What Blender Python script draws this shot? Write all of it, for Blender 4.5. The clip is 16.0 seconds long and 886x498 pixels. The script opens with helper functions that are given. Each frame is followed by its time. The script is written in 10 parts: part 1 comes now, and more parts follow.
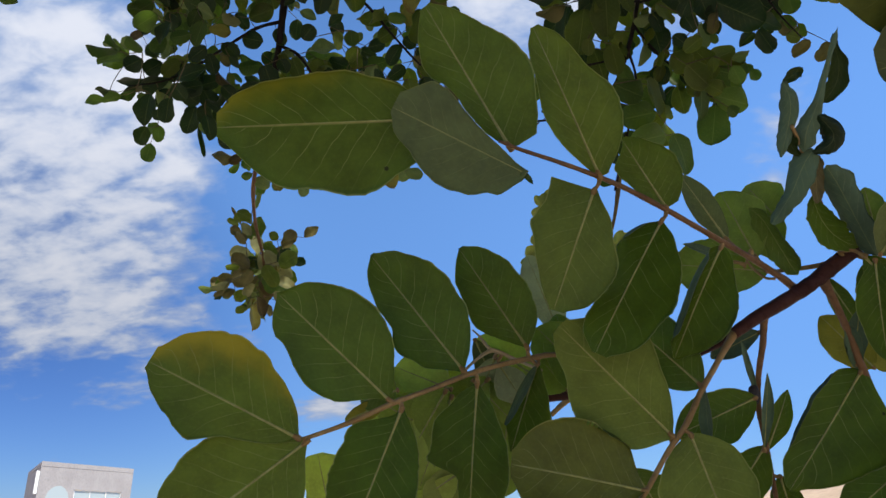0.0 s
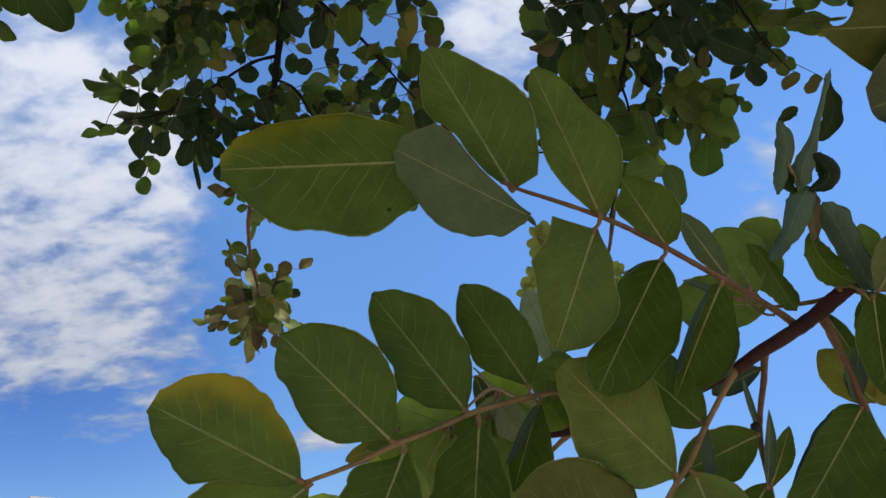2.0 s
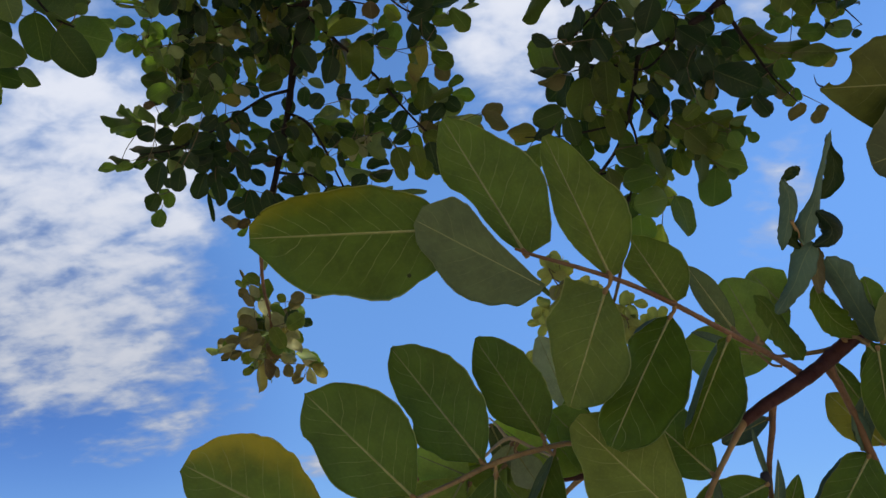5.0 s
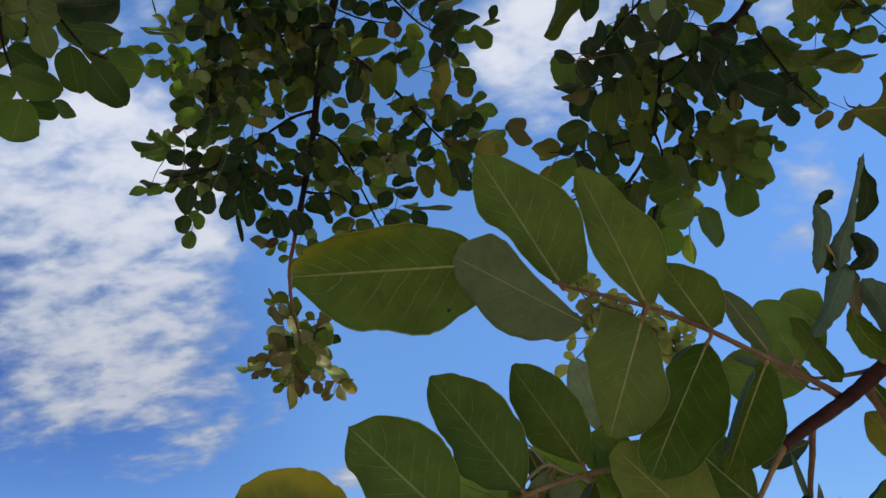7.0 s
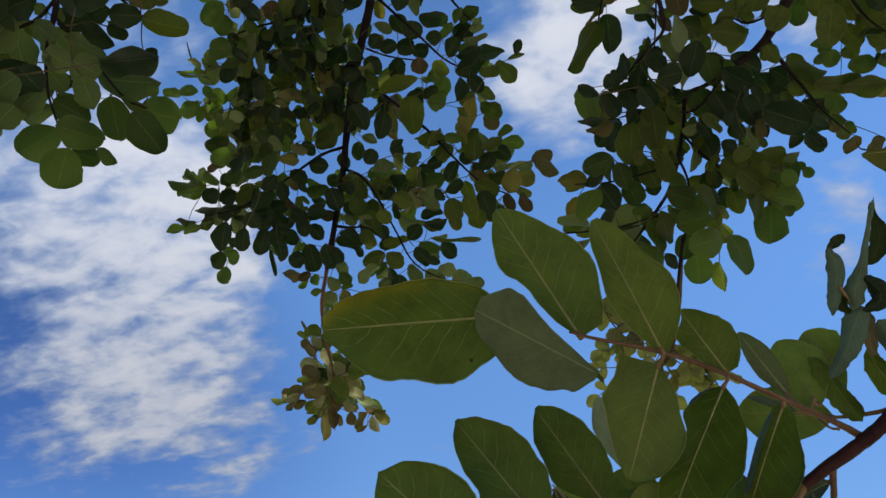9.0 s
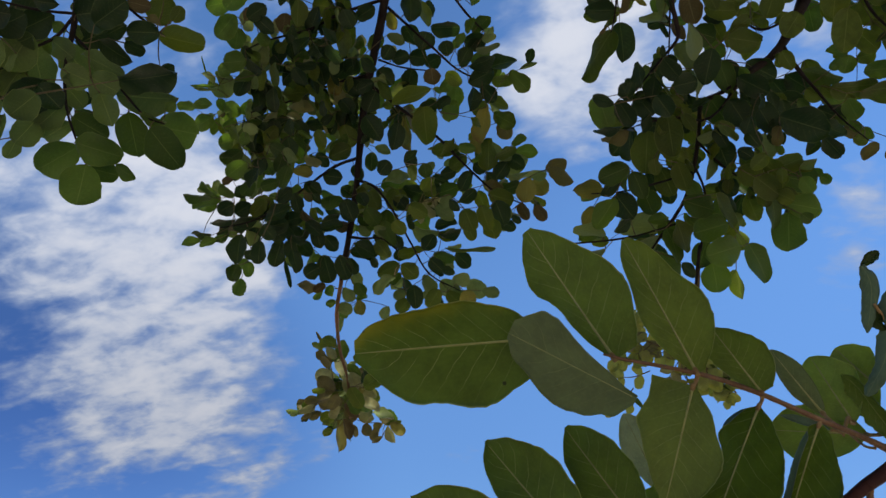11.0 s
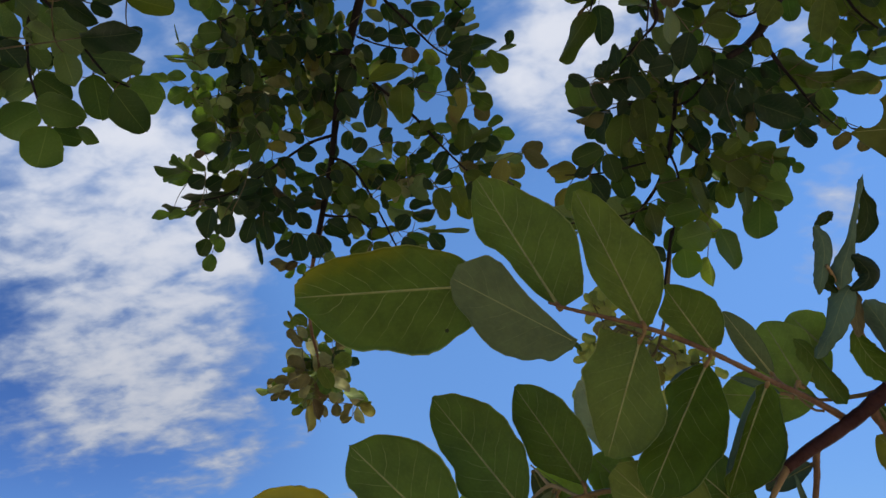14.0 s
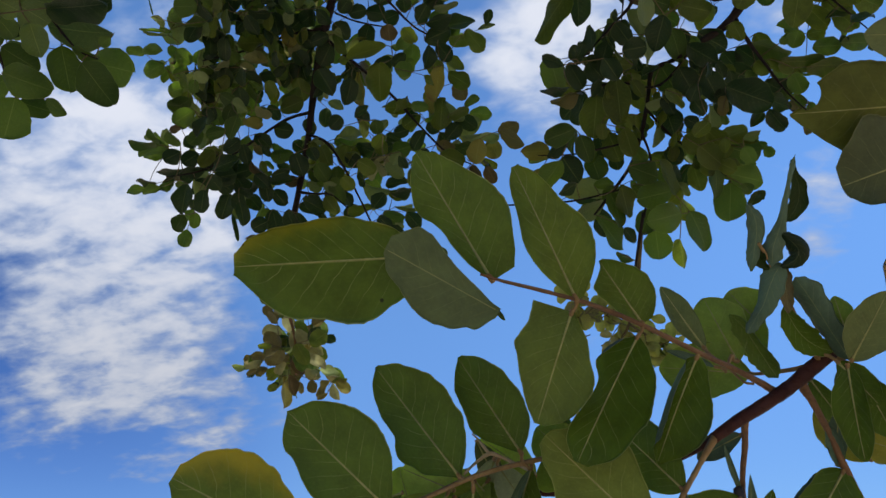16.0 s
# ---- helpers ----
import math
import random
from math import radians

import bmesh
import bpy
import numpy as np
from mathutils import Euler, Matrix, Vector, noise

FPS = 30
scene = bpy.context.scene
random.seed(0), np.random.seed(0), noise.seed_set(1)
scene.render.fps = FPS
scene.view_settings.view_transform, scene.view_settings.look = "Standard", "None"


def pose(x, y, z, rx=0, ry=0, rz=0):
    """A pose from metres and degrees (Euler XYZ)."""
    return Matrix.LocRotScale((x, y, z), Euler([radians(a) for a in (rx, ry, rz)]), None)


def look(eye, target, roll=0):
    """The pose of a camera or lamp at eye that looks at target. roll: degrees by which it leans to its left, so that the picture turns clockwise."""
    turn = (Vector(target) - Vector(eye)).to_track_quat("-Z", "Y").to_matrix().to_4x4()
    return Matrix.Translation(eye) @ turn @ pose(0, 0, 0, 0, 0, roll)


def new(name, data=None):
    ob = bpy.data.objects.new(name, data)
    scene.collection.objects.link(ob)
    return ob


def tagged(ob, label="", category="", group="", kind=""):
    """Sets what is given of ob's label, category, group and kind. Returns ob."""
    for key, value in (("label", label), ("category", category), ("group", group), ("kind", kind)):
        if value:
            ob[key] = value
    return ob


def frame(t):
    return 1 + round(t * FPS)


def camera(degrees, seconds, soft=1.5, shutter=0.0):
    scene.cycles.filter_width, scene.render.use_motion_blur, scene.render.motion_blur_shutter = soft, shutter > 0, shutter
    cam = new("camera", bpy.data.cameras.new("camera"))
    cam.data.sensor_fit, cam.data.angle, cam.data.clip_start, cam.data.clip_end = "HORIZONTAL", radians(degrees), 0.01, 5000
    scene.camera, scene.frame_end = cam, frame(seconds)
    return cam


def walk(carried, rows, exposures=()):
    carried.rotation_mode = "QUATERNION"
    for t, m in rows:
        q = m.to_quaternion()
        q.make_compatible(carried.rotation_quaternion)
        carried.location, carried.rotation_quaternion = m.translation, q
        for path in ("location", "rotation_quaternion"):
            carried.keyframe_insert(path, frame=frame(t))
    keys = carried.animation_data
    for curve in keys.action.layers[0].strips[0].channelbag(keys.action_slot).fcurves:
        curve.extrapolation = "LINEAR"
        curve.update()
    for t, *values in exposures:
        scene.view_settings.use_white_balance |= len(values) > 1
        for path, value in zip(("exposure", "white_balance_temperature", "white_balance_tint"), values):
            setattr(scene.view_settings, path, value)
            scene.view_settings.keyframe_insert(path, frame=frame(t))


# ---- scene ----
cam = camera(61.0, 16.0, soft=1.5)
EYE, TILT = 1.5, 20.0
# seconds, x, y, z in metres from the first eye, then yaw, pitch and roll in degrees
ROWS = [
    (0, 0, 0, 0, 0, 0, -0),
    (0.5, -0.0055, 0.0032, 0.0015, -0.14, 0.65, 0.03),
    (1, -0.0039, -0.0011, 0.0031, -0.22, 1.27, 0),
    (1.5, -0.0015, -0.0053, 0.0071, -0.25, 1.72, 0.15),
    (2, -0.003, -0.001, 0.0038, -0.48, 2.22, 0.29),
    (2.5, -0.0032, 0.0016, 0.0047, -0.57, 2.59, 0.38),
    (3, 0.0043, -0.0033, 0.0086, -0.44, 2.94, 0.36),
    (3.5, 0.0037, -0.0054, 0.0097, -0.3, 3.34, 0.32),
    (4, -0.0063, -0.0048, 0.0149, -0.32, 3.56, 0.5),
    (6.5, -0.0051, -0.0271, 0.0222, 1.68, 4.49, 1.25),
    (7, -0.0109, -0.0206, 0.0264, 2.13, 4.76, 1.7),
    (7.5, -0.0109, -0.0236, 0.0278, 2.78, 5.15, 1.9),
    (8, -0.013, -0.0207, 0.0267, 3.31, 5.75, 2.16),
    (8.5, -0.0098, -0.0328, 0.0348, 3.97, 6.16, 2.36),
    (9, -0.0061, -0.0368, 0.0353, 4.6, 6.81, 2.48),
    (9.5, -0.0054, -0.0433, 0.0419, 5.03, 7.18, 2.78),
    (10, -0.0103, -0.0395, 0.046, 5.37, 7.41, 3.01),
    (12.5, -0.015, -0.036, 0.0356, 5.51, 7.3, 2.45),
    (13, 0.0034, -0.0356, 0.0355, 5.38, 7.15, 1.94),
    (13.5, 0.0044, -0.0396, 0.0353, 4.47, 6.68, 1.87),
    (14, -0.002, -0.0259, 0.0252, 3.8, 6.54, 1.64),
    (14.5, 0.0089, -0.0348, 0.0201, 3.56, 6.07, 1.17),
    (15, 0.0012, -0.0195, 0.0276, 2.84, 5.64, 1.34),
    (15.5, 0.007, -0.0201, 0.0219, 2.75, 5.39, 1.11),
    (16, 0.0171, -0.0315, 0.0208, 2.64, 5.04, 0.99),
]
EXPOSURE = 0.5
walk(cam, [(t, pose(0, 0, EYE, TILT) @ pose(x, y, z, 90 + p, r, w)) for t, x, y, z, w, p, r in ROWS], [(0.0, EXPOSURE + 0.08), (4.0, EXPOSURE + 0.06), (7.0, EXPOSURE), (9.0, EXPOSURE - 0.1), (13.0, EXPOSURE - 0.1), (14.5, EXPOSURE), (16.0, EXPOSURE + 0.04)])

# ---- light: blue sky with broken cloud, sun high behind the viewer's right shoulder ----
SUN_HEIGHT, SUN_ROUND = 58.0, 145.0
SUN_WAY = Vector((math.sin(radians(SUN_ROUND)) * math.cos(radians(SUN_HEIGHT)), math.cos(radians(SUN_ROUND)) * math.cos(radians(SUN_HEIGHT)), math.sin(radians(SUN_HEIGHT))))
sun = new("sun", bpy.data.lights.new("sun", "SUN"))
sun.data.energy, sun.data.angle, sun.data.color = 5.0, radians(0.6), (1.0, 0.95, 0.87)
sun.matrix_world = look(SUN_WAY * 30, (0, 0, 0))

world = bpy.data.worlds.new("sky")
scene.world = world
world.use_nodes = True
wt = world.node_tree


def link(tree, a, b):
    tree.links.new(a, b)


def math_node(tree, op, a, b=None, c=None):
    n = tree.nodes.new("ShaderNodeMath")
    n.operation = op
    for k, v in enumerate((a, b, c)):
        if v is None:
            continue
        if isinstance(v, (int, float)):
            n.inputs[k].default_value = v
        else:
            link(tree, v, n.inputs[k])
    return n.outputs[0]


def ramp(tree, value, a, b, lo=0.0, hi=1.0, smooth=True):
    n = tree.nodes.new("ShaderNodeMapRange")
    n.interpolation_type = "SMOOTHSTEP" if smooth else "LINEAR"
    link(tree, value, n.inputs["Value"])
    for key, v in (("From Min", a), ("From Max", b), ("To Min", lo), ("To Max", hi)):
        n.inputs[key].default_value = v
    return n.outputs[0]


def mix_colour(tree, fac, a, b):
    n = tree.nodes.new("ShaderNodeMix")
    n.data_type = "RGBA"
    for k, v in ((0, fac), (6, a), (7, b)):
        if isinstance(v, (int, float)):
            n.inputs[k].default_value = v
        elif isinstance(v, tuple):
            n.inputs[k].default_value = (*v, 1.0)
        else:
            link(tree, v, n.inputs[k])
    return n.outputs[2]


def noise_node(tree, vector, scale, detail=4.0, rough=0.55, warp=0.0):
    n = tree.nodes.new("ShaderNodeTexNoise")
    n.inputs["Scale"].default_value, n.inputs["Detail"].default_value = scale, detail
    n.inputs["Roughness"].default_value, n.inputs["Distortion"].default_value = rough, warp
    if vector is not None:
        link(tree, vector, n.inputs["Vector"])
    return n.outputs["Fac"]


def cloud_bank(tree, way, centre, turn, wide, high):
    """Cover that falls off round a heading in the sky: 1 in its middle, 0 at its rim."""
    c = Vector(centre).normalized()
    sub = tree.nodes.new("ShaderNodeVectorMath")
    sub.operation = "SUBTRACT"
    link(tree, way, sub.inputs[0])
    sub.inputs[1].default_value = c
    right = c.cross(Vector((0, 0, 1))).normalized()
    up = right.cross(c)
    a = right * math.cos(radians(turn)) + up * math.sin(radians(turn))
    b = up * math.cos(radians(turn)) - right * math.sin(radians(turn))
    parts = []
    for axis, size in ((a, wide), (b, high), (c, 0.6)):
        dot = tree.nodes.new("ShaderNodeVectorMath")
        dot.operation = "DOT_PRODUCT"
        link(tree, sub.outputs[0], dot.inputs[0])
        dot.inputs[1].default_value = axis / size
        parts.append(math_node(tree, "MULTIPLY", dot.outputs["Value"], dot.outputs["Value"]))
    total = math_node(tree, "ADD", math_node(tree, "ADD", parts[0], parts[1]), parts[2])
    return ramp(tree, math_node(tree, "SQRT", total), 1.0, 0.0)


# clouds: heading, lean in degrees, half width, half height, thickness
HIGH_BANKS = (
    ((-0.475, 0.785, 0.399), -62, 0.38, 0.24, 0.88),
    ((-0.544, 0.689, 0.480), 0, 0.3, 0.26, 0.5),
    ((-0.387, 0.775, 0.499), 20, 0.22, 0.12, 0.55),
    ((-0.418, 0.878, 0.233), 10, 0.34, 0.06, 0.4),
    ((-0.383, 0.853, 0.355), 0, 0.22, 0.16, 0.3),
    ((-0.471, 0.487, 0.736), 0, 0.5, 0.3, 0.6),
    ((-0.341, 0.829, 0.444), -45, 0.17, 0.1, 0.75),
)
LOW_BANKS = (
    ((-0.529, 0.800, 0.284), 10, 0.3, 0.13, 0.3),
    ((-0.339, 0.890, 0.306), 15, 0.2, 0.05, 0.5),
    ((-0.330, 0.927, 0.179), 25, 0.16, 0.05, 0.6),
    ((-0.141, 0.980, 0.141), 4, 0.1, 0.03, 1.1),
    ((-0.475, 0.857, 0.201), 5, 0.25, 0.1, 0.25),
    ((-0.547, 0.771, 0.326), 0, 0.11, 0.09, -0.28),
    ((-0.528, 0.719, 0.453), 0, 0.13, 0.07, -0.25),
)
EAST_BANKS = (
    ((0.125, 0.723, 0.680), -70, 0.28, 0.17, 1.1),
    ((0.051, 0.792, 0.608), -60, 0.16, 0.1, 0.7),
    ((0.414, 0.801, 0.433), 60, 0.15, 0.075, 0.85),
    ((0.294, 0.718, 0.631), 0, 0.3, 0.15, 0.5),
)


def build_sky(tree):
    sky = tree.nodes.new("ShaderNodeTexSky")
    sky.sky_type, sky.sun_disc = "NISHITA", False
    sky.sun_elevation, sky.sun_rotation = radians(SUN_HEIGHT), radians(SUN_ROUND)
    sky.altitude = 1500.0
    sky.air_density, sky.dust_density, sky.ozone_density = 1.0, 0.15, 2.5
    way = tree.nodes.new("ShaderNodeTexCoord").outputs["Generated"]
    split = tree.nodes.new("ShaderNodeSeparateXYZ")
    link(tree, way, split.inputs[0])
    # the cloud layer is flat and high: spread the heading on to a level plane
    height = math_node(tree, "ADD", math_node(tree, "MAXIMUM", split.outputs[2], 0.0), 0.36)
    join = tree.nodes.new("ShaderNodeCombineXYZ")
    link(tree, math_node(tree, "DIVIDE", split.outputs[0], height), join.inputs[0])
    link(tree, math_node(tree, "DIVIDE", split.outputs[1], height), join.inputs[1])
    flat = join.outputs[0]
    banks = None
    for centre, turn, wide, high, much in HIGH_BANKS + LOW_BANKS + EAST_BANKS:
        one = math_node(tree, "MULTIPLY", cloud_bank(tree, way, centre, turn, wide, high), much)
        banks = one if banks is None else math_node(tree, "ADD", banks, one)
    large = noise_node(tree, flat, 4.0, 6.0, 0.5, 0.2)
    # the wind draws the smaller billows out across the sky
    drawn = tree.nodes.new("ShaderNodeMapping")
    drawn.vector_type = "TEXTURE"
    drawn.inputs["Rotation"].default_value[2] = radians(-8)
    drawn.inputs["Scale"].default_value[0] = 1.45
    link(tree, flat, drawn.inputs["Vector"])
    fine = noise_node(tree, drawn.outputs[0], 17.0, 4.0, 0.52, 0.3)
    puff = noise_node(tree, drawn.outputs[0], 44.0, 3.0, 0.5, 0.3)
    body = math_node(tree, "ADD", math_node(tree, "MULTIPLY", large, 0.8), math_node(tree, "MULTIPLY", fine, 0.66))
    body = math_node(tree, "ADD", body, math_node(tree, "MULTIPLY", puff, 0.2))
    cover = math_node(tree, "ADD", body, math_node(tree, "MULTIPLY", math_node(tree, "SUBTRACT", math_node(tree, "MINIMUM", banks, 1.0), 0.5), 0.5))
    mask = ramp(tree, cover, 0.74, 1.1)
    # thick cloud is white, its thin rims are bluish grey
    white = mix_colour(tree, ramp(tree, cover, 0.88, 1.24), CLOUD_GREY, CLOUD_WHITE)
    high = tree.nodes.new("ShaderNodeVectorMath")
    high.operation = "SCALE"
    link(tree, white, high.inputs[0])
    link(tree, ramp(tree, split.outputs[2], 0.2, 0.55, 0.82, 1.08), high.inputs["Scale"])
    white = high.outputs[0]
    light = tree.nodes.new("ShaderNodeVectorMath")
    light.operation = "SCALE"
    tint = tree.nodes.new("ShaderNodeMix")
    tint.data_type, tint.blend_type = "RGBA", "MULTIPLY"
    tint.inputs[0].default_value = 1.0
    link(tree, sky.outputs[0], tint.inputs[6])
    tone = mix_colour(tree, ramp(tree, split.outputs[2], 0.0, 0.55), SKY_LOW, SKY_HIGH)
    # deepest blue well away from the sun
    away = tree.nodes.new("ShaderNodeVectorMath")
    away.operation = "DOT_PRODUCT"
    link(tree, way, away.inputs[0])
    away.inputs[1].default_value = (-0.62, 0.78, 0.09)
    tone = mix_colour(tree, ramp(tree, away.outputs["Value"], 0.86, 1.0), tone, SKY_DEEP)
    # paler towards the sun's side
    pale = tree.nodes.new("ShaderNodeVectorMath")
    pale.operation = "DOT_PRODUCT"
    link(tree, way, pale.inputs[0])
    pale.inputs[1].default_value = (0.8, 0.55, 0.24)
    lift = ramp(tree, pale.outputs["Value"], 0.45, 0.95, 1.0, 1.24)
    lifted = tree.nodes.new("ShaderNodeVectorMath")
    lifted.operation = "SCALE"
    link(tree, tone, lifted.inputs[0])
    link(tree, lift, lifted.inputs["Scale"])
    link(tree, lifted.outputs[0], tint.inputs[7])
    link(tree, tint.outputs[2], light.inputs[0])
    light.inputs["Scale"].default_value = 1.0
    colour = mix_colour(tree, mask, light.outputs[0], white)
    back = tree.nodes["Background"]
    link(tree, colour, back.inputs["Color"])
    back.inputs["Strength"].default_value = SKY_STRENGTH


SKY_STRENGTH, SKY_LOW, SKY_HIGH = 0.13, (0.25, 0.352, 0.535), (0.79, 1.06, 1.29)
SKY_DEEP = (0.182, 0.276, 0.485)
CLOUD_WHITE, CLOUD_GREY = (3.7, 3.88, 4.4), (2.0, 2.5, 3.6)
build_sky(wt)


# ---- materials ----
def material(name):
    m = bpy.data.materials.new(name)
    m.use_nodes = True
    t = m.node_tree
    return m, t, t.nodes["Principled BSDF"], t.nodes["Material Output"]


def bump(tree, height, strength, distance, target):
    n = tree.nodes.new("ShaderNodeBump")
    n.inputs["Strength"].default_value, n.inputs["Distance"].default_value = strength, distance
    link(tree, height, n.inputs["Height"])
    link(tree, n.outputs[0], target)


def leaf_material(name, base, thin, through_light=0.36, veins=0.42, sick=None, gloss=0.42, vary=0.1, sheen=0.15):
    """A leaf blade: two scales of mottling, side veins and a pale margin laid by the blade's own coordinates."""
    m, t, p, out = material(name)
    uv = t.nodes.new("ShaderNodeUVMap").outputs[0]
    split = t.nodes.new("ShaderNodeSeparateXYZ")
    link(t, uv, split.inputs[0])
    across = math_node(t, "ABSOLUTE", math_node(t, "SUBTRACT", math_node(t, "MULTIPLY", split.outputs[0], 2.0), 1.0))
    side = math_node(t, "GREATER_THAN", split.outputs[0], 0.5)
    obj = t.nodes.new("ShaderNodeTexCoord").outputs["Object"]
    info = t.nodes.new("ShaderNodeObjectInfo")
    # colour: mottling and a shift from leaf to leaf
    blot = noise_node(t, obj, 55.0, 5.0, 0.6)
    grain = noise_node(t, obj, 900.0, 3.0, 0.6)
    tone = mix_colour(t, ramp(t, blot, 0.3, 0.72), tuple(c * 0.78 for c in base), tuple(c * 1.2 for c in base))
    tone = mix_colour(t, math_node(t, "MULTIPLY", ramp(t, grain, 0.45, 0.75), 0.25), tone, tuple(min(1, c * 1.5) for c in base))
    if sick:
        # yellowing that starts from one margin and the tip
        wide = math_node(t, "ADD", math_node(t, "MULTIPLY", split.outputs[0], sick[1]), math_node(t, "MULTIPLY", split.outputs[1], sick[2]))
        level = math_node(t, "ADD", wide, math_node(t, "MULTIPLY", noise_node(t, obj, 70.0, 4.0, 0.55), 0.5))
        tone = mix_colour(t, ramp(t, level, sick[3], sick[3] + 0.4, 0.0, 0.95), tone, sick[0])
    hue = t.nodes.new("ShaderNodeHueSaturation")
    link(t, ramp(t, info.outputs["Random"], 0, 1, 0.492, 0.508, False), hue.inputs["Hue"])
    link(t, ramp(t, info.outputs["Random"], 0, 1, 1.0 + vary, 1.0 - vary, False), hue.inputs["Value"])
    link(t, tone, hue.inputs["Color"])
    tone = hue.outputs[0]
    # side veins lean towards the tip
    wander = math_node(t, "MULTIPLY", noise_node(t, obj, 70.0, 2.0), 0.7)
    run = math_node(t, "ADD", math_node(t, "SUBTRACT", math_node(t, "MULTIPLY", split.outputs[1], 8.5), math_node(t, "MULTIPLY", across, 2.1)), wander)
    run = math_node(t, "ADD", run, math_node(t, "MULTIPLY", side, 0.43))
    line = math_node(t, "ABSOLUTE", math_node(t, "SUBTRACT", math_node(t, "FRACT", run), 0.5))
    vein = ramp(t, line, 0.036, 0.008)
    vein = math_node(t, "MULTIPLY", vein, ramp(t, across, 0.92, 0.35, 0.15, 1.0))
    vein = math_node(t, "MULTIPLY", vein, ramp(t, noise_node(t, obj, 130.0, 2.0), 0.3, 0.6, 0.15, 0.85))
    rib = ramp(t, across, 0.034, 0.01)
    rim = ramp(t, across, 0.965, 0.988)
    pale = math_node(t, "MAXIMUM", math_node(t, "MULTIPLY", vein, veins), math_node(t, "MAXIMUM", math_node(t, "MULTIPLY", rib, veins), math_node(t, "MULTIPLY", rim, veins * 1.3)))
    tone = mix_colour(t, pale, tone, (0.42, 0.44, 0.17))
    # a few dark specks
    speck = t.nodes.new("ShaderNodeTexVoronoi")
    speck.inputs["Scale"].default_value = 90.0
    link(t, obj, speck.inputs["Vector"])
    pick = math_node(t, "MULTIPLY", ramp(t, speck.outputs["Distance"], 0.09, 0.05), math_node(t, "GREATER_THAN", noise_node(t, obj, 45.0, 1.0), 0.59))
    tone = mix_colour(t, math_node(t, "MULTIPLY", pick, 0.8), tone, (0.02, 0.018, 0.012))
    link(t, tone, p.inputs["Base Color"])
    p.inputs["Roughness"].default_value = gloss
    p.inputs["Specular IOR Level"].default_value = sheen
    link(t, ramp(t, blot, 0.2, 0.8, gloss - 0.06, gloss + 0.12), p.inputs["Roughness"])
    relief = math_node(t, "ADD", math_node(t, "MULTIPLY", vein, 0.6), math_node(t, "MULTIPLY", grain, 0.35))
    bump(t, relief, 0.35, 0.0006, p.inputs["Normal"])
    glow = t.nodes.new("ShaderNodeBsdfTranslucent")
    mul = t.nodes.new("ShaderNodeMix")
    mul.data_type, mul.blend_type = "RGBA", "MULTIPLY"
    mul.inputs[0].default_value = 1.0
    link(t, tone, mul.inputs[6])
    mul.inputs[7].default_value = (*thin, 1)
    link(t, mul.outputs[2], glow.inputs["Color"])
    both = t.nodes.new("ShaderNodeMixShader")
    both.inputs[0].default_value = through_light
    link(t, p.outputs[0], both.inputs[1])
    link(t, glow.outputs[0], both.inputs[2])
    link(t, both.outputs[0], out.inputs["Surface"])
    return m


def bark_material(name, dark, light, scale=220.0, rough=0.7):
    m, t, p, out = material(name)
    obj = t.nodes.new("ShaderNodeTexCoord").outputs["Object"]
    big, small = noise_node(t, obj, scale * 0.2, 5.0, 0.6), noise_node(t, obj, scale, 6.0, 0.7)
    tone = mix_colour(t, ramp(t, big, 0.3, 0.7), dark, light)
    tone = mix_colour(t, math_node(t, "MULTIPLY", ramp(t, small, 0.5, 0.72), 0.5), tone, tuple(c * 0.45 for c in dark))
    link(t, tone, p.inputs["Base Color"])
    link(t, ramp(t, small, 0.3, 0.7, rough - 0.1, rough + 0.15), p.inputs["Roughness"])
    p.inputs["Specular IOR Level"].default_value = 0.12
    bump(t, small, 0.5, 0.0012, p.inputs["Normal"])
    return m


def plain_material(name, low, high, scale, rough=0.85, relief=0.01, strength=0.3):
    m, t, p, out = material(name)
    obj = t.nodes.new("ShaderNodeTexCoord").outputs["Object"]
    big, small = noise_node(t, obj, scale * 0.12, 5.0, 0.6), noise_node(t, obj, scale, 6.0, 0.65)
    tone = mix_colour(t, ramp(t, big, 0.3, 0.7), low, high)
    tone = mix_colour(t, math_node(t, "MULTIPLY", ramp(t, small, 0.45, 0.7), 0.4), tone, tuple(c * 0.7 for c in low))
    link(t, tone, p.inputs["Base Color"])
    p.inputs["Roughness"].default_value = rough
    bump(t, small, strength, relief, p.inputs["Normal"])
    return m


LEAF = leaf_material("leaf_green", (0.126, 0.180, 0.024), (1.3, 1.5, 0.6))
LEAF_DARK = leaf_material("leaf_deep_green", (0.116, 0.174, 0.024), (1.2, 1.5, 0.5))
LEAF_DEEP = leaf_material("leaf_dark_green", (0.083, 0.137, 0.011), (1.2, 1.5, 0.5))
LEAF_GREY = leaf_material("leaf_grey_green", (0.128, 0.156, 0.054), (1.0, 1.2, 0.7), 0.2, 0.2, gloss=0.55)
LEAF_BLUE = leaf_material("leaf_glaucous", (0.088, 0.138, 0.080), (0.9, 1.1, 0.7), 0.18, 0.25, gloss=0.5)
LEAF_PALE = leaf_material("leaf_pale_green", (0.228, 0.282, 0.067), (1.3, 1.4, 0.6), 0.35, 0.3)
LEAF_SICK = leaf_material("leaf_yellowing_margin", (0.140, 0.196, 0.026), (1.3, 1.4, 0.6), sick=((0.42, 0.34, 0.03), 0.9, 0.3, 0.98))
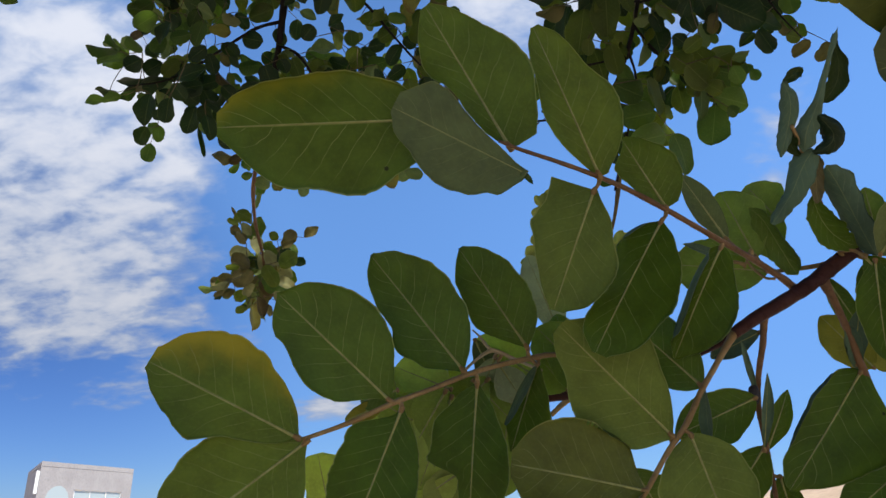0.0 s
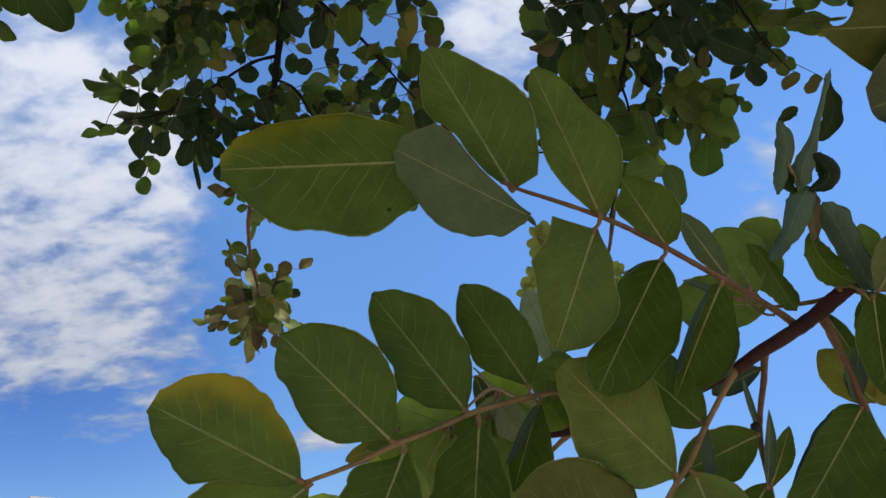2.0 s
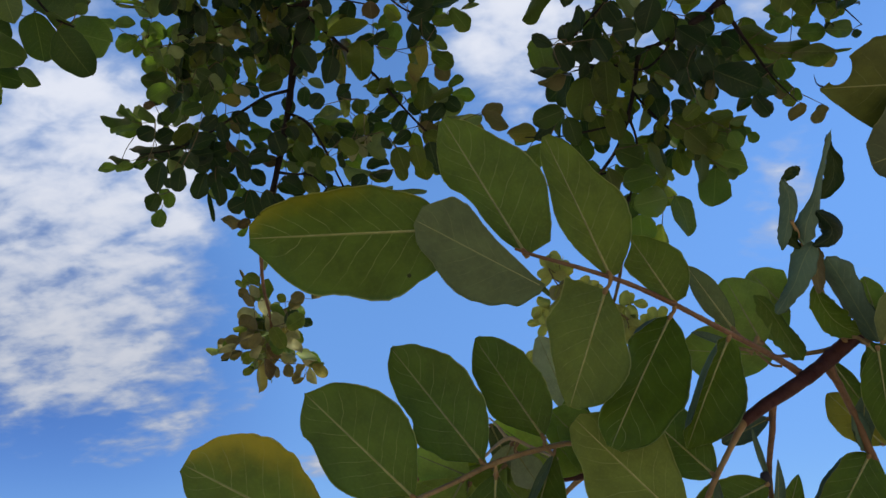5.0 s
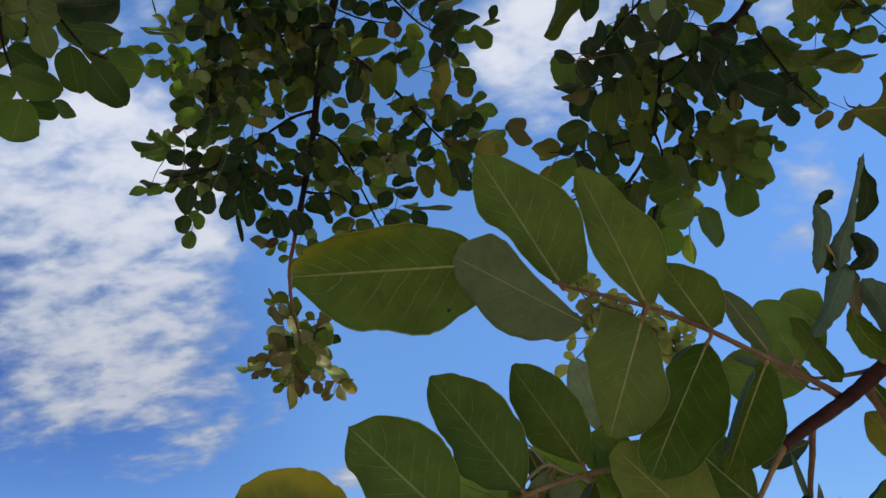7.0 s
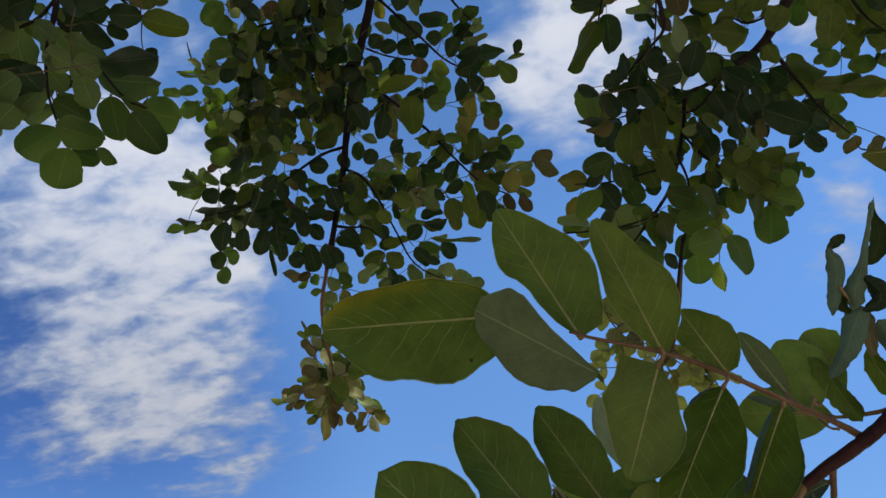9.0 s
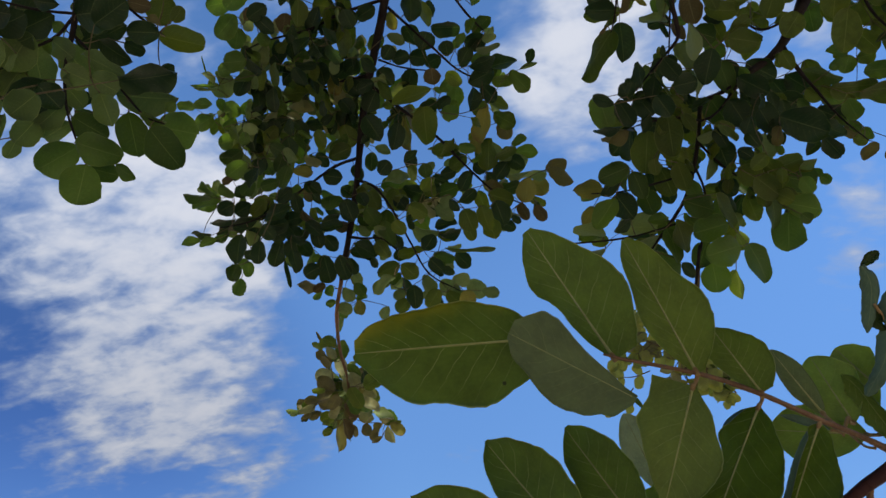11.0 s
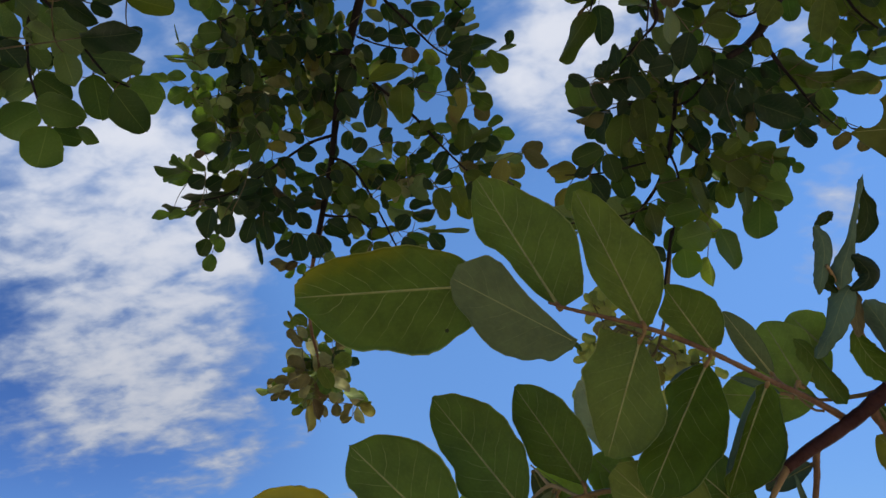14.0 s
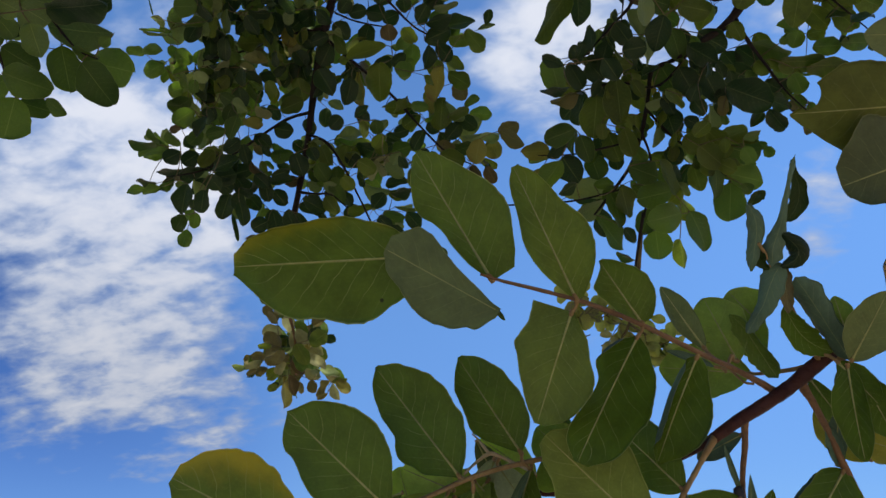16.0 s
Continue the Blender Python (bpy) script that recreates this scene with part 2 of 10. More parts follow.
LEAF_SICK_TIP = leaf_material("leaf_yellowing_edge", (0.112, 0.166, 0.020), (1.3, 1.4, 0.6), sick=((0.28, 0.27, 0.02), 0.9, 0.35, 1.05))
LEAF_YELLOW = leaf_material("leaf_yellow", (0.25, 0.25, 0.03), (1.3, 1.2, 0.4), 0.4, 0.25, sick=((0.20, 0.10, 0.03), 0.2, 0.6, 1.05))
LEAF_BROWN = leaf_material("leaf_brown", (0.072, 0.058, 0.022), (1.2, 0.9, 0.6), 0.25, 0.2)
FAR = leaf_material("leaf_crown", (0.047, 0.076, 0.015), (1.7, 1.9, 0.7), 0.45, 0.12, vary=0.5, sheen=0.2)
FAR_OLIVE = leaf_material("leaf_crown_olive", (0.062, 0.081, 0.014), (1.7, 1.8, 0.6), 0.45, 0.15, vary=0.25, sheen=0.2)
FAR_YELLOW = leaf_material("leaf_crown_yellowing", (0.15, 0.14, 0.03), (1.3, 1.3, 0.5), 0.35, 0.15, sick=((0.10, 0.05, 0.02), 0.4, 0.6, 0.95), sheen=0.2)
FAR_LIME = leaf_material("leaf_crown_lime", (0.22, 0.24, 0.07), (1.3, 1.3, 0.5), 0.45, 0.1, sheen=0.2)
FAR_RUST = leaf_material("leaf_crown_rust", (0.10, 0.090, 0.030), (1.2, 1.1, 0.6), 0.3, 0.1, sheen=0.2)
# crown leaf with shade put into its colour, for leaves seen dark
FAR_SHADED = leaf_material("leaf_crown_shaded", (0.016, 0.031, 0.010), (1.6, 1.8, 0.7), 0.35, 0.12, sheen=0.2)
FAR_DULL = leaf_material("leaf_crown_dull", (0.082, 0.112, 0.038), (1.6, 1.8, 0.7), 0.45, 0.2, vary=0.25, sheen=0.2)
# crown leaf that catches light: the glint is put into the pale colour
FAR_PALE_LIT = leaf_material("leaf_crown_pale_lit", (0.122, 0.158, 0.055), (1.2, 1.3, 0.6), 0.3, 0.1, vary=0.3, sheen=0.2)
LEAF_GREEN2 = leaf_material("leaf_olive_green", (0.122, 0.168, 0.028), (1.2, 1.4, 0.6), 0.25, 0.3, gloss=0.5)
# sunlight falling on the leaf is put into this raised green
LEAF_SUNLIT = leaf_material("leaf_sunlit_green", (0.38, 0.46, 0.10), (1.3, 1.4, 0.6), 0.5, 0.35)
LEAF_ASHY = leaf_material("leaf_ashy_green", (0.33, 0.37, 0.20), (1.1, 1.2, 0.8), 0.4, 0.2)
LEAF_LIP = leaf_material("leaf_dark_glaucous", (0.062, 0.098, 0.042), (0.9, 1.1, 0.7), 0.18, 0.2, gloss=0.5)
LEAF_MID = leaf_material("leaf_fresh_green", (0.224, 0.302, 0.050), (1.3, 1.5, 0.6), 0.35, 0.35)
LEAF_BLUE2 = leaf_material("leaf_dull_glaucous", (0.125, 0.157, 0.049), (0.9, 1.1, 0.7), 0.2, 0.25, gloss=0.5)
LEAF_BITTEN = leaf_material("leaf_dark_olive", (0.096, 0.112, 0.018), (1.2, 1.4, 0.6), 0.25, 0.16, gloss=0.5)
LEAF_DUSKY = leaf_material("leaf_dusky_grey_green", (0.080, 0.096, 0.036), (0.9, 1.1, 0.7), 0.2, 0.16, gloss=0.5)
LEAF_OLIVE = leaf_material("leaf_olive", (0.134, 0.146, 0.025), (1.2, 1.3, 0.5), 0.3, 0.3)
LEAF_BROWNISH = leaf_material("leaf_olive_brown", (0.112, 0.095, 0.039), (1.1, 1.0, 0.5), 0.25, 0.3)
# sunlit crown leaflets: the sun is put into this ashen base colour
FAR_ASH_LIT = leaf_material("leaf_crown_ash_lit", (0.185, 0.188, 0.085), (1.2, 1.1, 0.6), 0.4, 0.1, vary=0.3, sheen=0.15)
RIB = bark_material("midrib", (0.25, 0.25, 0.08), (0.35, 0.35, 0.12), 500.0, 0.5)
TWIG = bark_material("green_brown_twig", (0.20, 0.120, 0.044), (0.30, 0.195, 0.08), 320.0, 0.55)
TWIG_FAR = bark_material("olive_brown_stalk", (0.07, 0.055, 0.022), (0.12, 0.09, 0.04), 320.0, 0.6)
# tan twig made lighter: the light on these shoots is in the colour
TWIG_LIT = bark_material("sunlit_tan_shoot", (0.36, 0.27, 0.15), (0.5, 0.39, 0.24), 320.0, 0.6)
TWIG_RED = bark_material("red_brown_twig", (0.125, 0.066, 0.030), (0.19, 0.105, 0.05), 320.0, 0.55)
BARK = bark_material("red_brown_bark", (0.038, 0.013, 0.009), (0.066, 0.025, 0.016), 300.0, 0.62)
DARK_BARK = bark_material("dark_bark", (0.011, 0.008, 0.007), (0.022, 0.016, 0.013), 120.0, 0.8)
GREY_BARK = bark_material("grey_trunk_bark", (0.09, 0.08, 0.07), (0.17, 0.15, 0.13), 30.0, 0.9)
BUD = bark_material("dark_bud", (0.02, 0.018, 0.02), (0.05, 0.045, 0.045), 700.0, 0.6)
BANK_EARTH = plain_material("tan_earth", (0.34, 0.24, 0.15), (0.45, 0.33, 0.22), 3.0, 0.95, 0.03)
SAND = plain_material("sandy_ground", (0.45, 0.335, 0.22), (0.58, 0.45, 0.31), 3.0, 0.95, 0.03)
PLASTER = plain_material("pale_plaster", (0.30, 0.287, 0.28), (0.36, 0.347, 0.34), 6.0, 0.9, 0.004)
TRIM = plain_material("white_paint", (0.74, 0.74, 0.73), (0.82, 0.82, 0.81), 20.0, 0.5, 0.001)


def glass_material():
    m, t, p, out = material("window_glass")
    p.inputs["Base Color"].default_value = (0.38, 0.45, 0.46, 1)
    p.inputs["Roughness"].default_value = 0.08
    p.inputs["Specular IOR Level"].default_value = 0.5
    return m


GLASS = glass_material()


# ---- how leaves, stems and branches are made ----
def mesh_of(bm, name, mats, smooth=True):
    me = bpy.data.meshes.new(name)
    bm.normal_update()
    bm.to_mesh(me)
    bm.free()
    for mat in mats:
        me.materials.append(mat)
    if smooth:
        me.polygons.foreach_set("use_smooth", [True] * len(me.polygons))
    return me


def thing(name, place, label, category, group="", kind=""):
    ob = new(name)
    ob.empty_display_size = 0.05
    ob.location = place
    return tagged(ob, label, category, group, kind)


def hang(name, me, parent, m=None, label=""):
    """Links a mesh under a thing that is only moved, never turned; m is the pose in the world."""
    ob = new(name, me)
    ob.parent = parent
    if m is not None:
        ob.matrix_basis = Matrix.Translation(-parent.location) @ m
    return tagged(ob, label)


def smooth_path(points, steps=5):
    """A Catmull-Rom curve through rows of x, y, z, radius."""
    p = [Vector(q) for q in points]
    p = [p[0] * 2 - p[1]] + p + [p[-1] * 2 - p[-2]]
    out = []
    for k in range(1, len(p) - 2):
        a, b, c, d = p[k - 1], p[k], p[k + 1], p[k + 2]
        for s in range(steps):
            u = s / steps
            out.append(0.5 * (2 * b + (c - a) * u + (2 * a - 5 * b + 4 * c - d) * u * u + (3 * b - a - 3 * c + d) * u ** 3))
    return out + [p[-2]]


def tube(bm, points, sides=8, steps=5, knobs=0.06, seed=1):
    """A tapered, slightly knobbly stem through rows of x, y, z, radius, closed at both ends."""
    path = smooth_path([(*q[:3], q[3]) for q in points], steps)
    rng = random.Random(seed)
    rings, side = [], None
    for k, q in enumerate(path):
        here = Vector(q[:3])
        ahead = Vector(path[min(k + 1, len(path) - 1)][:3]) - Vector(path[max(k - 1, 0)][:3])
        ahead.normalize()
        if side is None:
            side = ahead.orthogonal().normalized()
        side = (side - ahead * side.dot(ahead)).normalized()
        other = ahead.cross(side)
        r = max(q[3], 0.0001) * (1 + knobs * rng.uniform(-1, 1))
        rings.append([bm.verts.new(here + (side * math.cos(a) + other * math.sin(a)) * r * (1 + knobs * 0.5 * rng.uniform(-1, 1))) for a in (2 * math.pi * j / sides for j in range(sides))])
    for a, b in zip(rings, rings[1:]):
        for j in range(sides):
            bm.faces.new((a[j], a[(j + 1) % sides], b[(j + 1) % sides], b[j]))
    bm.faces.new(rings[0][::-1])
    bm.faces.new(rings[-1])


STEMS = {}


def stem(name, parent, mat, points, sides=8, label="", seed=1, knobs=0.06):
    STEMS.setdefault(parent.name, []).extend(q[:3] for q in smooth_path([q[:4] for q in points], 6))
    bm = bmesh.new()
    tube(bm, [(Vector(q[:3]) - parent.location)[:] + (q[3],) for q in points], sides, 5, knobs, seed)
    return hang(name, mesh_of(bm, name, [mat]), parent, None, label)


STATIONS = (0.06, 0.16, 0.28, 0.4, 0.52, 0.64, 0.76, 0.87, 0.95)


def fullness(sides, s, u):
    """How much fuller than the plain oval one side of a blade is, eased between nine stations."""
    row = sides[0 if u > 0 else 1]
    if s <= STATIONS[0]:
        return row[0]
    for k in range(8):
        if s <= STATIONS[k + 1]:
            f = (s - STATIONS[k]) / (STATIONS[k + 1] - STATIONS[k])
            f = f * f * (3 - 2 * f) * 0.5 + f * 0.5
            return row[k] * (1 - f) + row[k + 1] * f
    return row[8]


def profile(row, s):
    """The half-width along one side of a blade, eased through even stations from its foot to its tip."""
    f = min(max(s, 0.0), 1.0) * (len(row) - 1)
    k = min(int(f), len(row) - 2)
    a, b, c, d = row[max(k - 1, 0)], row[k], row[k + 1], row[min(k + 2, len(row) - 1)]
    f -= k
    return 0.5 * (2 * b + (c - a) * f + (2 * a - 5 * b + 4 * c - d) * f * f + (3 * b - a - 3 * c + d) * f ** 3)


def blade_point(s, u, length, width, peak, blunt, cup, bend, fold, wave, twist, phase, curl, sides=None, lip=None, rough=0.03, outline=None):
    """A place on the blade: s runs from base to tip, u across from -1 to 1."""
    k = math.log(0.5) / math.log(peak)
    half = 0.5 * width * max(math.sin(math.pi * min(max(s, 0.0), 1.0) ** k), 0.0) ** blunt
    which_side = 1 if u > 0 else -1
    if sides:
        half *= fullness(sides, s, u) / (1 + 0.07 * which_side * math.sin(1.7 * phase) + 0.045 * math.sin(8 * s + phase + 2 * which_side))
    half *= 1 + 0.07 * which_side * math.sin(1.7 * phase) + 0.045 * math.sin(8 * s + phase + 2 * which_side) + 0.022 * math.sin(21 * s + 3 * phase * (1.5 + 0.5 * which_side)) + rough * noise.noise(Vector((s * 26, phase, 4.0 * which_side)))
    if outline:
        half = width * max(profile(outline[0 if u > 0 else 1], s), 0.004) * (1 + 0.012 * math.sin(23 * s + 3 * phase + which_side) + 0.03 * noise.noise(Vector((s * 22, phase, 4.0 * which_side))))
    roll_by = u * (cup + curl * s) if cup + curl * s else 0.0
    if abs(cup + curl * s) > 1e-4:
        x, z = half * math.sin(roll_by) / (cup + curl * s), half * (1 - math.cos(roll_by)) / (cup + curl * s)
    else:
        x, z = half * u, 0.0
    if lip and u * lip[0] > 0:
        # a margin that rolls over between two places along the blade, from a line part of the way out
        edge = lip[4]
        ease = max(0.0, min(1.0, (s - lip[1]) / 0.22, (lip[2] - s) / 0.22))
        turn = lip[3] * ease * ease * (3 - 2 * ease)
        if turn > 0.02:
            half *= 1 + ease * (1 / (edge + 0.08) - 1)
            x = half * u
            if abs(u) > edge:
                v, e = (abs(u) - edge) / (1 - edge), half * (1 - edge)
                bent, flat_part = min(v, 0.4) / 0.4, max(v - 0.4, 0.0)
                r = 0.4 * e / turn
                x = lip[0] * (half * edge + r * math.sin(turn * bent) + e * flat_part * math.cos(turn))
                z += r * (1 - math.cos(turn * bent)) + e * flat_part * math.sin(turn)
    z += abs(x) * fold
    z += wave * width * u * u * math.sin(7.5 * s + phase + (1.7 if u > 0 else 0.0))
    turn = twist * (s - 0.3)
    x, z = x * math.cos(turn) - z * math.sin(turn), x * math.sin(turn) + z * math.cos(turn)
    if abs(bend) > 1e-4:
        a = bend * (s - 0.5)
        r = length / (2 * math.sin(bend / 2))
        y, dz = 0.5 * length + r * math.sin(a), r * (math.cos(a) - math.cos(bend / 2))
        return Vector((x, y - z * math.sin(a), dz + z * math.cos(a)))
    return Vector((x, s * length, z))


def blade(bm, rows, cols, thick, place=None, at=None, **shape):
    """A leaf blade; with a thickness it is a closed shell with an upper and a lower skin."""
    uv = bm.loops.layers.uv.verify()
    ss = [0.5 - 0.5 * math.cos(math.pi * (0.02 + 0.98 * k / rows)) for k in range(rows + 1)]
    us = [-1 + 2 * j / cols for j in range(cols + 1)]
    skins = []
    for level in ((0.0,) if thick == 0 else (0.0, -thick)):
        grid = []
        for s in ss:
            row = []
            for u in us:
                if at:
                    q = at(s, u, level * (1 - 0.8 * u ** 6))
                else:
                    q = blade_point(s, u, **shape)
                    if level and shape.get("lip"):
                        side = blade_point(s, min(u + 0.03, 1), **shape) - blade_point(s, max(u - 0.03, -1), **shape)
                        q += side.cross(Vector((0, 1, 0))).normalized() * level * (1 - 0.8 * u ** 6)
                    else:
                        q.z += level * (1 - 0.8 * u ** 6)
                row.append((bm.verts.new(place @ q if place else q), (u * 0.5 + 0.5, s)))
            grid.append(row)
        skins.append(grid)
    for n, grid in enumerate(skins):
        for a, b in zip(grid, grid[1:]):
            for j in range(cols):
                quad = [a[j], a[j + 1], b[j + 1], b[j]]
                f = bm.faces.new([v for v, _ in (quad if n == 0 else quad[::-1])])
                f.smooth = True
                f.material_index = n
                marks = dict(quad)
                for loop in f.loops:
                    loop[uv].uv = marks[loop.vert]
    if thick:
        a, b = skins
        rim = [(i, 0) for i in range(rows + 1)] + [(rows, j) for j in range(1, cols + 1)] + [(i, cols) for i in range(rows - 1, -1, -1)] + [(0, j) for j in range(cols - 1, 0, -1)]
        for (i, j), (k, l) in zip(rim, rim[1:] + rim[:1]):
            f = bm.faces.new((a[i][j][0], b[i][j][0], b[k][l][0], a[k][l][0]))
            for loop, at in zip(f.loops, ((i, j), (i, j), (k, l), (k, l))):
                loop[uv].uv = a[at[0]][at[1]][1]


def set_on(base, tip, facing):
    """The pose of a leaf: its foot, its y towards the tip, its z as near to facing as it goes; and its length."""
    base, along = Vector(base), Vector(tip) - Vector(base)
    y = along.normalized()
    z = Vector(facing)
    z = (z - y * z.dot(y)).normalized()
    x = y.cross(z)
    return Matrix.Translation(base) @ Matrix((x, y, z)).transposed().to_4x4(), along.length


FEET = []


def leaf(parent, base, tip, facing, width, mat, cup=0.25, bend=0.2, fold=0.0, wave=0.03, twist=0.0, peak=0.52, blunt=0.62, curl=0.0, seed=0, back=None, label="", rib=1.0, sides=None, lip=None, outline=None, hole=None):
    """A near leaf, with its midrib and stalk as a mesh of its own under it."""
    m, length = set_on(base, tip, facing)
    FEET.append(Vector(base))
    shape = dict(length=length, width=width, peak=peak, blunt=blunt, cup=cup, bend=bend, fold=fold, wave=wave, twist=twist, phase=1.3 * seed, curl=curl, sides=sides, lip=lip, outline=outline)
    bm = bmesh.new()
    blade(bm, 48, 18, 0.00034, **shape)
    if hole:
        # a round bite: what lies inside goes, the cut follows the round
        middle = Vector(hole[:2])
        inside = {v for v in bm.verts if (v.co.xy - middle).length < hole[2]}
        bmesh.ops.delete(bm, geom=[f for f in bm.faces if all(v in inside for v in f.verts)], context="FACES")
        for v in inside:
            if v.is_valid:
                v.co.xy = middle + (v.co.xy - middle).normalized() * hole[2]
    ob = hang("leaf", mesh_of(bm, "leaf", [mat, back or mat]), parent, m, label)
    if rib:
        bm = bmesh.new()
        stops = [(0.03, 0.0009), (0.06, 0.0007), (0.2, 0.0005), (0.45, 0.00036), (0.7, 0.00024), (0.97, 0.0001)]
        stops = [(blade_point(s, 0, **shape) + Vector((0, 0, 0.0001)))[:] + (r * rib * 0.85,) for s, r in stops]
        tube(bm, stops, 6, 4, 0.05, seed)
        mid = new("midrib", mesh_of(bm, "midrib", [RIB]))
        mid.parent = ob
        tagged(mid, "pale yellow-green midrib")
    if rib >= 0.5:
        bm = bmesh.new()
        stops = [(blade_point(s, 0, **shape) + Vector((0, 0, 0.0001)))[:] + (r,) for s, r in ((-0.012, 0.0009), (0.008, 0.00115), (0.03, 0.001), (0.055, 0.0005))]
        tube(bm, stops, 6, 3, 0.08, seed)
        foot = new("leaf_stalk", mesh_of(bm, "leaf_stalk", [TWIG]))
        foot.parent = ob
        tagged(foot, "short tan stalk")
    return ob


def join_feet(parent, reach):
    """A short bent stalk from the foot of each leaf to the nearest twig."""
    tied = [Vector(q) for q in STEMS[parent.name]]
    for k, foot in enumerate(FEET):
        to = min(tied, key=lambda q: (q - foot).length)
        if 0.0015 < (to - foot).length < reach:
            way = to - foot
            side = way.orthogonal().normalized() * way.length * 0.12
            stem("leaf_stalk", parent, TWIG, [(*foot, 0.0008), (*(foot + way * 0.5 + side), 0.0008), (*(foot + way * 0.85), 0.0010), (*to, 0.0011)], 6, "short tan stalk", k, 0.05)


def rolled_leaf(parent, stations, mat, back, seed, label=""):
    """A dried, rolled leaf along rows of x, y, z, width, turn (degrees) and roll (radians), its margins ragged."""
    rows = smooth_path(stations, 6)
    o = Vector(stations[0][:3])
    last = len(rows) - 1

    def at(s, u, level):
        k = min(int(s * last), last - 1)
        q = rows[k].lerp(rows[k + 1], s * last - k)
        here = Vector(q[:3])
        ahead = (Vector(rows[k + 1][:3]) - Vector(rows[k][:3])).normalized()
        z = (EYE_PLACE - here).normalized()
        z = (z - ahead * z.dot(ahead)).normalized()
        x = ahead.cross(z)
        turn, roll = radians(q[4]), q[5] if abs(q[5]) > 0.05 else 0.05
        x, z = x * math.cos(turn) + z * math.sin(turn), z * math.cos(turn) - x * math.sin(turn)
        ragged = 1 + 0.22 * noise.noise(Vector((s * 7, 3.0 * (u > 0), seed))) + 0.13 * noise.noise(Vector((s * 21, 5.0 * (u > 0), seed)))
        ends = min(1.0, 0.25 + s * 12, 0.3 + (1 - s) * 9)
        half = 0.5 * q[3] * ragged * ends
        half += 0.0006 * noise.noise(here * 260 + Vector((u, seed, 0)))
        r = half / abs(roll / 2)
        a = u * abs(roll) / 2
        rise = (r - level) * (1 - math.cos(a)) + level if roll > 0 else -r * (1 - math.cos(a)) + level
        crease = 0.0007 * math.sin(19 * s + 3 * u + seed) * noise.noise(here * 120 + Vector((2 * u, 0, seed)))
        return here + x * r * math.sin(a) + z * (rise + crease) - o

    bm = bmesh.new()
    blade(bm, 34, 12, 0.00035, at=at)
    return hang("rolled_leaf", mesh_of(bm, "rolled_leaf", [mat, back]), parent, Matrix.Translation(o), label)


# a few crown leaflets, one unit long, shared by all that are alike
WIDE = {}


def crown_blades(mat, count, seed):
    out = []
    for k in range(count):
        rng = random.Random(seed + k)
        wide = rng.uniform(0.62, 0.82)
        bm = bmesh.new()
        blade(bm, 16, 6, 0, length=1.0, width=wide, peak=rng.uniform(0.48, 0.58), blunt=rng.uniform(0.38, 0.5), cup=rng.uniform(0.1, 0.5), bend=rng.uniform(-0.3, 0.5), fold=rng.choice((0.0, 0.1, 0.2, 0.35)), wave=rng.uniform(0.04, 0.15), twist=rng.uniform(-0.3, 0.3), phase=rng.uniform(0, 6), curl=rng.uniform(-0.4, 0.6), rough=rng.uniform(0.05, 0.13))
        me = mesh_of(bm, "crown_leaf", [mat])
        WIDE[me.name] = wide
        out.append(me)
    return out


# 'deep' carries shade in its colour, 'pale' and 'ash' carry light
CROWN = {"green": crown_blades(FAR, 6, 10), "olive": crown_blades(FAR_OLIVE, 4, 30), "pale": crown_blades(FAR_PALE_LIT, 6, 50), "yellow": crown_blades(FAR_YELLOW, 3, 70), "lime": crown_blades(FAR_LIME, 3, 75), "ash": crown_blades(FAR_ASH_LIT, 3, 120), "rust": crown_blades(FAR_RUST, 2, 78), "brown": crown_blades(LEAF_BROWN, 2, 80), "dull": crown_blades(FAR_DULL, 5, 95), "deep": crown_blades(FAR_SHADED, 4, 90)}
EYE_PLACE = Vector((0, -0.02, EYE))


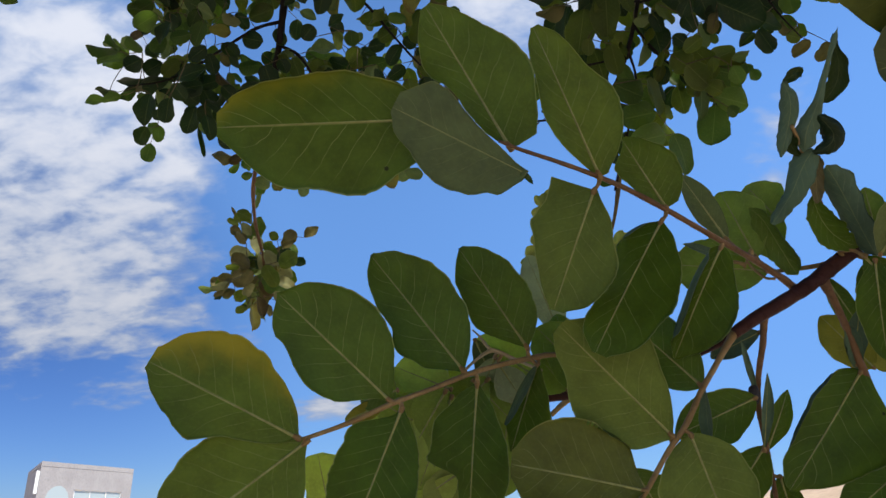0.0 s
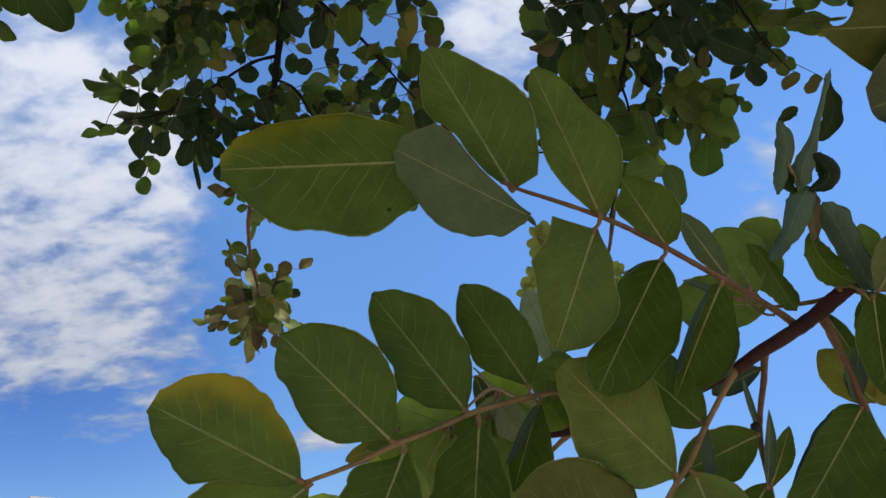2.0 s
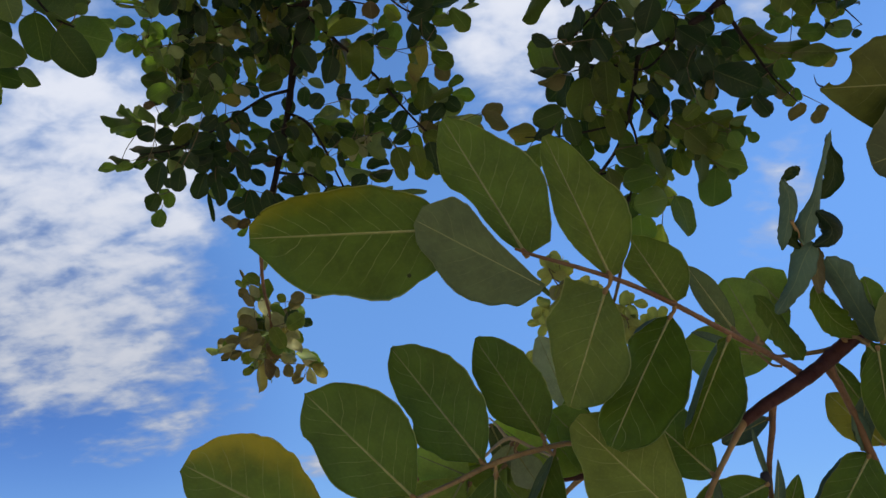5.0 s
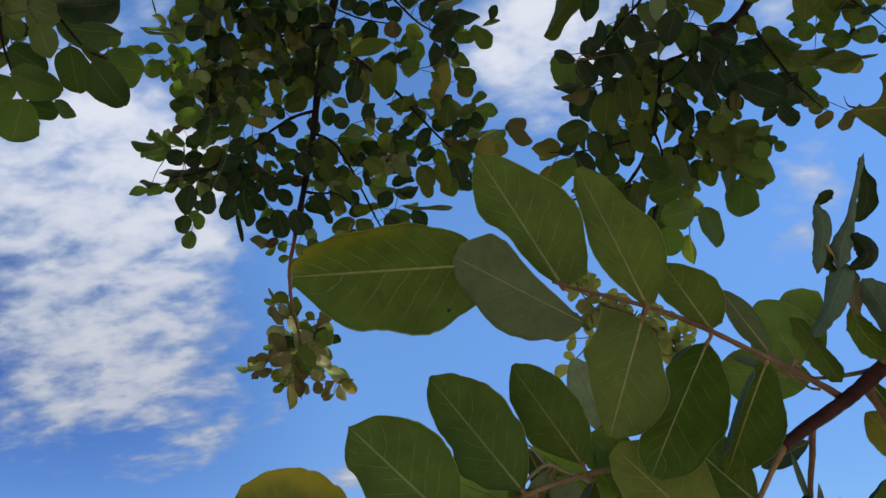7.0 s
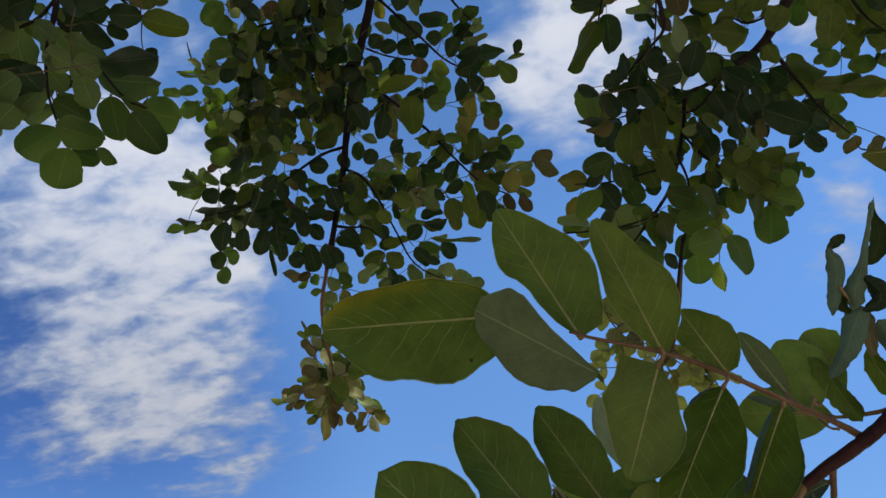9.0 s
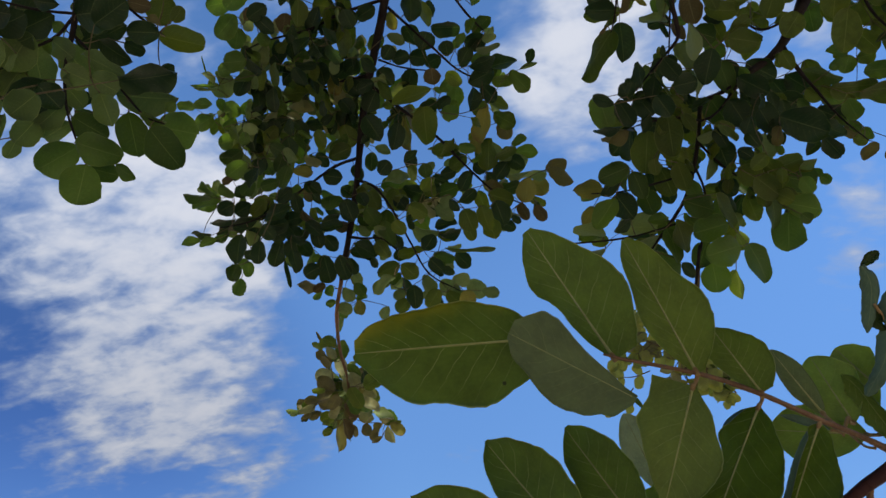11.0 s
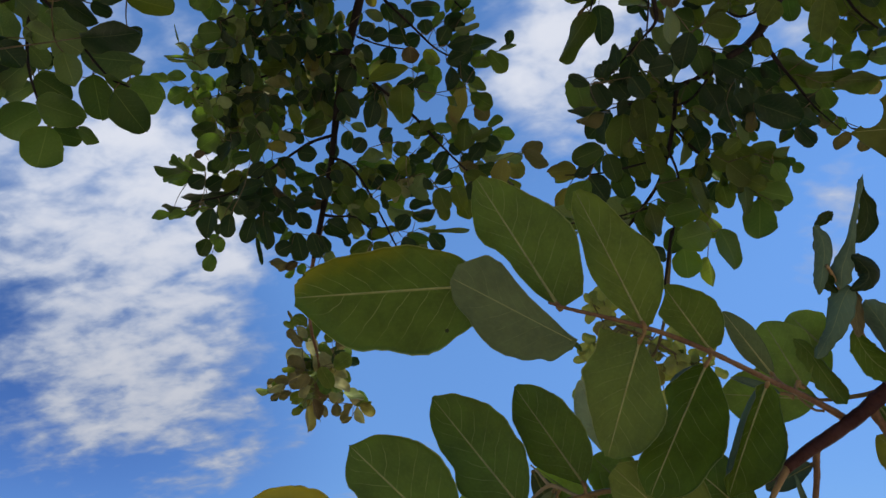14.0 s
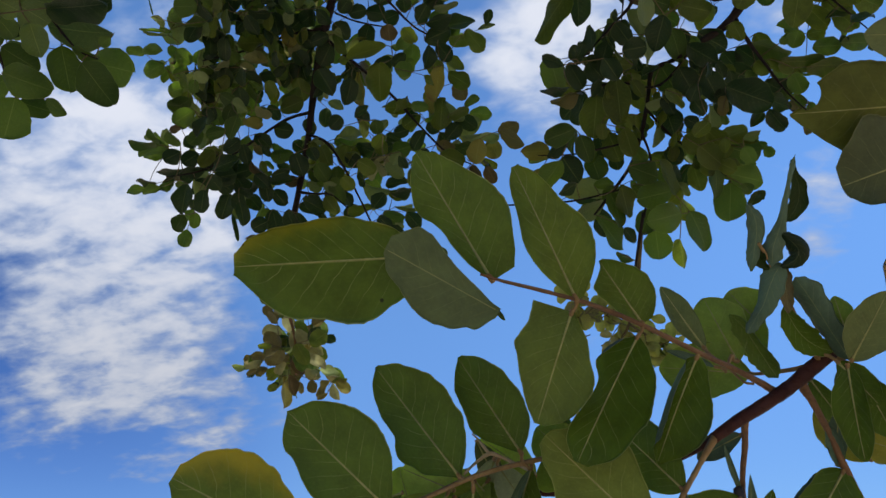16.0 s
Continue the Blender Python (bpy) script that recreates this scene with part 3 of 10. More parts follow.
class Foliage:
    """Collects the sprays of one branch: its leaflets become parts, past 300 one joined rest, and the stalks one mesh."""

    def __init__(self, parent, size, looks, seed, face=0.68, limit=300):
        self.parent, self.size, self.looks, self.face, self.limit = parent, size, looks, face, limit
        self.rng, self.leaves, self.feet, self.stalks = random.Random(seed), [], [], bmesh.new()

    def pick(self):
        x = self.rng.random() * sum(w for _, w in self.looks)
        for key, w in self.looks:
            x -= w
            if x <= 0:
                break
        return self.rng.choice(CROWN[key])

    def leaflet(self, base, way, size, look=None):
        r = self.rng
        facing = (EYE_PLACE - base).normalized() * self.face + Vector((r.gauss(0, 1), r.gauss(0, 1), r.gauss(0, 1))) * (1 - self.face) * 1.3
        m, _ = set_on(base, base + way, facing)
        self.leaves.append((m @ Matrix.Diagonal((size, size, size, 1)), r.choice(CROWN[look]) if look else self.pick()))

    def place(self, base, tip, width, turn, look):
        """A leaflet between two places, of a true width, turned about its length away from the viewer."""
        me = self.rng.choice(CROWN[look])
        base = Vector(base)
        m, length = set_on(base, tip, EYE_PLACE - base)
        m = m @ Matrix.Rotation(radians(turn), 4, "Y")
        self.feet.append(base)
        self.leaves.append((m @ Matrix.Diagonal((width / WIDE[me.name], length, length, 1)), me))

    def thicken(self, share, reach):
        """More leaflets close behind those already placed, most where these stand thickest."""
        r = self.rng
        at = np.array([tuple(m.translation) for m, _ in self.leaves])
        crowd = (np.linalg.norm(at[:, None] - at[None], axis=2) < 0.085).sum(axis=1)
        crowd = np.clip(crowd / np.median(crowd), 0.3, 1.6)
        for (m, me), thick in zip(list(self.leaves), crowd):
            if thick > 0.45 and r.random() < share * thick:
                size = Vector(m.col[1][:3]).length
                ahead = Vector(m.col[1][:3]).normalized()
                away = (m.translation - EYE_PLACE).normalized()
                side = away.cross(ahead)
                foot = m.translation + away * r.uniform(0.03, 0.1) + (ahead * r.uniform(-1, 1) + side * r.uniform(-1, 1)) * size * reach * min(thick, 1.0)
                way = (ahead + side * r.uniform(-0.8, 0.8) + away * r.uniform(-0.5, 0.5)).normalized()
                self.feet.append(foot)
                self.leaflet(foot, way, size * r.uniform(0.6, 0.9), None)

    def tie(self):
        """A thin stalk from each placed leaflet to the nearest stem or leaflet that is already tied."""
        o = self.parent.location
        have = [Vector(q) for q in STEMS[self.parent.name]]
        feet = np.array([tuple(q) for q in self.feet])
        tied = np.array([tuple(q) for q in have])
        gap = np.linalg.norm(feet[:, None] - tied[None], axis=2)
        near_to, best = tied[gap.argmin(axis=1)].copy(), gap.min(axis=1)
        for _ in range(len(feet)):
            k = int(best.argmin())
            a, b = Vector(near_to[k]) - o, Vector(feet[k]) - o
            side = (b - a).orthogonal().normalized() * (b - a).length * 0.06
            tube(self.stalks, [(*a, 0.0009), (*((a + b) / 2 + side), 0.0007), (*b, 0.0005)], 5, 3, 0.02, 1)
            best[k] = np.inf
            gap = np.linalg.norm(feet - feet[k], axis=1)
            closer = (gap < best) & np.isfinite(best)
            near_to[closer], best[closer] = feet[k], gap[closer]

    def spray(self, base, tip, pairs, scale=1.0, look=None, end=True):
        """A pinnate leaf: a thin stalk from base to tip with leaflets in pairs."""
        r = self.rng
        base, tip = Vector(base), Vector(tip)
        along = tip - base
        ahead = along.normalized()
        view = (EYE_PLACE - base).normalized()
        side = ahead.cross(view).normalized()
        sag = Vector((0, 0, -0.06 * along.length))
        mid = (base + tip) / 2 + sag + side * r.uniform(-0.06, 0.06) * along.length
        o = self.parent.location
        tube(self.stalks, [(*(base - o), 0.0011), (*(mid - o), 0.0009), (*(tip - o), 0.0006)], 5, 3, 0.02, 1)
        size = self.size * scale
        for k in range(pairs):
            f = (k + 0.55) / pairs
            foot = base.lerp(tip, f) + (mid - (base + tip) / 2) * (4 * f * (1 - f))
            for s in (-1, 1):
                way = (side * s * r.uniform(0.75, 1.0) + ahead * r.uniform(0.25, 0.75) + view * r.uniform(-0.35, 0.35)).normalized()
                self.leaflet(foot + ahead * r.uniform(-0.1, 0.1) * size, way, size * r.uniform(0.82, 1.12), look)
        if end:
            self.leaflet(tip, (ahead + side * r.uniform(-0.5, 0.5)).normalized(), size * r.uniform(0.85, 1.1), look)

    def along(self, path, gap, reach, pairs, scale=1.0, droop=0.25, spread=0.5, look=None, start=0.0):
        """Sprays on alternate sides of a stem."""
        r = self.rng
        pts = [Vector(q[:3]) for q in smooth_path(path, 8)]
        walked, due, side_sign = 0.0, gap * start, 1
        for a, b in zip(pts, pts[1:]):
            step = (b - a).length
            while walked + step > due:
                at = a.lerp(b, (due - walked) / max(step, 1e-6))
                ahead = (b - a).normalized()
                view = (EYE_PLACE - at).normalized()
                side = ahead.cross(view).normalized() * side_sign
                way = side * r.uniform(0.5, 1.0) + ahead * r.uniform(0.1, 0.8) + view * r.gauss(0, spread) + Vector((0, 0, -droop * r.random()))
                self.spray(at, at + way.normalized() * reach * r.uniform(0.7, 1.2), pairs if r.random() < 0.7 else max(1, pairs - 1), scale, look)
                side_sign = -side_sign
                due += gap * r.uniform(0.75, 1.25)
            walked += step

    def finish(self):
        self.tie()
        o = Matrix.Translation(-self.parent.location)
        order = sorted(range(len(self.leaves)), key=lambda k: (self.leaves[k][0].translation - EYE_PLACE).length)
        rest = bmesh.new()
        mats = []
        for n, k in enumerate(order):
            m, me = self.leaves[k]
            if n < self.limit:
                ob = new("leaflet", me)
                ob.parent = self.parent
                ob.matrix_basis = o @ m
                continue
            if me.materials[0] not in mats:
                mats.append(me.materials[0])
            had = len(rest.faces)
            part_bm = bmesh.new()
            part_bm.from_mesh(me)
            part_bm.transform(o @ m)
            tmp = bpy.data.meshes.new("tmp")
            part_bm.to_mesh(tmp)
            part_bm.free()
            rest.from_mesh(tmp)
            bpy.data.meshes.remove(tmp)
            rest.faces.ensure_lookup_table()
            for f in rest.faces[had:]:
                f.material_index = mats.index(me.materials[0])
        if mats:
            tagged(hang("foliage", mesh_of(rest, "foliage", mats), self.parent), "crowded green leaflets further back", kind="stuff")
        else:
            rest.free()
        tagged(hang("stalk_work", mesh_of(self.stalks, "stalk_work", [TWIG_FAR]), self.parent), "thin brown leaf stalks", kind="stuff")



# ---- large structure: ground, far bank, house ----
def ground_sheet():
    bm = bmesh.new()
    rings = [0.0, 3.0, 8.0, 20.0, 60.0, 200.0, 800.0, 3000.0]
    loops = []
    for r in rings[1:]:
        loops.append([bm.verts.new((r * math.cos(a), r * math.sin(a), 0.04 * math.sin(3 * a + r) * min(r / 8, 1) if r < 100 else 0.0)) for a in (2 * math.pi * k / 48 for k in range(48))])
    hub = bm.verts.new((0, 0, 0))
    for k in range(48):
        bm.faces.new((hub, loops[0][k], loops[0][(k + 1) % 48]))
        for a, b in zip(loops, loops[1:]):
            bm.faces.new((a[k], b[k], b[(k + 1) % 48], a[(k + 1) % 48]))
    return tagged(new("ground", mesh_of(bm, "ground", [SAND])), "dry sandy ground under the tree", "ground", kind="structure")


ground_sheet()


def sandy_bank(centre, long, deep, high):
    """A bare bank of earth, rising from the ground in uneven humps."""
    bm = bmesh.new()
    nx, ny = 60, 24
    grid = []
    for i in range(nx + 1):
        row = []
        for j in range(ny + 1):
            u, v = i / nx * 2 - 1, j / ny * 2 - 1
            x, y = centre[0] + u * long / 2, centre[1] + v * deep / 2
            h = high * max(0.0, 1 - u * u) ** 0.7 * max(0.0, 1 - v * v) * (0.88 + 0.3 * noise.noise(Vector((x * 0.12, y * 0.12, 3.0)))) + 0.15 * noise.noise(Vector((x * 0.7, y * 0.7, 1.0)))
            row.append(bm.verts.new((x, y, h if 0 < i < nx and 0 < j < ny else -0.3)))
        grid.append(row)
    for a, b in zip(grid, grid[1:]):
        for j in range(ny):
            bm.faces.new((a[j], b[j], b[j + 1], a[j + 1]))
    return tagged(new("earth_bank", mesh_of(bm, "earth_bank", [BANK_EARTH])), "bare tan earth bank far behind the branches", "bank", kind="structure")


sandy_bank((33.4, 52.8), 46.0, 26.0, 4.72)


def box(bm, lo, hi):
    v = [bm.verts.new((x, y, z)) for z in (lo[2], hi[2]) for y in (lo[1], hi[1]) for x in (lo[0], hi[0])]
    for q in ((0, 2, 3, 1), (4, 5, 7, 6), (0, 1, 5, 4), (2, 6, 7, 3), (0, 4, 6, 2), (1, 3, 7, 5)):
        bm.faces.new([v[k] for k in q])


def house(place, turn, wide, deep, high, splay):
    """A flat-roofed plastered house on a splayed plot: walls with openings, parapet, a wide window and an arched one."""
    h = tagged(new("house"), "pale flat-roofed plastered house beyond the tree", "house")
    h.matrix_basis = pose(*place, 0, 0, turn)
    w, t = wide, 0.3
    top, sill, head = high - 0.35, high - 3.2, high - 1.75
    a, b, c, d = 0.08 * w, 0.32 * w, 0.36 * w, 0.885 * w

    def piece(name, lo, hi, mat, parent, label="", bevel=0.0):
        bm = bmesh.new()
        box(bm, lo, hi)
        for v in bm.verts:
            v.co.x += splay * v.co.y
        if bevel:
            bmesh.ops.bevel(bm, geom=bm.edges[:], offset=bevel, segments=2, affect="EDGES")
        ob = new(name, mesh_of(bm, name, [mat], smooth=False))
        ob.parent = parent
        return tagged(ob, label)

    for lo, hi in [((0, 0, 0), (a, t, top)), ((b, 0, 0), (c, t, top)), ((d, 0, 0), (w, t, top)), ((a, 0, head + 0.3), (b, t, top)), ((c, 0, head), (d, t, top)), ((c, 0, 0), (d, t, sill)), ((a, 0, 0), (b, t, sill - 1.0))]:
        piece("wall", lo, hi, PLASTER, h)
    piece("wall", (0, deep - t, 0), (w, deep, top), PLASTER, h)
    piece("wall", (0, t, 0), (t, deep - t, top), PLASTER, h)
    piece("wall", (w - t, t, 0), (w, deep - t, top), PLASTER, h)
    piece("roof", (-0.01, -0.01, top), (w + 0.01, deep + 0.01, high), PLASTER, h, "flat roof slab with a raised parapet edge", 0.03)
    win = piece("window", (c, 0.1, sill), (d, 0.14, head), GLASS, h, "wide pale bluish window")
    n = 3
    bars = [((c, 0.06, sill), (c + 0.07, 0.1, head)), ((d - 0.07, 0.06, sill), (d, 0.1, head)), ((c + 0.07, 0.06, head - 0.07), (d - 0.07, 0.1, head)), ((c + 0.07, 0.06, sill), (d - 0.07, 0.1, sill + 0.07))]
    bars += [((c + (d - c) * k / n - 0.03, 0.06, sill + 0.07), (c + (d - c) * k / n + 0.03, 0.1, head - 0.07)) for k in range(1, n)]
    for lo, hi in bars:
        piece("frame_bar", lo, hi, TRIM, win)
    piece("wall", (a, 0.004, sill - 1.0), (b, 0.22, head + 0.3), PLASTER, h)
    arch = bmesh.new()
    mid, half = (a + b) / 2, (b - a) / 2 - 0.02
    pts = [(mid - half, sill - 1.0), (mid + half, sill - 1.0)] + [(mid + half * math.cos(q), head - half * 0.8 + half * math.sin(q)) for q in (math.pi * k / 14 for k in range(15))]
    front = [arch.verts.new((x, -0.01, z)) for x, z in pts]
    rear = [arch.verts.new((x, 0.05, z)) for x, z in pts]
    arch.faces.new(front)
    arch.faces.new(rear[::-1])
    for k in range(len(pts)):
        arch.faces.new((front[k - 1], rear[k - 1], rear[k], front[k]))
    ob = new("arched_window", mesh_of(arch, "arched_window", [GLASS], smooth=False))
    ob.parent = h
    piece("drain_pipe", (-0.3, 0.0, 3.3), (-0.02, 0.25, 4.8), TRIM, h, "white drain pipe", 0.03)
    return h


house((-27.165, 52.834, 0.0), 68.52, 8.56, 11.0, 5.44, 0.773)


# ---- the near branch ----
near = thing("carob_branch", (0.3354, 0.3490, 1.7105), "near carob branch with large leathery green leaves, some curled and yellowing", "branch", "branches of the tree")
near_limb = [(0.3354, 0.3465, 1.7176, 0.0057), (0.2567, 0.3276, 1.6671, 0.0044), (0.2020, 0.3180, 1.6292, 0.0037), (0.1802, 0.3156, 1.6124, 0.0036), (0.1711, 0.3148, 1.6058, 0.0037), (0.1622, 0.3141, 1.5991, 0.0033), (0.1478, 0.3099, 1.5901, 0.0031), (0.1300, 0.3051, 1.5799, 0.0027), (0.1193, 0.3033, 1.5730, 0.0024)]
stem("limb", near, BARK, near_limb, 12, "red-brown bark limb", 1, 0.06)
near_rachis = [(0.1202, 0.3030, 1.5739, 0.00198), (0.1143, 0.3005, 1.5662, 0.00138), (0.1074, 0.2974, 1.5571, 0.00112), (0.1004, 0.2945, 1.5477, 0.00120), (0.0933, 0.2935, 1.5357, 0.00112), (0.0845, 0.2933, 1.5245, 0.00103), (0.0754, 0.2917, 1.5113, 0.00095), (0.0694, 0.2912, 1.5040, 0.00077)]
stem("twig", near, TWIG, near_rachis, 8, "", 1, 0.06)
near_upper = [(0.1566, 0.3183, 1.5959, 0.0021), (0.1471, 0.3095, 1.5987, 0.0016), (0.1301, 0.2960, 1.6025, 0.0013), (0.1121, 0.2826, 1.6060, 0.0012), (0.0984, 0.2753, 1.6104, 0.0011), (0.0867, 0.2685, 1.6138, 0.0011), (0.0697, 0.2564, 1.6166, 0.0010), (0.0571, 0.2473, 1.6176, 0.0009), (0.0406, 0.2354, 1.6177, 0.0008), (0.0266, 0.2267, 1.6180, 0.0007), (0.0185, 0.2220, 1.6189, 0.0005)]
stem("twig", near, TWIG_RED, near_upper, 8, "", 1, 0.06)
near_lower = [(0.1223, 0.3112, 1.5749, 0.00189), (0.1006, 0.3172, 1.5699, 0.00153), (0.0716, 0.3184, 1.5667, 0.00153), (0.0480, 0.3141, 1.5668, 0.00120), (0.0380, 0.3106, 1.5648, 0.00120), (0.0232, 0.3037, 1.5604, 0.00112), (0.0103, 0.2960, 1.5552, 0.00112), (-0.0050, 0.2790, 1.5462, 0.00096), (-0.0177, 0.2666, 1.5394, 0.00096), (-0.0317, 0.2618, 1.5322, 0.00088), (-0.0471, 0.2586, 1.5262, 0.00072)]
stem("twig", near, TWIG, near_lower, 8, "", 1, 0.06)
near_down = [(0.1382, 0.3105, 1.5855, 0.0021), (0.1366, 0.3111, 1.5808, 0.0017), (0.1365, 0.3156, 1.5715, 0.0014), (0.1352, 0.3207, 1.5603, 0.0013), (0.1356, 0.3269, 1.5493, 0.0014), (0.1382, 0.3320, 1.5380, 0.0012), (0.1416, 0.3381, 1.5243, 0.0011), (0.1452, 0.3450, 1.5082, 0.0010)]
stem("twig", near, TWIG_RED, near_down, 8, "", 1, 0.06)
near_right = [(0.1671, 0.3150, 1.6022, 0.0024), (0.1686, 0.3167, 1.5976, 0.0023), (0.1718, 0.3186, 1.5924, 0.0018), (0.1786, 0.3243, 1.5798, 0.0016), (0.1861, 0.3312, 1.5636, 0.0017), (0.1967, 0.3399, 1.5425, 0.0015), (0.2110, 0.3519, 1.5155, 0.0013)]
stem("twig", near, TWIG_RED, near_right, 8, "", 1, 0.06)
near_up = [(0.1887, 0.3149, 1.6108, 0.0020), (0.1820, 0.3183, 1.6132, 0.0012), (0.1722, 0.3210, 1.6096, 0.0012), (0.1577, 0.3240, 1.6079, 0.0010), (0.1495, 0.3292, 1.6087, 0.0008)]
stem("twig", near, TWIG, near_up, 8, "", 1, 0.06)
near_up2 = [(0.1762, 0.3130, 1.6103, 0.0013), (0.1661, 0.3022, 1.6252, 0.0010), (0.1558, 0.2888, 1.6386, 0.0010), (0.1472, 0.2772, 1.6480, 0.0008), (0.1422, 0.2710, 1.6521, 0.0007)]
stem("twig", near, TWIG, near_up2, 8, "", 1, 0.06)
near_pet1 = [(0.1328, 0.3144, 1.6054, 0.0005), (0.1375, 0.3159, 1.6142, 0.0008), (0.1353, 0.3161, 1.6090, 0.0006), (0.1393, 0.3111, 1.6003, 0.0006), (0.1420, 0.3066, 1.5980, 0.0006)]
stem("stalk", near, TWIG, near_pet1, 8, "", 1, 0.06)
near_stub = [(0.0508, 0.4229, 1.5660, 0.0027), (0.0603, 0.4228, 1.5663, 0.0030), (0.0758, 0.4119, 1.5670, 0.0029), (0.0906, 0.3693, 1.5672, 0.0025), (0.1063, 0.3369, 1.5685, 0.0022), (0.1198, 0.3087, 1.5728, 0.0019)]
stem("twig", near, BARK, near_stub, 8, "red-brown side shoot", 1, 0.06)
near_stub2 = [(0.0832, 0.4517, 1.5748, 0.0020), (0.0730, 0.4542, 1.5678, 0.0017), (0.0646, 0.4569, 1.5605, 0.0014)]
stem("twig", near, TWIG, near_stub2, 8, "", 1, 0.06)
near_side = [(0.0867, 0.2936, 1.5325, 0.0010), (0.0886, 0.2982, 1.5256, 0.0010), (0.0901, 0.3033, 1.5176, 0.0010), (0.0929, 0.3099, 1.5053, 0.0009)]
stem("twig", near, TWIG, near_side, 8, "", 1, 0.06)
near_pair = [(0.0093, 0.3234, 1.5618, 0.00070), (0.0146, 0.3267, 1.5672, 0.00070), (0.0210, 0.3273, 1.5714, 0.00100), (0.0259, 0.3277, 1.5704, 0.00090), (0.0300, 0.3264, 1.5681, 0.00080), (0.0358, 0.3233, 1.5648, 0.00070), (0.0416, 0.3164, 1.5605, 0.00070)]
stem("shoot", near, TWIG_LIT, near_pair, 8, "tan shoot with sunlight put into its colour", 1, 0.06)
near_pair2 = [(0.0210, 0.3273, 1.5714, 0.00080), (0.0183, 0.3280, 1.5753, 0.00070), (0.0159, 0.3289, 1.5786, 0.00050), (0.0132, 0.3291, 1.5812, 0.00040)]
stem("shoot", near, TWIG_LIT, near_pair2, 8, "tan shoot with sunlight put into its colour", 1, 0.06)
# upper sprig
leaf(near, (-0.0067, 0.2186, 1.6250), (-0.0756, 0.2225, 1.6242), (-0.04, -0.84, -0.55), 0.0500, LEAF_SICK_TIP, cup=0.25, bend=-0.1, peak=0.52, blunt=0.42, seed=1, back=LEAF, wave=0.04, outline=((0.13, 0.22, 0.27, 0.30, 0.34, 0.34, 0.34, 0.32, 0.30, 0.29, 0.25, 0.20, 0.10), (0.25, 0.32, 0.39, 0.46, 0.50, 0.49, 0.45, 0.44, 0.43, 0.37, 0.28, 0.16, 0.06)))
leaf(near, (0.0241, 0.1965, 1.5946), (-0.0161, 0.2102, 1.6247), (-0.46, -0.87, -0.20), 0.0256, LEAF_GREY, cup=0.12, bend=-0.1, peak=0.55, blunt=0.2, seed=2, wave=0.03, rib=0.3, outline=((0.04, 0.06, 0.11, 0.16, 0.21, 0.26, 0.32, 0.40, 0.48, 0.50, 0.49, 0.37, 0.21), (0.10, 0.34, 0.40, 0.51, 0.55, 0.59, 0.58, 0.53, 0.47, 0.38, 0.33, 0.25, 0.08)))
leaf(near, (0.0229, 0.2257, 1.6177), (-0.0064, 0.2224, 1.6731), (-0.25, -0.95, -0.20), 0.0411, LEAF, seed=3, peak=0.5, cup=0.15, bend=0.15, blunt=0.66, outline=((0.24, 0.33, 0.40, 0.46, 0.49, 0.50, 0.48, 0.43, 0.37, 0.31, 0.24, 0.16, 0.05), (0.00, 0.06, 0.11, 0.14, 0.16, 0.16, 0.20, 0.27, 0.28, 0.25, 0.21, 0.14, 0.06)))
leaf(near, (0.0567, 0.2464, 1.6173), (0.0330, 0.2318, 1.6712), (-0.11, -0.95, -0.31), 0.0347, LEAF, seed=4, peak=0.5, cup=0.15, blunt=0.6, outline=((0.10, 0.25, 0.36, 0.45, 0.49, 0.50, 0.47, 0.40, 0.33, 0.29, 0.25, 0.18, 0.06), (0.02, 0.09, 0.16, 0.22, 0.26, 0.28, 0.27, 0.24, 0.21, 0.18, 0.16, 0.12, 0.03)))
leaf(near, (0.0866, 0.2682, 1.6144), (0.0696, 0.2609, 1.6407), (-0.25, -0.88, -0.42), 0.0264, LEAF, seed=5, peak=0.5, cup=0.2, outline=((0.20, 0.31, 0.40, 0.45, 0.49, 0.50, 0.50, 0.47, 0.44, 0.36, 0.28, 0.20, 0.07), (0.01, 0.09, 0.14, 0.18, 0.22, 0.25, 0.28, 0.31, 0.32, 0.32, 0.17, 0.05, 0.01)))
leaf(near, (0.0547, 0.2481, 1.6131), (0.0391, 0.2572, 1.5706), (-0.17, -0.97, -0.17), 0.0357, LEAF_GREEN2, seed=6, peak=0.52, cup=0.2, blunt=0.52, outline=((0.46, 0.44, 0.43, 0.46, 0.48, 0.50, 0.44, 0.38, 0.33, 0.27, 0.21, 0.13, 0.04), (0.04, 0.12, 0.22, 0.29, 0.34, 0.39, 0.45, 0.48, 0.46, 0.42, 0.37, 0.29, 0.10)))
leaf(near, (0.0843, 0.2681, 1.6094), (0.0549, 0.2671, 1.5576), (-0.26, -0.96, 0.13), 0.0381, LEAF_DEEP, seed=7, peak=0.52, cup=0.2, blunt=0.58, back=LEAF_LIP, lip=(1, -0.1, 0.42, 2.4, 0.6), outline=((0.02, 0.16, 0.23, 0.27, 0.24, 0.17, 0.15, 0.17, 0.20, 0.23, 0.24, 0.19, 0.05), (0.01, 0.17, 0.27, 0.36, 0.42, 0.46, 0.49, 0.50, 0.47, 0.43, 0.39, 0.30, 0.12)))
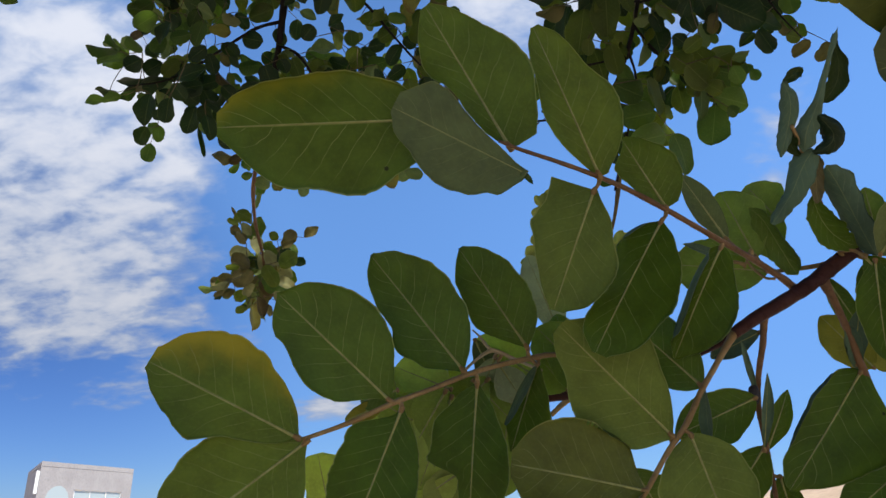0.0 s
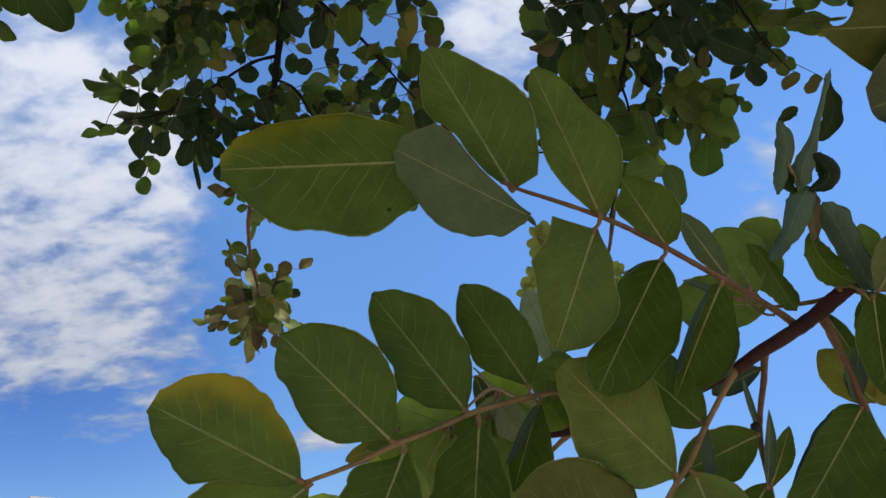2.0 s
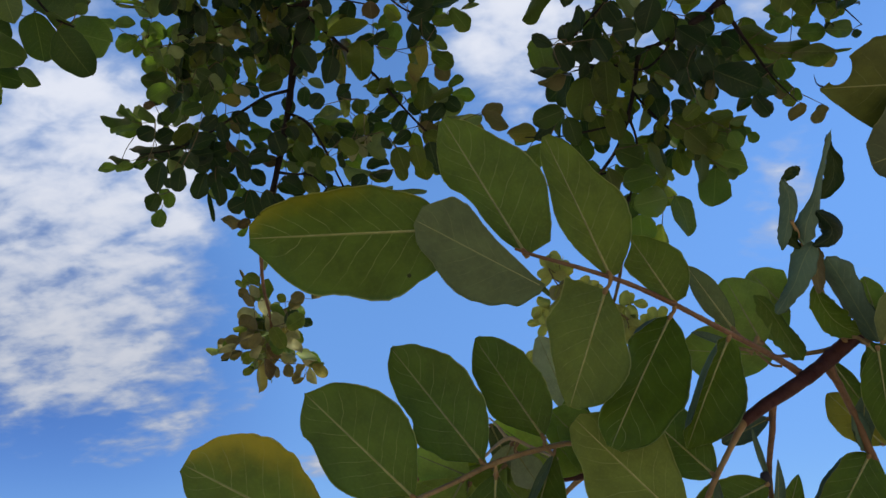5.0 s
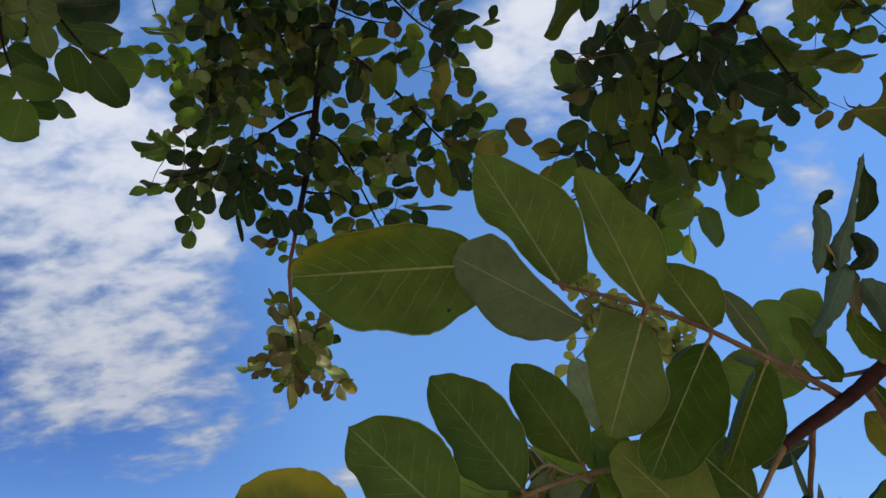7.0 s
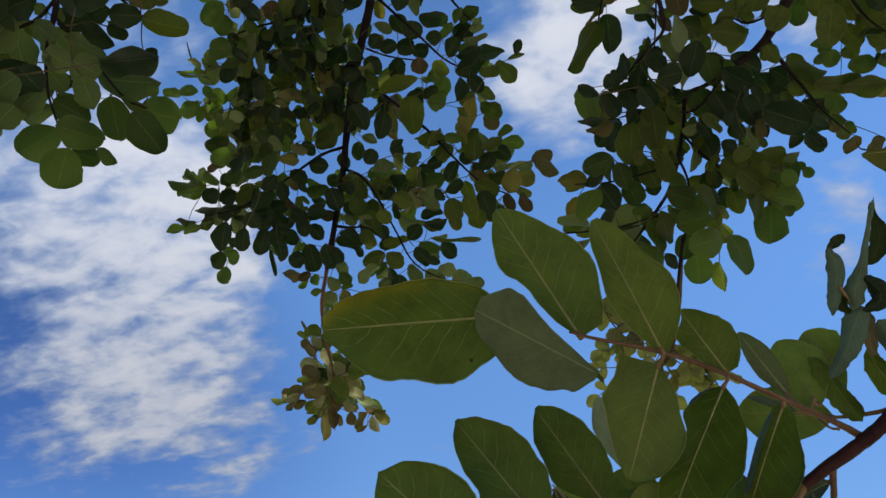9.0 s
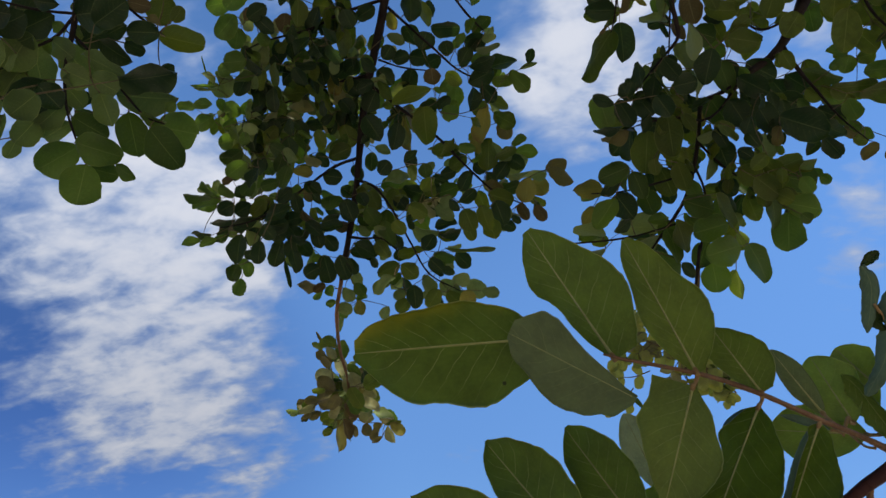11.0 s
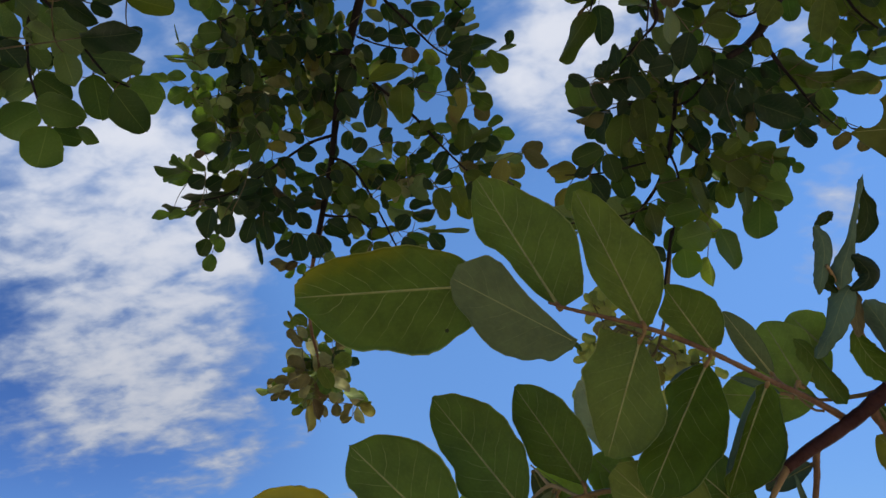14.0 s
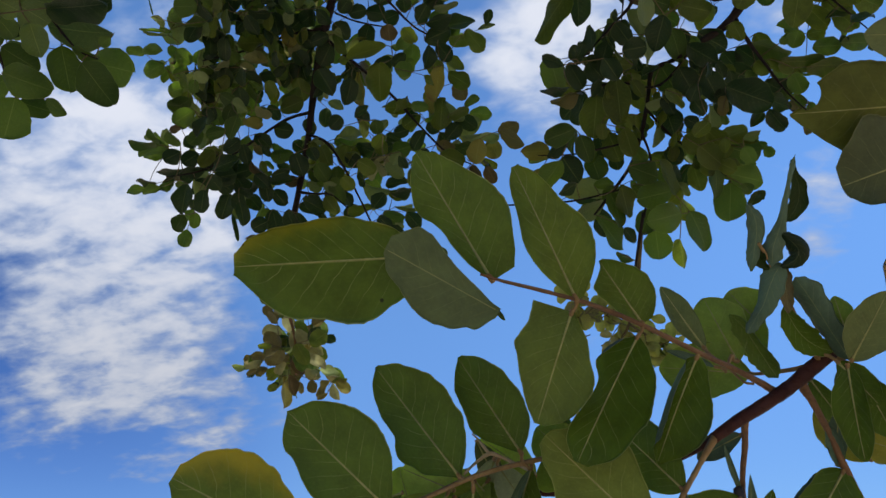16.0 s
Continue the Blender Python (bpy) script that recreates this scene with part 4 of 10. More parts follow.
leaf(near, (0.1117, 0.2823, 1.6043), (0.0920, 0.2957, 1.5612), (-0.56, -0.83, -0.00), 0.0271, LEAF_DEEP, seed=8, peak=0.5, fold=0.1, cup=0.1, back=LEAF_LIP, lip=(1, -0.05, 1.0, 2.6, 0.4), sides=((0.59, 0.43, 0.37, 0.33, 0.32, 0.31, 0.34, 0.44, 0.32), (1.04, 0.96, 1.07, 1.19, 1.31, 1.32, 1.32, 1.26, 0.87)))
# right rachis
leaf(near, (0.0875, 0.2932, 1.5308), (0.0438, 0.2758, 1.5696), (0.00, -0.91, -0.40), 0.0443, LEAF_GREEN2, seed=10, peak=0.5, cup=0.15, blunt=0.55, outline=((0.00, 0.11, 0.20, 0.27, 0.33, 0.38, 0.43, 0.46, 0.43, 0.39, 0.33, 0.23, 0.08), (0.04, 0.23, 0.35, 0.40, 0.45, 0.50, 0.48, 0.43, 0.37, 0.28, 0.23, 0.18, 0.10)))
leaf(near, (0.0744, 0.2887, 1.5108), (0.0242, 0.2760, 1.5194), (0.26, -0.96, 0.07), 0.0403, LEAF_OLIVE, seed=11, peak=0.55, cup=0.2, blunt=0.5, back=LEAF_DARK, lip=(1, 0.05, 0.55, 2.6, 0.86), outline=((0.00, 0.18, 0.38, 0.45, 0.47, 0.49, 0.50, 0.50, 0.49, 0.46, 0.40, 0.29, 0.13), (0.00, 0.09, 0.19, 0.26, 0.32, 0.36, 0.38, 0.40, 0.40, 0.40, 0.36, 0.30, 0.12)))
leaf(near, (0.0941, 0.2928, 1.5318), (0.1070, 0.2962, 1.4933), (-0.28, -0.94, -0.18), 0.0357, LEAF_GREEN2, seed=12, peak=0.5, cup=0.2)
leaf(near, (0.1019, 0.2966, 1.5505), (0.0759, 0.3149, 1.5850), (-0.51, -0.86, 0.07), 0.0283, LEAF_DARK, seed=13, peak=0.5)
leaf(near, (0.1324, 0.3203, 1.5497), (0.0963, 0.3197, 1.5338), (0.00, -1.00, 0.03), 0.0227, LEAF_DEEP, seed=14, peak=0.52)
leaf(near, (0.1025, 0.2951, 1.5489), (0.1068, 0.3088, 1.5287), (-0.71, -0.50, -0.49), 0.0062, LEAF_BLUE, seed=15, rib=0, cup=0.8)
leaf(near, (0.1396, 0.3356, 1.5312), (0.1242, 0.3494, 1.5048), (-0.45, -0.87, -0.20), 0.0199, LEAF_DEEP, seed=16)
leaf(near, (0.1854, 0.3312, 1.5636), (0.1467, 0.3337, 1.5129), (-0.10, -0.99, 0.03), 0.0472, LEAF_DEEP, seed=17, peak=0.5, cup=0.25, blunt=0.55, back=LEAF_LIP, lip=(1, 0.02, 0.9, 2.4, 0.8), sides=((0.66, 0.69, 0.6, 0.59, 0.54, 0.51, 0.52, 0.55, 0.53), (0.85, 1.01, 1.09, 1.09, 1.05, 0.95, 0.85, 0.73, 0.5)))
leaf(near, (0.2104, 0.3466, 1.5273), (0.1750, 0.3511, 1.5001), (-0.25, -0.95, 0.16), 0.0240, LEAF_DEEP, seed=19)
leaf(near, (0.1387, 0.3352, 1.5292), (0.1371, 0.3167, 1.5596), (-0.06, -0.85, -0.52), 0.0062, LEAF_BLUE, seed=20, cup=1.2, blunt=0.8, rib=0.5)
leaf(near, (0.1401, 0.3364, 1.5289), (0.1512, 0.3312, 1.5549), (-0.21, -0.97, -0.10), 0.0101, LEAF_DEEP, seed=21, cup=0.6, bend=0.7, blunt=0.8)
leaf(near, (0.1345, 0.3240, 1.5512), (0.1262, 0.3120, 1.5726), (-0.27, -0.79, -0.55), 0.0034, LEAF_BLUE, seed=22, cup=1.0, rib=0, bend=0.4)
leaf(near, (0.1469, 0.3420, 1.5193), (0.1557, 0.3524, 1.4966), (-0.27, -0.83, -0.49), 0.0150, LEAF_DEEP, seed=23)
leaf(near, (0.1361, 0.3157, 1.5769), (0.1175, 0.3265, 1.5679), (-0.53, -0.84, 0.09), 0.0122, LEAF_BLUE, seed=24, cup=0.6, rib=0.5)
leaf(near, (0.1828, 0.3428, 1.6107), (0.2018, 0.3521, 1.5853), (-0.30, -0.80, -0.52), 0.0109, LEAF_DARK, seed=26)
# behind the upper sprig and the curled leaves
leaf(near, (0.1509, 0.3310, 1.6095), (0.1080, 0.3376, 1.6151), (-0.18, -0.94, -0.29), 0.0292, LEAF_MID, seed=27, peak=0.55)
leaf(near, (0.1285, 0.3161, 1.6090), (0.1057, 0.3102, 1.6153), (0.26, -0.97, 0.04), 0.0053, LEAF_BLUE, seed=28, rib=0, cup=1.0)
leaf(near, (0.1186, 0.2936, 1.6108), (0.1037, 0.2981, 1.6430), (-0.47, -0.88, -0.09), 0.0128, LEAF_BLUE2, seed=29, cup=-0.8)
leaf(near, (0.1422, 0.3220, 1.6128), (0.1324, 0.3283, 1.6485), (-0.49, -0.87, 0.02), 0.0280, LEAF_MID, seed=30)
leaf(near, (0.1590, 0.3290, 1.6340), (0.1465, 0.3316, 1.6533), (-0.49, -0.85, -0.20), 0.0245, LEAF_MID, seed=31, cup=0.6)
leaf(near, (0.1885, 0.3179, 1.6090), (0.1925, 0.3171, 1.5856), (-0.54, -0.84, -0.07), 0.0153, LEAF_DARK, seed=44)
# dried, rolled leaves; the shade inside their flaps is put into dark crown colours
rolled_leaf(near, [(0.1370, 0.2615, 1.6669, 0.0019, 0, -1.0), (0.1380, 0.2624, 1.6653, 0.0042, 10, -2.4), (0.1405, 0.2653, 1.6609, 0.0099, 10, -2.8), (0.1414, 0.2693, 1.6560, 0.0106, 10, -2.8), (0.1408, 0.2729, 1.6506, 0.0087, 10, -2.8), (0.1401, 0.2762, 1.6457, 0.0063, 10, -2.6), (0.1399, 0.2799, 1.6423, 0.0016, 0, -1.5)], LEAF_BLUE, LEAF_LIP, 3, "dried leaf rolled in on itself")
rolled_leaf(near, [(0.1370, 0.2626, 1.6670, 0.0019, 0, 1.0), (0.1401, 0.2615, 1.6690, 0.0044, 0, 1.2), (0.1428, 0.2604, 1.6708, 0.0050, 0, 1.4), (0.1448, 0.2595, 1.6723, 0.0010, 0, 1.0)], FAR, LEAF_LIP, 23, "dried leaf rolled in on itself")
rolled_leaf(near, [(0.1428, 0.2728, 1.6545, 0.0025, 0, 1.0), (0.1435, 0.2753, 1.6505, 0.0053, 0, 1.6), (0.1441, 0.2779, 1.6466, 0.0058, 0, 1.6), (0.1488, 0.2811, 1.6436, 0.0015, 0, 1.0)], FAR, LEAF_LIP, 25, "dried leaf rolled in on itself")
rolled_leaf(near, [(0.1574, 0.2513, 1.6857, 0.0010, 0, -1.0), (0.1555, 0.2542, 1.6793, 0.0024, 0, -1.8), (0.1538, 0.2587, 1.6715, 0.0028, 0, -2.2), (0.1525, 0.2633, 1.6636, 0.0042, 0, -2.4), (0.1512, 0.2683, 1.6573, 0.0078, 0, -2.4), (0.1491, 0.2723, 1.6515, 0.0120, 0, -2.6), (0.1487, 0.2752, 1.6470, 0.0108, 0, -2.6), (0.1489, 0.2781, 1.6437, 0.0026, 0, -1.5)], LEAF_BLUE, LEAF_LIP, 5, "dried leaf rolled in on itself")
rolled_leaf(near, [(0.1563, 0.2539, 1.6845, 0.0019, 0, 1.0), (0.1575, 0.2565, 1.6795, 0.0035, 0, 1.4), (0.1597, 0.2593, 1.6745, 0.0075, 0, 1.8), (0.1597, 0.2627, 1.6686, 0.0094, 0, 2.0), (0.1572, 0.2655, 1.6636, 0.0068, 0, 1.6), (0.1540, 0.2679, 1.6607, 0.0012, 0, 1.0)], FAR, LEAF_LIP, 27, "inner flap of a dried, rolled leaf, pocket shade in its colour")
rolled_leaf(near, [(0.1523, 0.2684, 1.6554, 0.0036, 0, -1.5), (0.1564, 0.2704, 1.6523, 0.0084, 0, -2.4), (0.1596, 0.2726, 1.6490, 0.0120, 0, -2.6), (0.1586, 0.2748, 1.6457, 0.0101, 0, -2.6), (0.1544, 0.2768, 1.6436, 0.0039, 0, -2.0), (0.1521, 0.2772, 1.6433, 0.0012, 0, -1.0)], FAR_SHADED, FAR_SHADED, 29, "inner flap of a dried, rolled leaf, pocket shade in its colour")
rolled_leaf(near, [(0.1536, 0.2785, 1.6455, 0.0090, 0, -1.6), (0.1503, 0.2805, 1.6407, 0.0125, 0, -1.8), (0.1474, 0.2830, 1.6346, 0.0129, -15, -2.0), (0.1453, 0.2865, 1.6289, 0.0111, -20, -2.2), (0.1421, 0.2908, 1.6235, 0.0077, -20, -2.2), (0.1391, 0.2951, 1.6185, 0.0063, 0, -1.5)], LEAF_BLUE, LEAF_DARK, 7, "dried leaf rolled in on itself")
rolled_leaf(near, [(0.1551, 0.2819, 1.6451, 0.0046, 20, 1.2), (0.1560, 0.2843, 1.6391, 0.0067, 20, 1.4), (0.1565, 0.2871, 1.6324, 0.0062, 20, 1.3), (0.1569, 0.2898, 1.6258, 0.0025, 20, 1.0)], LEAF_BROWNISH, LEAF_BROWNISH, 9, "dried leaf rolled in on itself")
rolled_leaf(near, [(0.1394, 0.3154, 1.6348, 0.0027, 0, 1.0), (0.1442, 0.3153, 1.6297, 0.0108, -30, 1.9), (0.1484, 0.3169, 1.6231, 0.0121, -30, 2.2), (0.1525, 0.3187, 1.6158, 0.0134, -20, 2.0), (0.1561, 0.3202, 1.6095, 0.0103, -10, 1.6), (0.1597, 0.3221, 1.6048, 0.0037, 0, 1.0)], LEAF_DARK, LEAF_BLUE, 11, "dried leaf rolled in on itself")
rolled_leaf(near, [(0.1880, 0.3073, 1.6087, 0.0047, 0, -1.2), (0.1835, 0.3039, 1.6143, 0.0110, 10, -1.6), (0.1775, 0.2988, 1.6216, 0.0123, 10, -1.8), (0.1716, 0.2936, 1.6292, 0.0139, 10, -1.8), (0.1664, 0.2891, 1.6352, 0.0136, 10, -1.7), (0.1628, 0.2864, 1.6392, 0.0090, 0, -1.5), (0.1614, 0.2855, 1.6415, 0.0025, 0, -1.0)], LEAF_BLUE, LEAF_DARK, 13, "dried leaf rolled in on itself")
rolled_leaf(near, [(0.1585, 0.2959, 1.6319, 0.0031, 0, 1.0), (0.1619, 0.2990, 1.6241, 0.0104, 0, 1.2), (0.1673, 0.3025, 1.6181, 0.0134, 0, 1.1), (0.1742, 0.3051, 1.6143, 0.0093, 0, 1.0), (0.1812, 0.3077, 1.6131, 0.0025, 0, 0.8)], LEAF_DEEP, LEAF_BLUE, 15, "half-rolled green leaf")
rolled_leaf(near, [(0.1787, 0.3228, 1.5814, 0.0039, 0, 1.6), (0.1802, 0.3249, 1.5764, 0.0077, 10, 2.0), (0.1824, 0.3285, 1.5701, 0.0071, 10, 2.0), (0.1847, 0.3319, 1.5642, 0.0033, 0, 1.5)], LEAF_BLUE, LEAF_DARK, 17, "dried leaf rolled in on itself")
rolled_leaf(near, [(0.0226, 0.1973, 1.5953, 0.0016, 0, 1.6), (0.0240, 0.1972, 1.5942, 0.0021, 0, 1.6), (0.0251, 0.1971, 1.5929, 0.0015, 0, 1.6), (0.0259, 0.1970, 1.5918, 0.0003, 0, 1.6)], FAR, LEAF_LIP, 31, "small dark curl at the foot of a grey-green leaf")
# dark bunch at the limb
leaf(near, (0.1870, 0.3026, 1.6163), (0.1814, 0.2954, 1.6358), (-0.40, -0.82, -0.42), 0.0121, LEAF_MID, seed=111)
leaf(near, (0.1827, 0.2966, 1.6050), (0.1961, 0.2775, 1.6309), (-0.26, -0.84, -0.48), 0.0230, LEAF_BLUE2, seed=112, cup=0.6)
leaf(near, (0.1790, 0.3013, 1.6064), (0.1948, 0.3053, 1.5876), (-0.29, -0.86, -0.43), 0.0143, LEAF_DEEP, seed=113)
leaf(near, (0.1826, 0.3001, 1.6047), (0.1857, 0.3106, 1.5635), (-0.71, -0.67, -0.22), 0.0176, LEAF_DEEP, seed=114, cup=0.7, wave=0.08, back=LEAF_DEEP)
leaf(near, (0.1896, 0.3059, 1.6023), (0.2018, 0.3120, 1.5742), (-0.39, -0.85, -0.35), 0.0185, LEAF_DEEP, seed=115)
# bitten leaf and its neighbours
leaf(near, (0.2415, 0.2797, 1.7301), (0.1693, 0.2718, 1.7207), (0.17, -0.78, -0.60), 0.0468, LEAF_BITTEN, seed=48, cup=0.2, peak=0.5, blunt=0.55, hole=(0.0080, 0.0655, 0.0068), outline=((0.00, 0.14, 0.25, 0.32, 0.38, 0.41, 0.43, 0.44, 0.46, 0.47, 0.48, 0.49, 0.50, 0.50, 0.49, 0.48, 0.48, 0.46, 0.42, 0.38, 0.33, 0.25, 0.16, 0.06, 0.01), (0.07, 0.13, 0.20, 0.25, 0.30, 0.33, 0.35, 0.38, 0.40, 0.41, 0.42, 0.44, 0.44, 0.44, 0.44, 0.43, 0.39, 0.35, 0.31, 0.27, 0.23, 0.18, 0.14, 0.09, 0.04)))
leaf(near, (0.2391, 0.2856, 1.7055), (0.1915, 0.2840, 1.6871), (0.17, -0.91, -0.38), 0.0582, LEAF_DUSKY, seed=49, cup=0.3, blunt=0.45, outline=((0.04, 0.24, 0.36, 0.40, 0.41, 0.43, 0.47, 0.50, 0.49, 0.43, 0.35, 0.28, 0.17), (0.02, 0.12, 0.19, 0.23, 0.26, 0.28, 0.29, 0.28, 0.26, 0.24, 0.22, 0.18, 0.11)))
stem("dried_vein", near, BUD, [(0.1832, 0.2881, 1.7328, 0.00060), (0.1800, 0.2870, 1.7327, 0.00050), (0.1773, 0.2859, 1.7328, 0.00040), (0.1760, 0.2851, 1.7346, 0.00025), (0.1752, 0.2838, 1.7376, 0.00010)], 5, "dark dried thread at a bitten leaf tip", 1, 0.1)
leaf(near, (0.2200, 0.2249, 1.7270), (0.1866, 0.2274, 1.7300), (-0.11, -0.76, -0.64), 0.0220, LEAF_GREY, seed=50)
near_bite = [(0.2019, 0.2840, 1.6458, 0.0013), (0.2161, 0.2861, 1.6665, 0.0013), (0.2303, 0.2860, 1.6965, 0.0014), (0.2399, 0.2793, 1.7309, 0.0013), (0.2462, 0.2631, 1.7662, 0.0011)]
stem("twig", near, TWIG, near_bite, 8, "", 1, 0.06)
near_bite2 = [(0.1991, 0.2980, 1.6157, 0.0015), (0.2006, 0.2858, 1.6301, 0.0013), (0.1964, 0.2746, 1.6417, 0.0012)]
stem("twig", near, TWIG, near_bite2, 8, "", 1, 0.06)
# yellow pair at the right
leaf(near, (0.2411, 0.4174, 1.5811), (0.2108, 0.4075, 1.6084), (-0.19, -0.84, -0.51), 0.0236, LEAF_YELLOW, seed=51)
leaf(near, (0.2638, 0.4161, 1.5846), (0.2348, 0.4131, 1.5929), (-0.01, -0.93, -0.38), 0.0223, LEAF_YELLOW, seed=52)
leaf(near, (0.1832, 0.3326, 1.5656), (0.1825, 0.3192, 1.5879), (-0.33, -0.80, -0.49), 0.0101, LEAF_BLUE, seed=53, cup=0.5)
# lower sprig
leaf(near, (-0.0481, 0.2586, 1.5264), (-0.0951, 0.2408, 1.5490), (0.29, -0.95, -0.15), 0.0414, LEAF_SICK, seed=55, peak=0.53, cup=0.15, blunt=0.52, outline=((0.01, 0.17, 0.27, 0.34, 0.39, 0.46, 0.47, 0.50, 0.49, 0.45, 0.38, 0.30, 0.13), (0.00, 0.09, 0.15, 0.19, 0.22, 0.25, 0.32, 0.38, 0.36, 0.30, 0.25, 0.17, 0.06)))
leaf(near, (-0.0451, 0.2587, 1.5259), (-0.0884, 0.2610, 1.4932), (0.09, -0.99, -0.13), 0.0422, LEAF, seed=56, peak=0.52, cup=0.2, blunt=0.55, outline=((0.04, 0.13, 0.23, 0.33, 0.41, 0.46, 0.50, 0.49, 0.48, 0.45, 0.41, 0.33, 0.19), (0.00, 0.11, 0.27, 0.38, 0.42, 0.46, 0.45, 0.43, 0.39, 0.33, 0.26, 0.15, 0.05)))
leaf(near, (-0.0179, 0.2665, 1.5396), (-0.0583, 0.2533, 1.5759), (0.13, -0.97, -0.21), 0.0401, LEAF_DARK, seed=57, peak=0.55, cup=0.2, blunt=0.5, outline=((0.00, 0.15, 0.27, 0.38, 0.45, 0.48, 0.50, 0.50, 0.47, 0.41, 0.34, 0.24, 0.00), (0.01, 0.06, 0.19, 0.31, 0.36, 0.40, 0.39, 0.36, 0.32, 0.28, 0.27, 0.17, 0.00)))
leaf(near, (0.0087, 0.2949, 1.5555), (-0.0306, 0.2997, 1.6063), (-0.16, -0.99, -0.03), 0.0381, LEAF_DARK, seed=58, peak=0.53, cup=0.2, blunt=0.52, outline=((0.01, 0.19, 0.32, 0.40, 0.46, 0.48, 0.50, 0.49, 0.47, 0.40, 0.31, 0.22, 0.04), (0.01, 0.14, 0.29, 0.35, 0.41, 0.40, 0.32, 0.31, 0.30, 0.27, 0.22, 0.14, 0.00)))
leaf(near, (0.0355, 0.3084, 1.5679), (0.0070, 0.3147, 1.6148), (-0.24, -0.97, -0.02), 0.0307, LEAF_DARK, seed=59, peak=0.55, cup=0.2, blunt=0.5, outline=((0.01, 0.22, 0.36, 0.44, 0.48, 0.50, 0.50, 0.49, 0.46, 0.41, 0.34, 0.24, 0.08), (0.01, 0.12, 0.23, 0.33, 0.42, 0.44, 0.40, 0.37, 0.35, 0.32, 0.24, 0.13, 0.00)))
leaf(near, (-0.0143, 0.2671, 1.5379), (-0.0295, 0.2687, 1.4983), (0.08, -0.99, -0.07), 0.0312, LEAF_DEEP, seed=60, peak=0.52, cup=0.25, outline=((0.01, 0.07, 0.24, 0.41, 0.49, 0.47, 0.48, 0.49, 0.50, 0.47, 0.44, 0.39, 0.21), (0.03, 0.14, 0.25, 0.33, 0.38, 0.43, 0.47, 0.49, 0.50, 0.44, 0.37, 0.23, 0.08)))
leaf(near, (0.0137, 0.3000, 1.5528), (0.0100, 0.3090, 1.4991), (-0.13, -0.98, -0.16), 0.0355, LEAF_DEEP, seed=61, peak=0.52, cup=0.3, outline=((0.01, 0.18, 0.28, 0.41, 0.46, 0.47, 0.48, 0.50, 0.19, 0.15, 0.13, 0.11, 0.06), (0.01, 0.10, 0.19, 0.26, 0.32, 0.37, 0.40, 0.42, 0.42, 0.40, 0.36, 0.32, 0.16)))
leaf(near, (0.0396, 0.3113, 1.5628), (0.0289, 0.3281, 1.5282), (-0.29, -0.94, -0.17), 0.0250, LEAF_DEEP, seed=62, cup=0.1, outline=((0.01, 0.04, 0.07, 0.10, 0.13, 0.16, 0.18, 0.20, 0.20, 0.20, 0.14, 0.08, 0.02), (0.01, 0.12, 0.21, 0.30, 0.38, 0.44, 0.50, 0.48, 0.41, 0.28, 0.18, 0.09, 0.02)))
leaf(near, (0.0387, 0.3077, 1.5609), (0.0256, 0.3181, 1.5382), (-0.79, -0.94, -0.17), 0.0058, LEAF_LIP, seed=205, rib=0, cup=0.5, outline=((0.07, 0.24, 0.30, 0.31, 0.31, 0.31, 0.28, 0.24, 0.21, 0.17, 0.15, 0.14, 0.09), (0.03, 0.19, 0.33, 0.38, 0.43, 0.49, 0.50, 0.50, 0.49, 0.49, 0.42, 0.31, 0.17)))
# leaves behind the lower sprig; sunlight on some is put into their bright green
leaf(near, (0.0015, 0.3362, 1.5557), (-0.0215, 0.3563, 1.5182), (-0.05, -0.99, -0.26), 0.0358, LEAF_MID, seed=201, cup=0.2, outline=((0.03, 0.18, 0.37, 0.50, 0.49, 0.43, 0.38, 0.32, 0.25, 0.18, 0.11, 0.03, 0.00), (0.01, 0.08, 0.16, 0.20, 0.24, 0.27, 0.30, 0.32, 0.35, 0.37, 0.39, 0.40, 0.27)))
leaf(near, (0.0135, 0.3447, 1.5617), (0.0319, 0.3573, 1.5447), (0.01, -0.98, -0.28), 0.0122, LEAF_MID, seed=202, cup=0.2, outline=((0.02, 0.10, 0.20, 0.22, 0.24, 0.26, 0.28, 0.29, 0.31, 0.32, 0.31, 0.30, 0.20), (0.16, 0.41, 0.45, 0.49, 0.50, 0.50, 0.50, 0.48, 0.45, 0.42, 0.35, 0.27, 0.14)))
leaf(near, (0.0069, 0.3438, 1.5204), (-0.0124, 0.3545, 1.5084), (-0.07, -1.00, -0.16), 0.0165, LEAF_SUNLIT, seed=203, cup=0.2, outline=((0.04, 0.07, 0.11, 0.14, 0.17, 0.19, 0.22, 0.22, 0.22, 0.19, 0.14, 0.09, 0.01), (0.02, 0.15, 0.30, 0.39, 0.43, 0.46, 0.50, 0.49, 0.46, 0.43, 0.40, 0.31, 0.17)))
leaf(near, (-0.0193, 0.3262, 1.5540), (-0.0363, 0.3341, 1.5499), (0.11, -0.98, -0.26), 0.0126, LEAF_DARK, seed=204, cup=0.2, outline=((0.02, 0.02, 0.02, 0.02, 0.02, 0.02, 0.02, 0.02, 0.02, 0.03, 0.05, 0.06, 0.05), (0.02, 0.13, 0.27, 0.40, 0.43, 0.45, 0.48, 0.50, 0.47, 0.44, 0.41, 0.28, 0.13)))
leaf(near, (0.0041, 0.3413, 1.5565), (-0.0221, 0.3477, 1.5681), (-0.26, -0.96, -0.06), 0.0236, LEAF_SUNLIT, seed=63)
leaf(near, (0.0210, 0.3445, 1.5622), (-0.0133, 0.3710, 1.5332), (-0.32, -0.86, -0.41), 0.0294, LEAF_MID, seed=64)
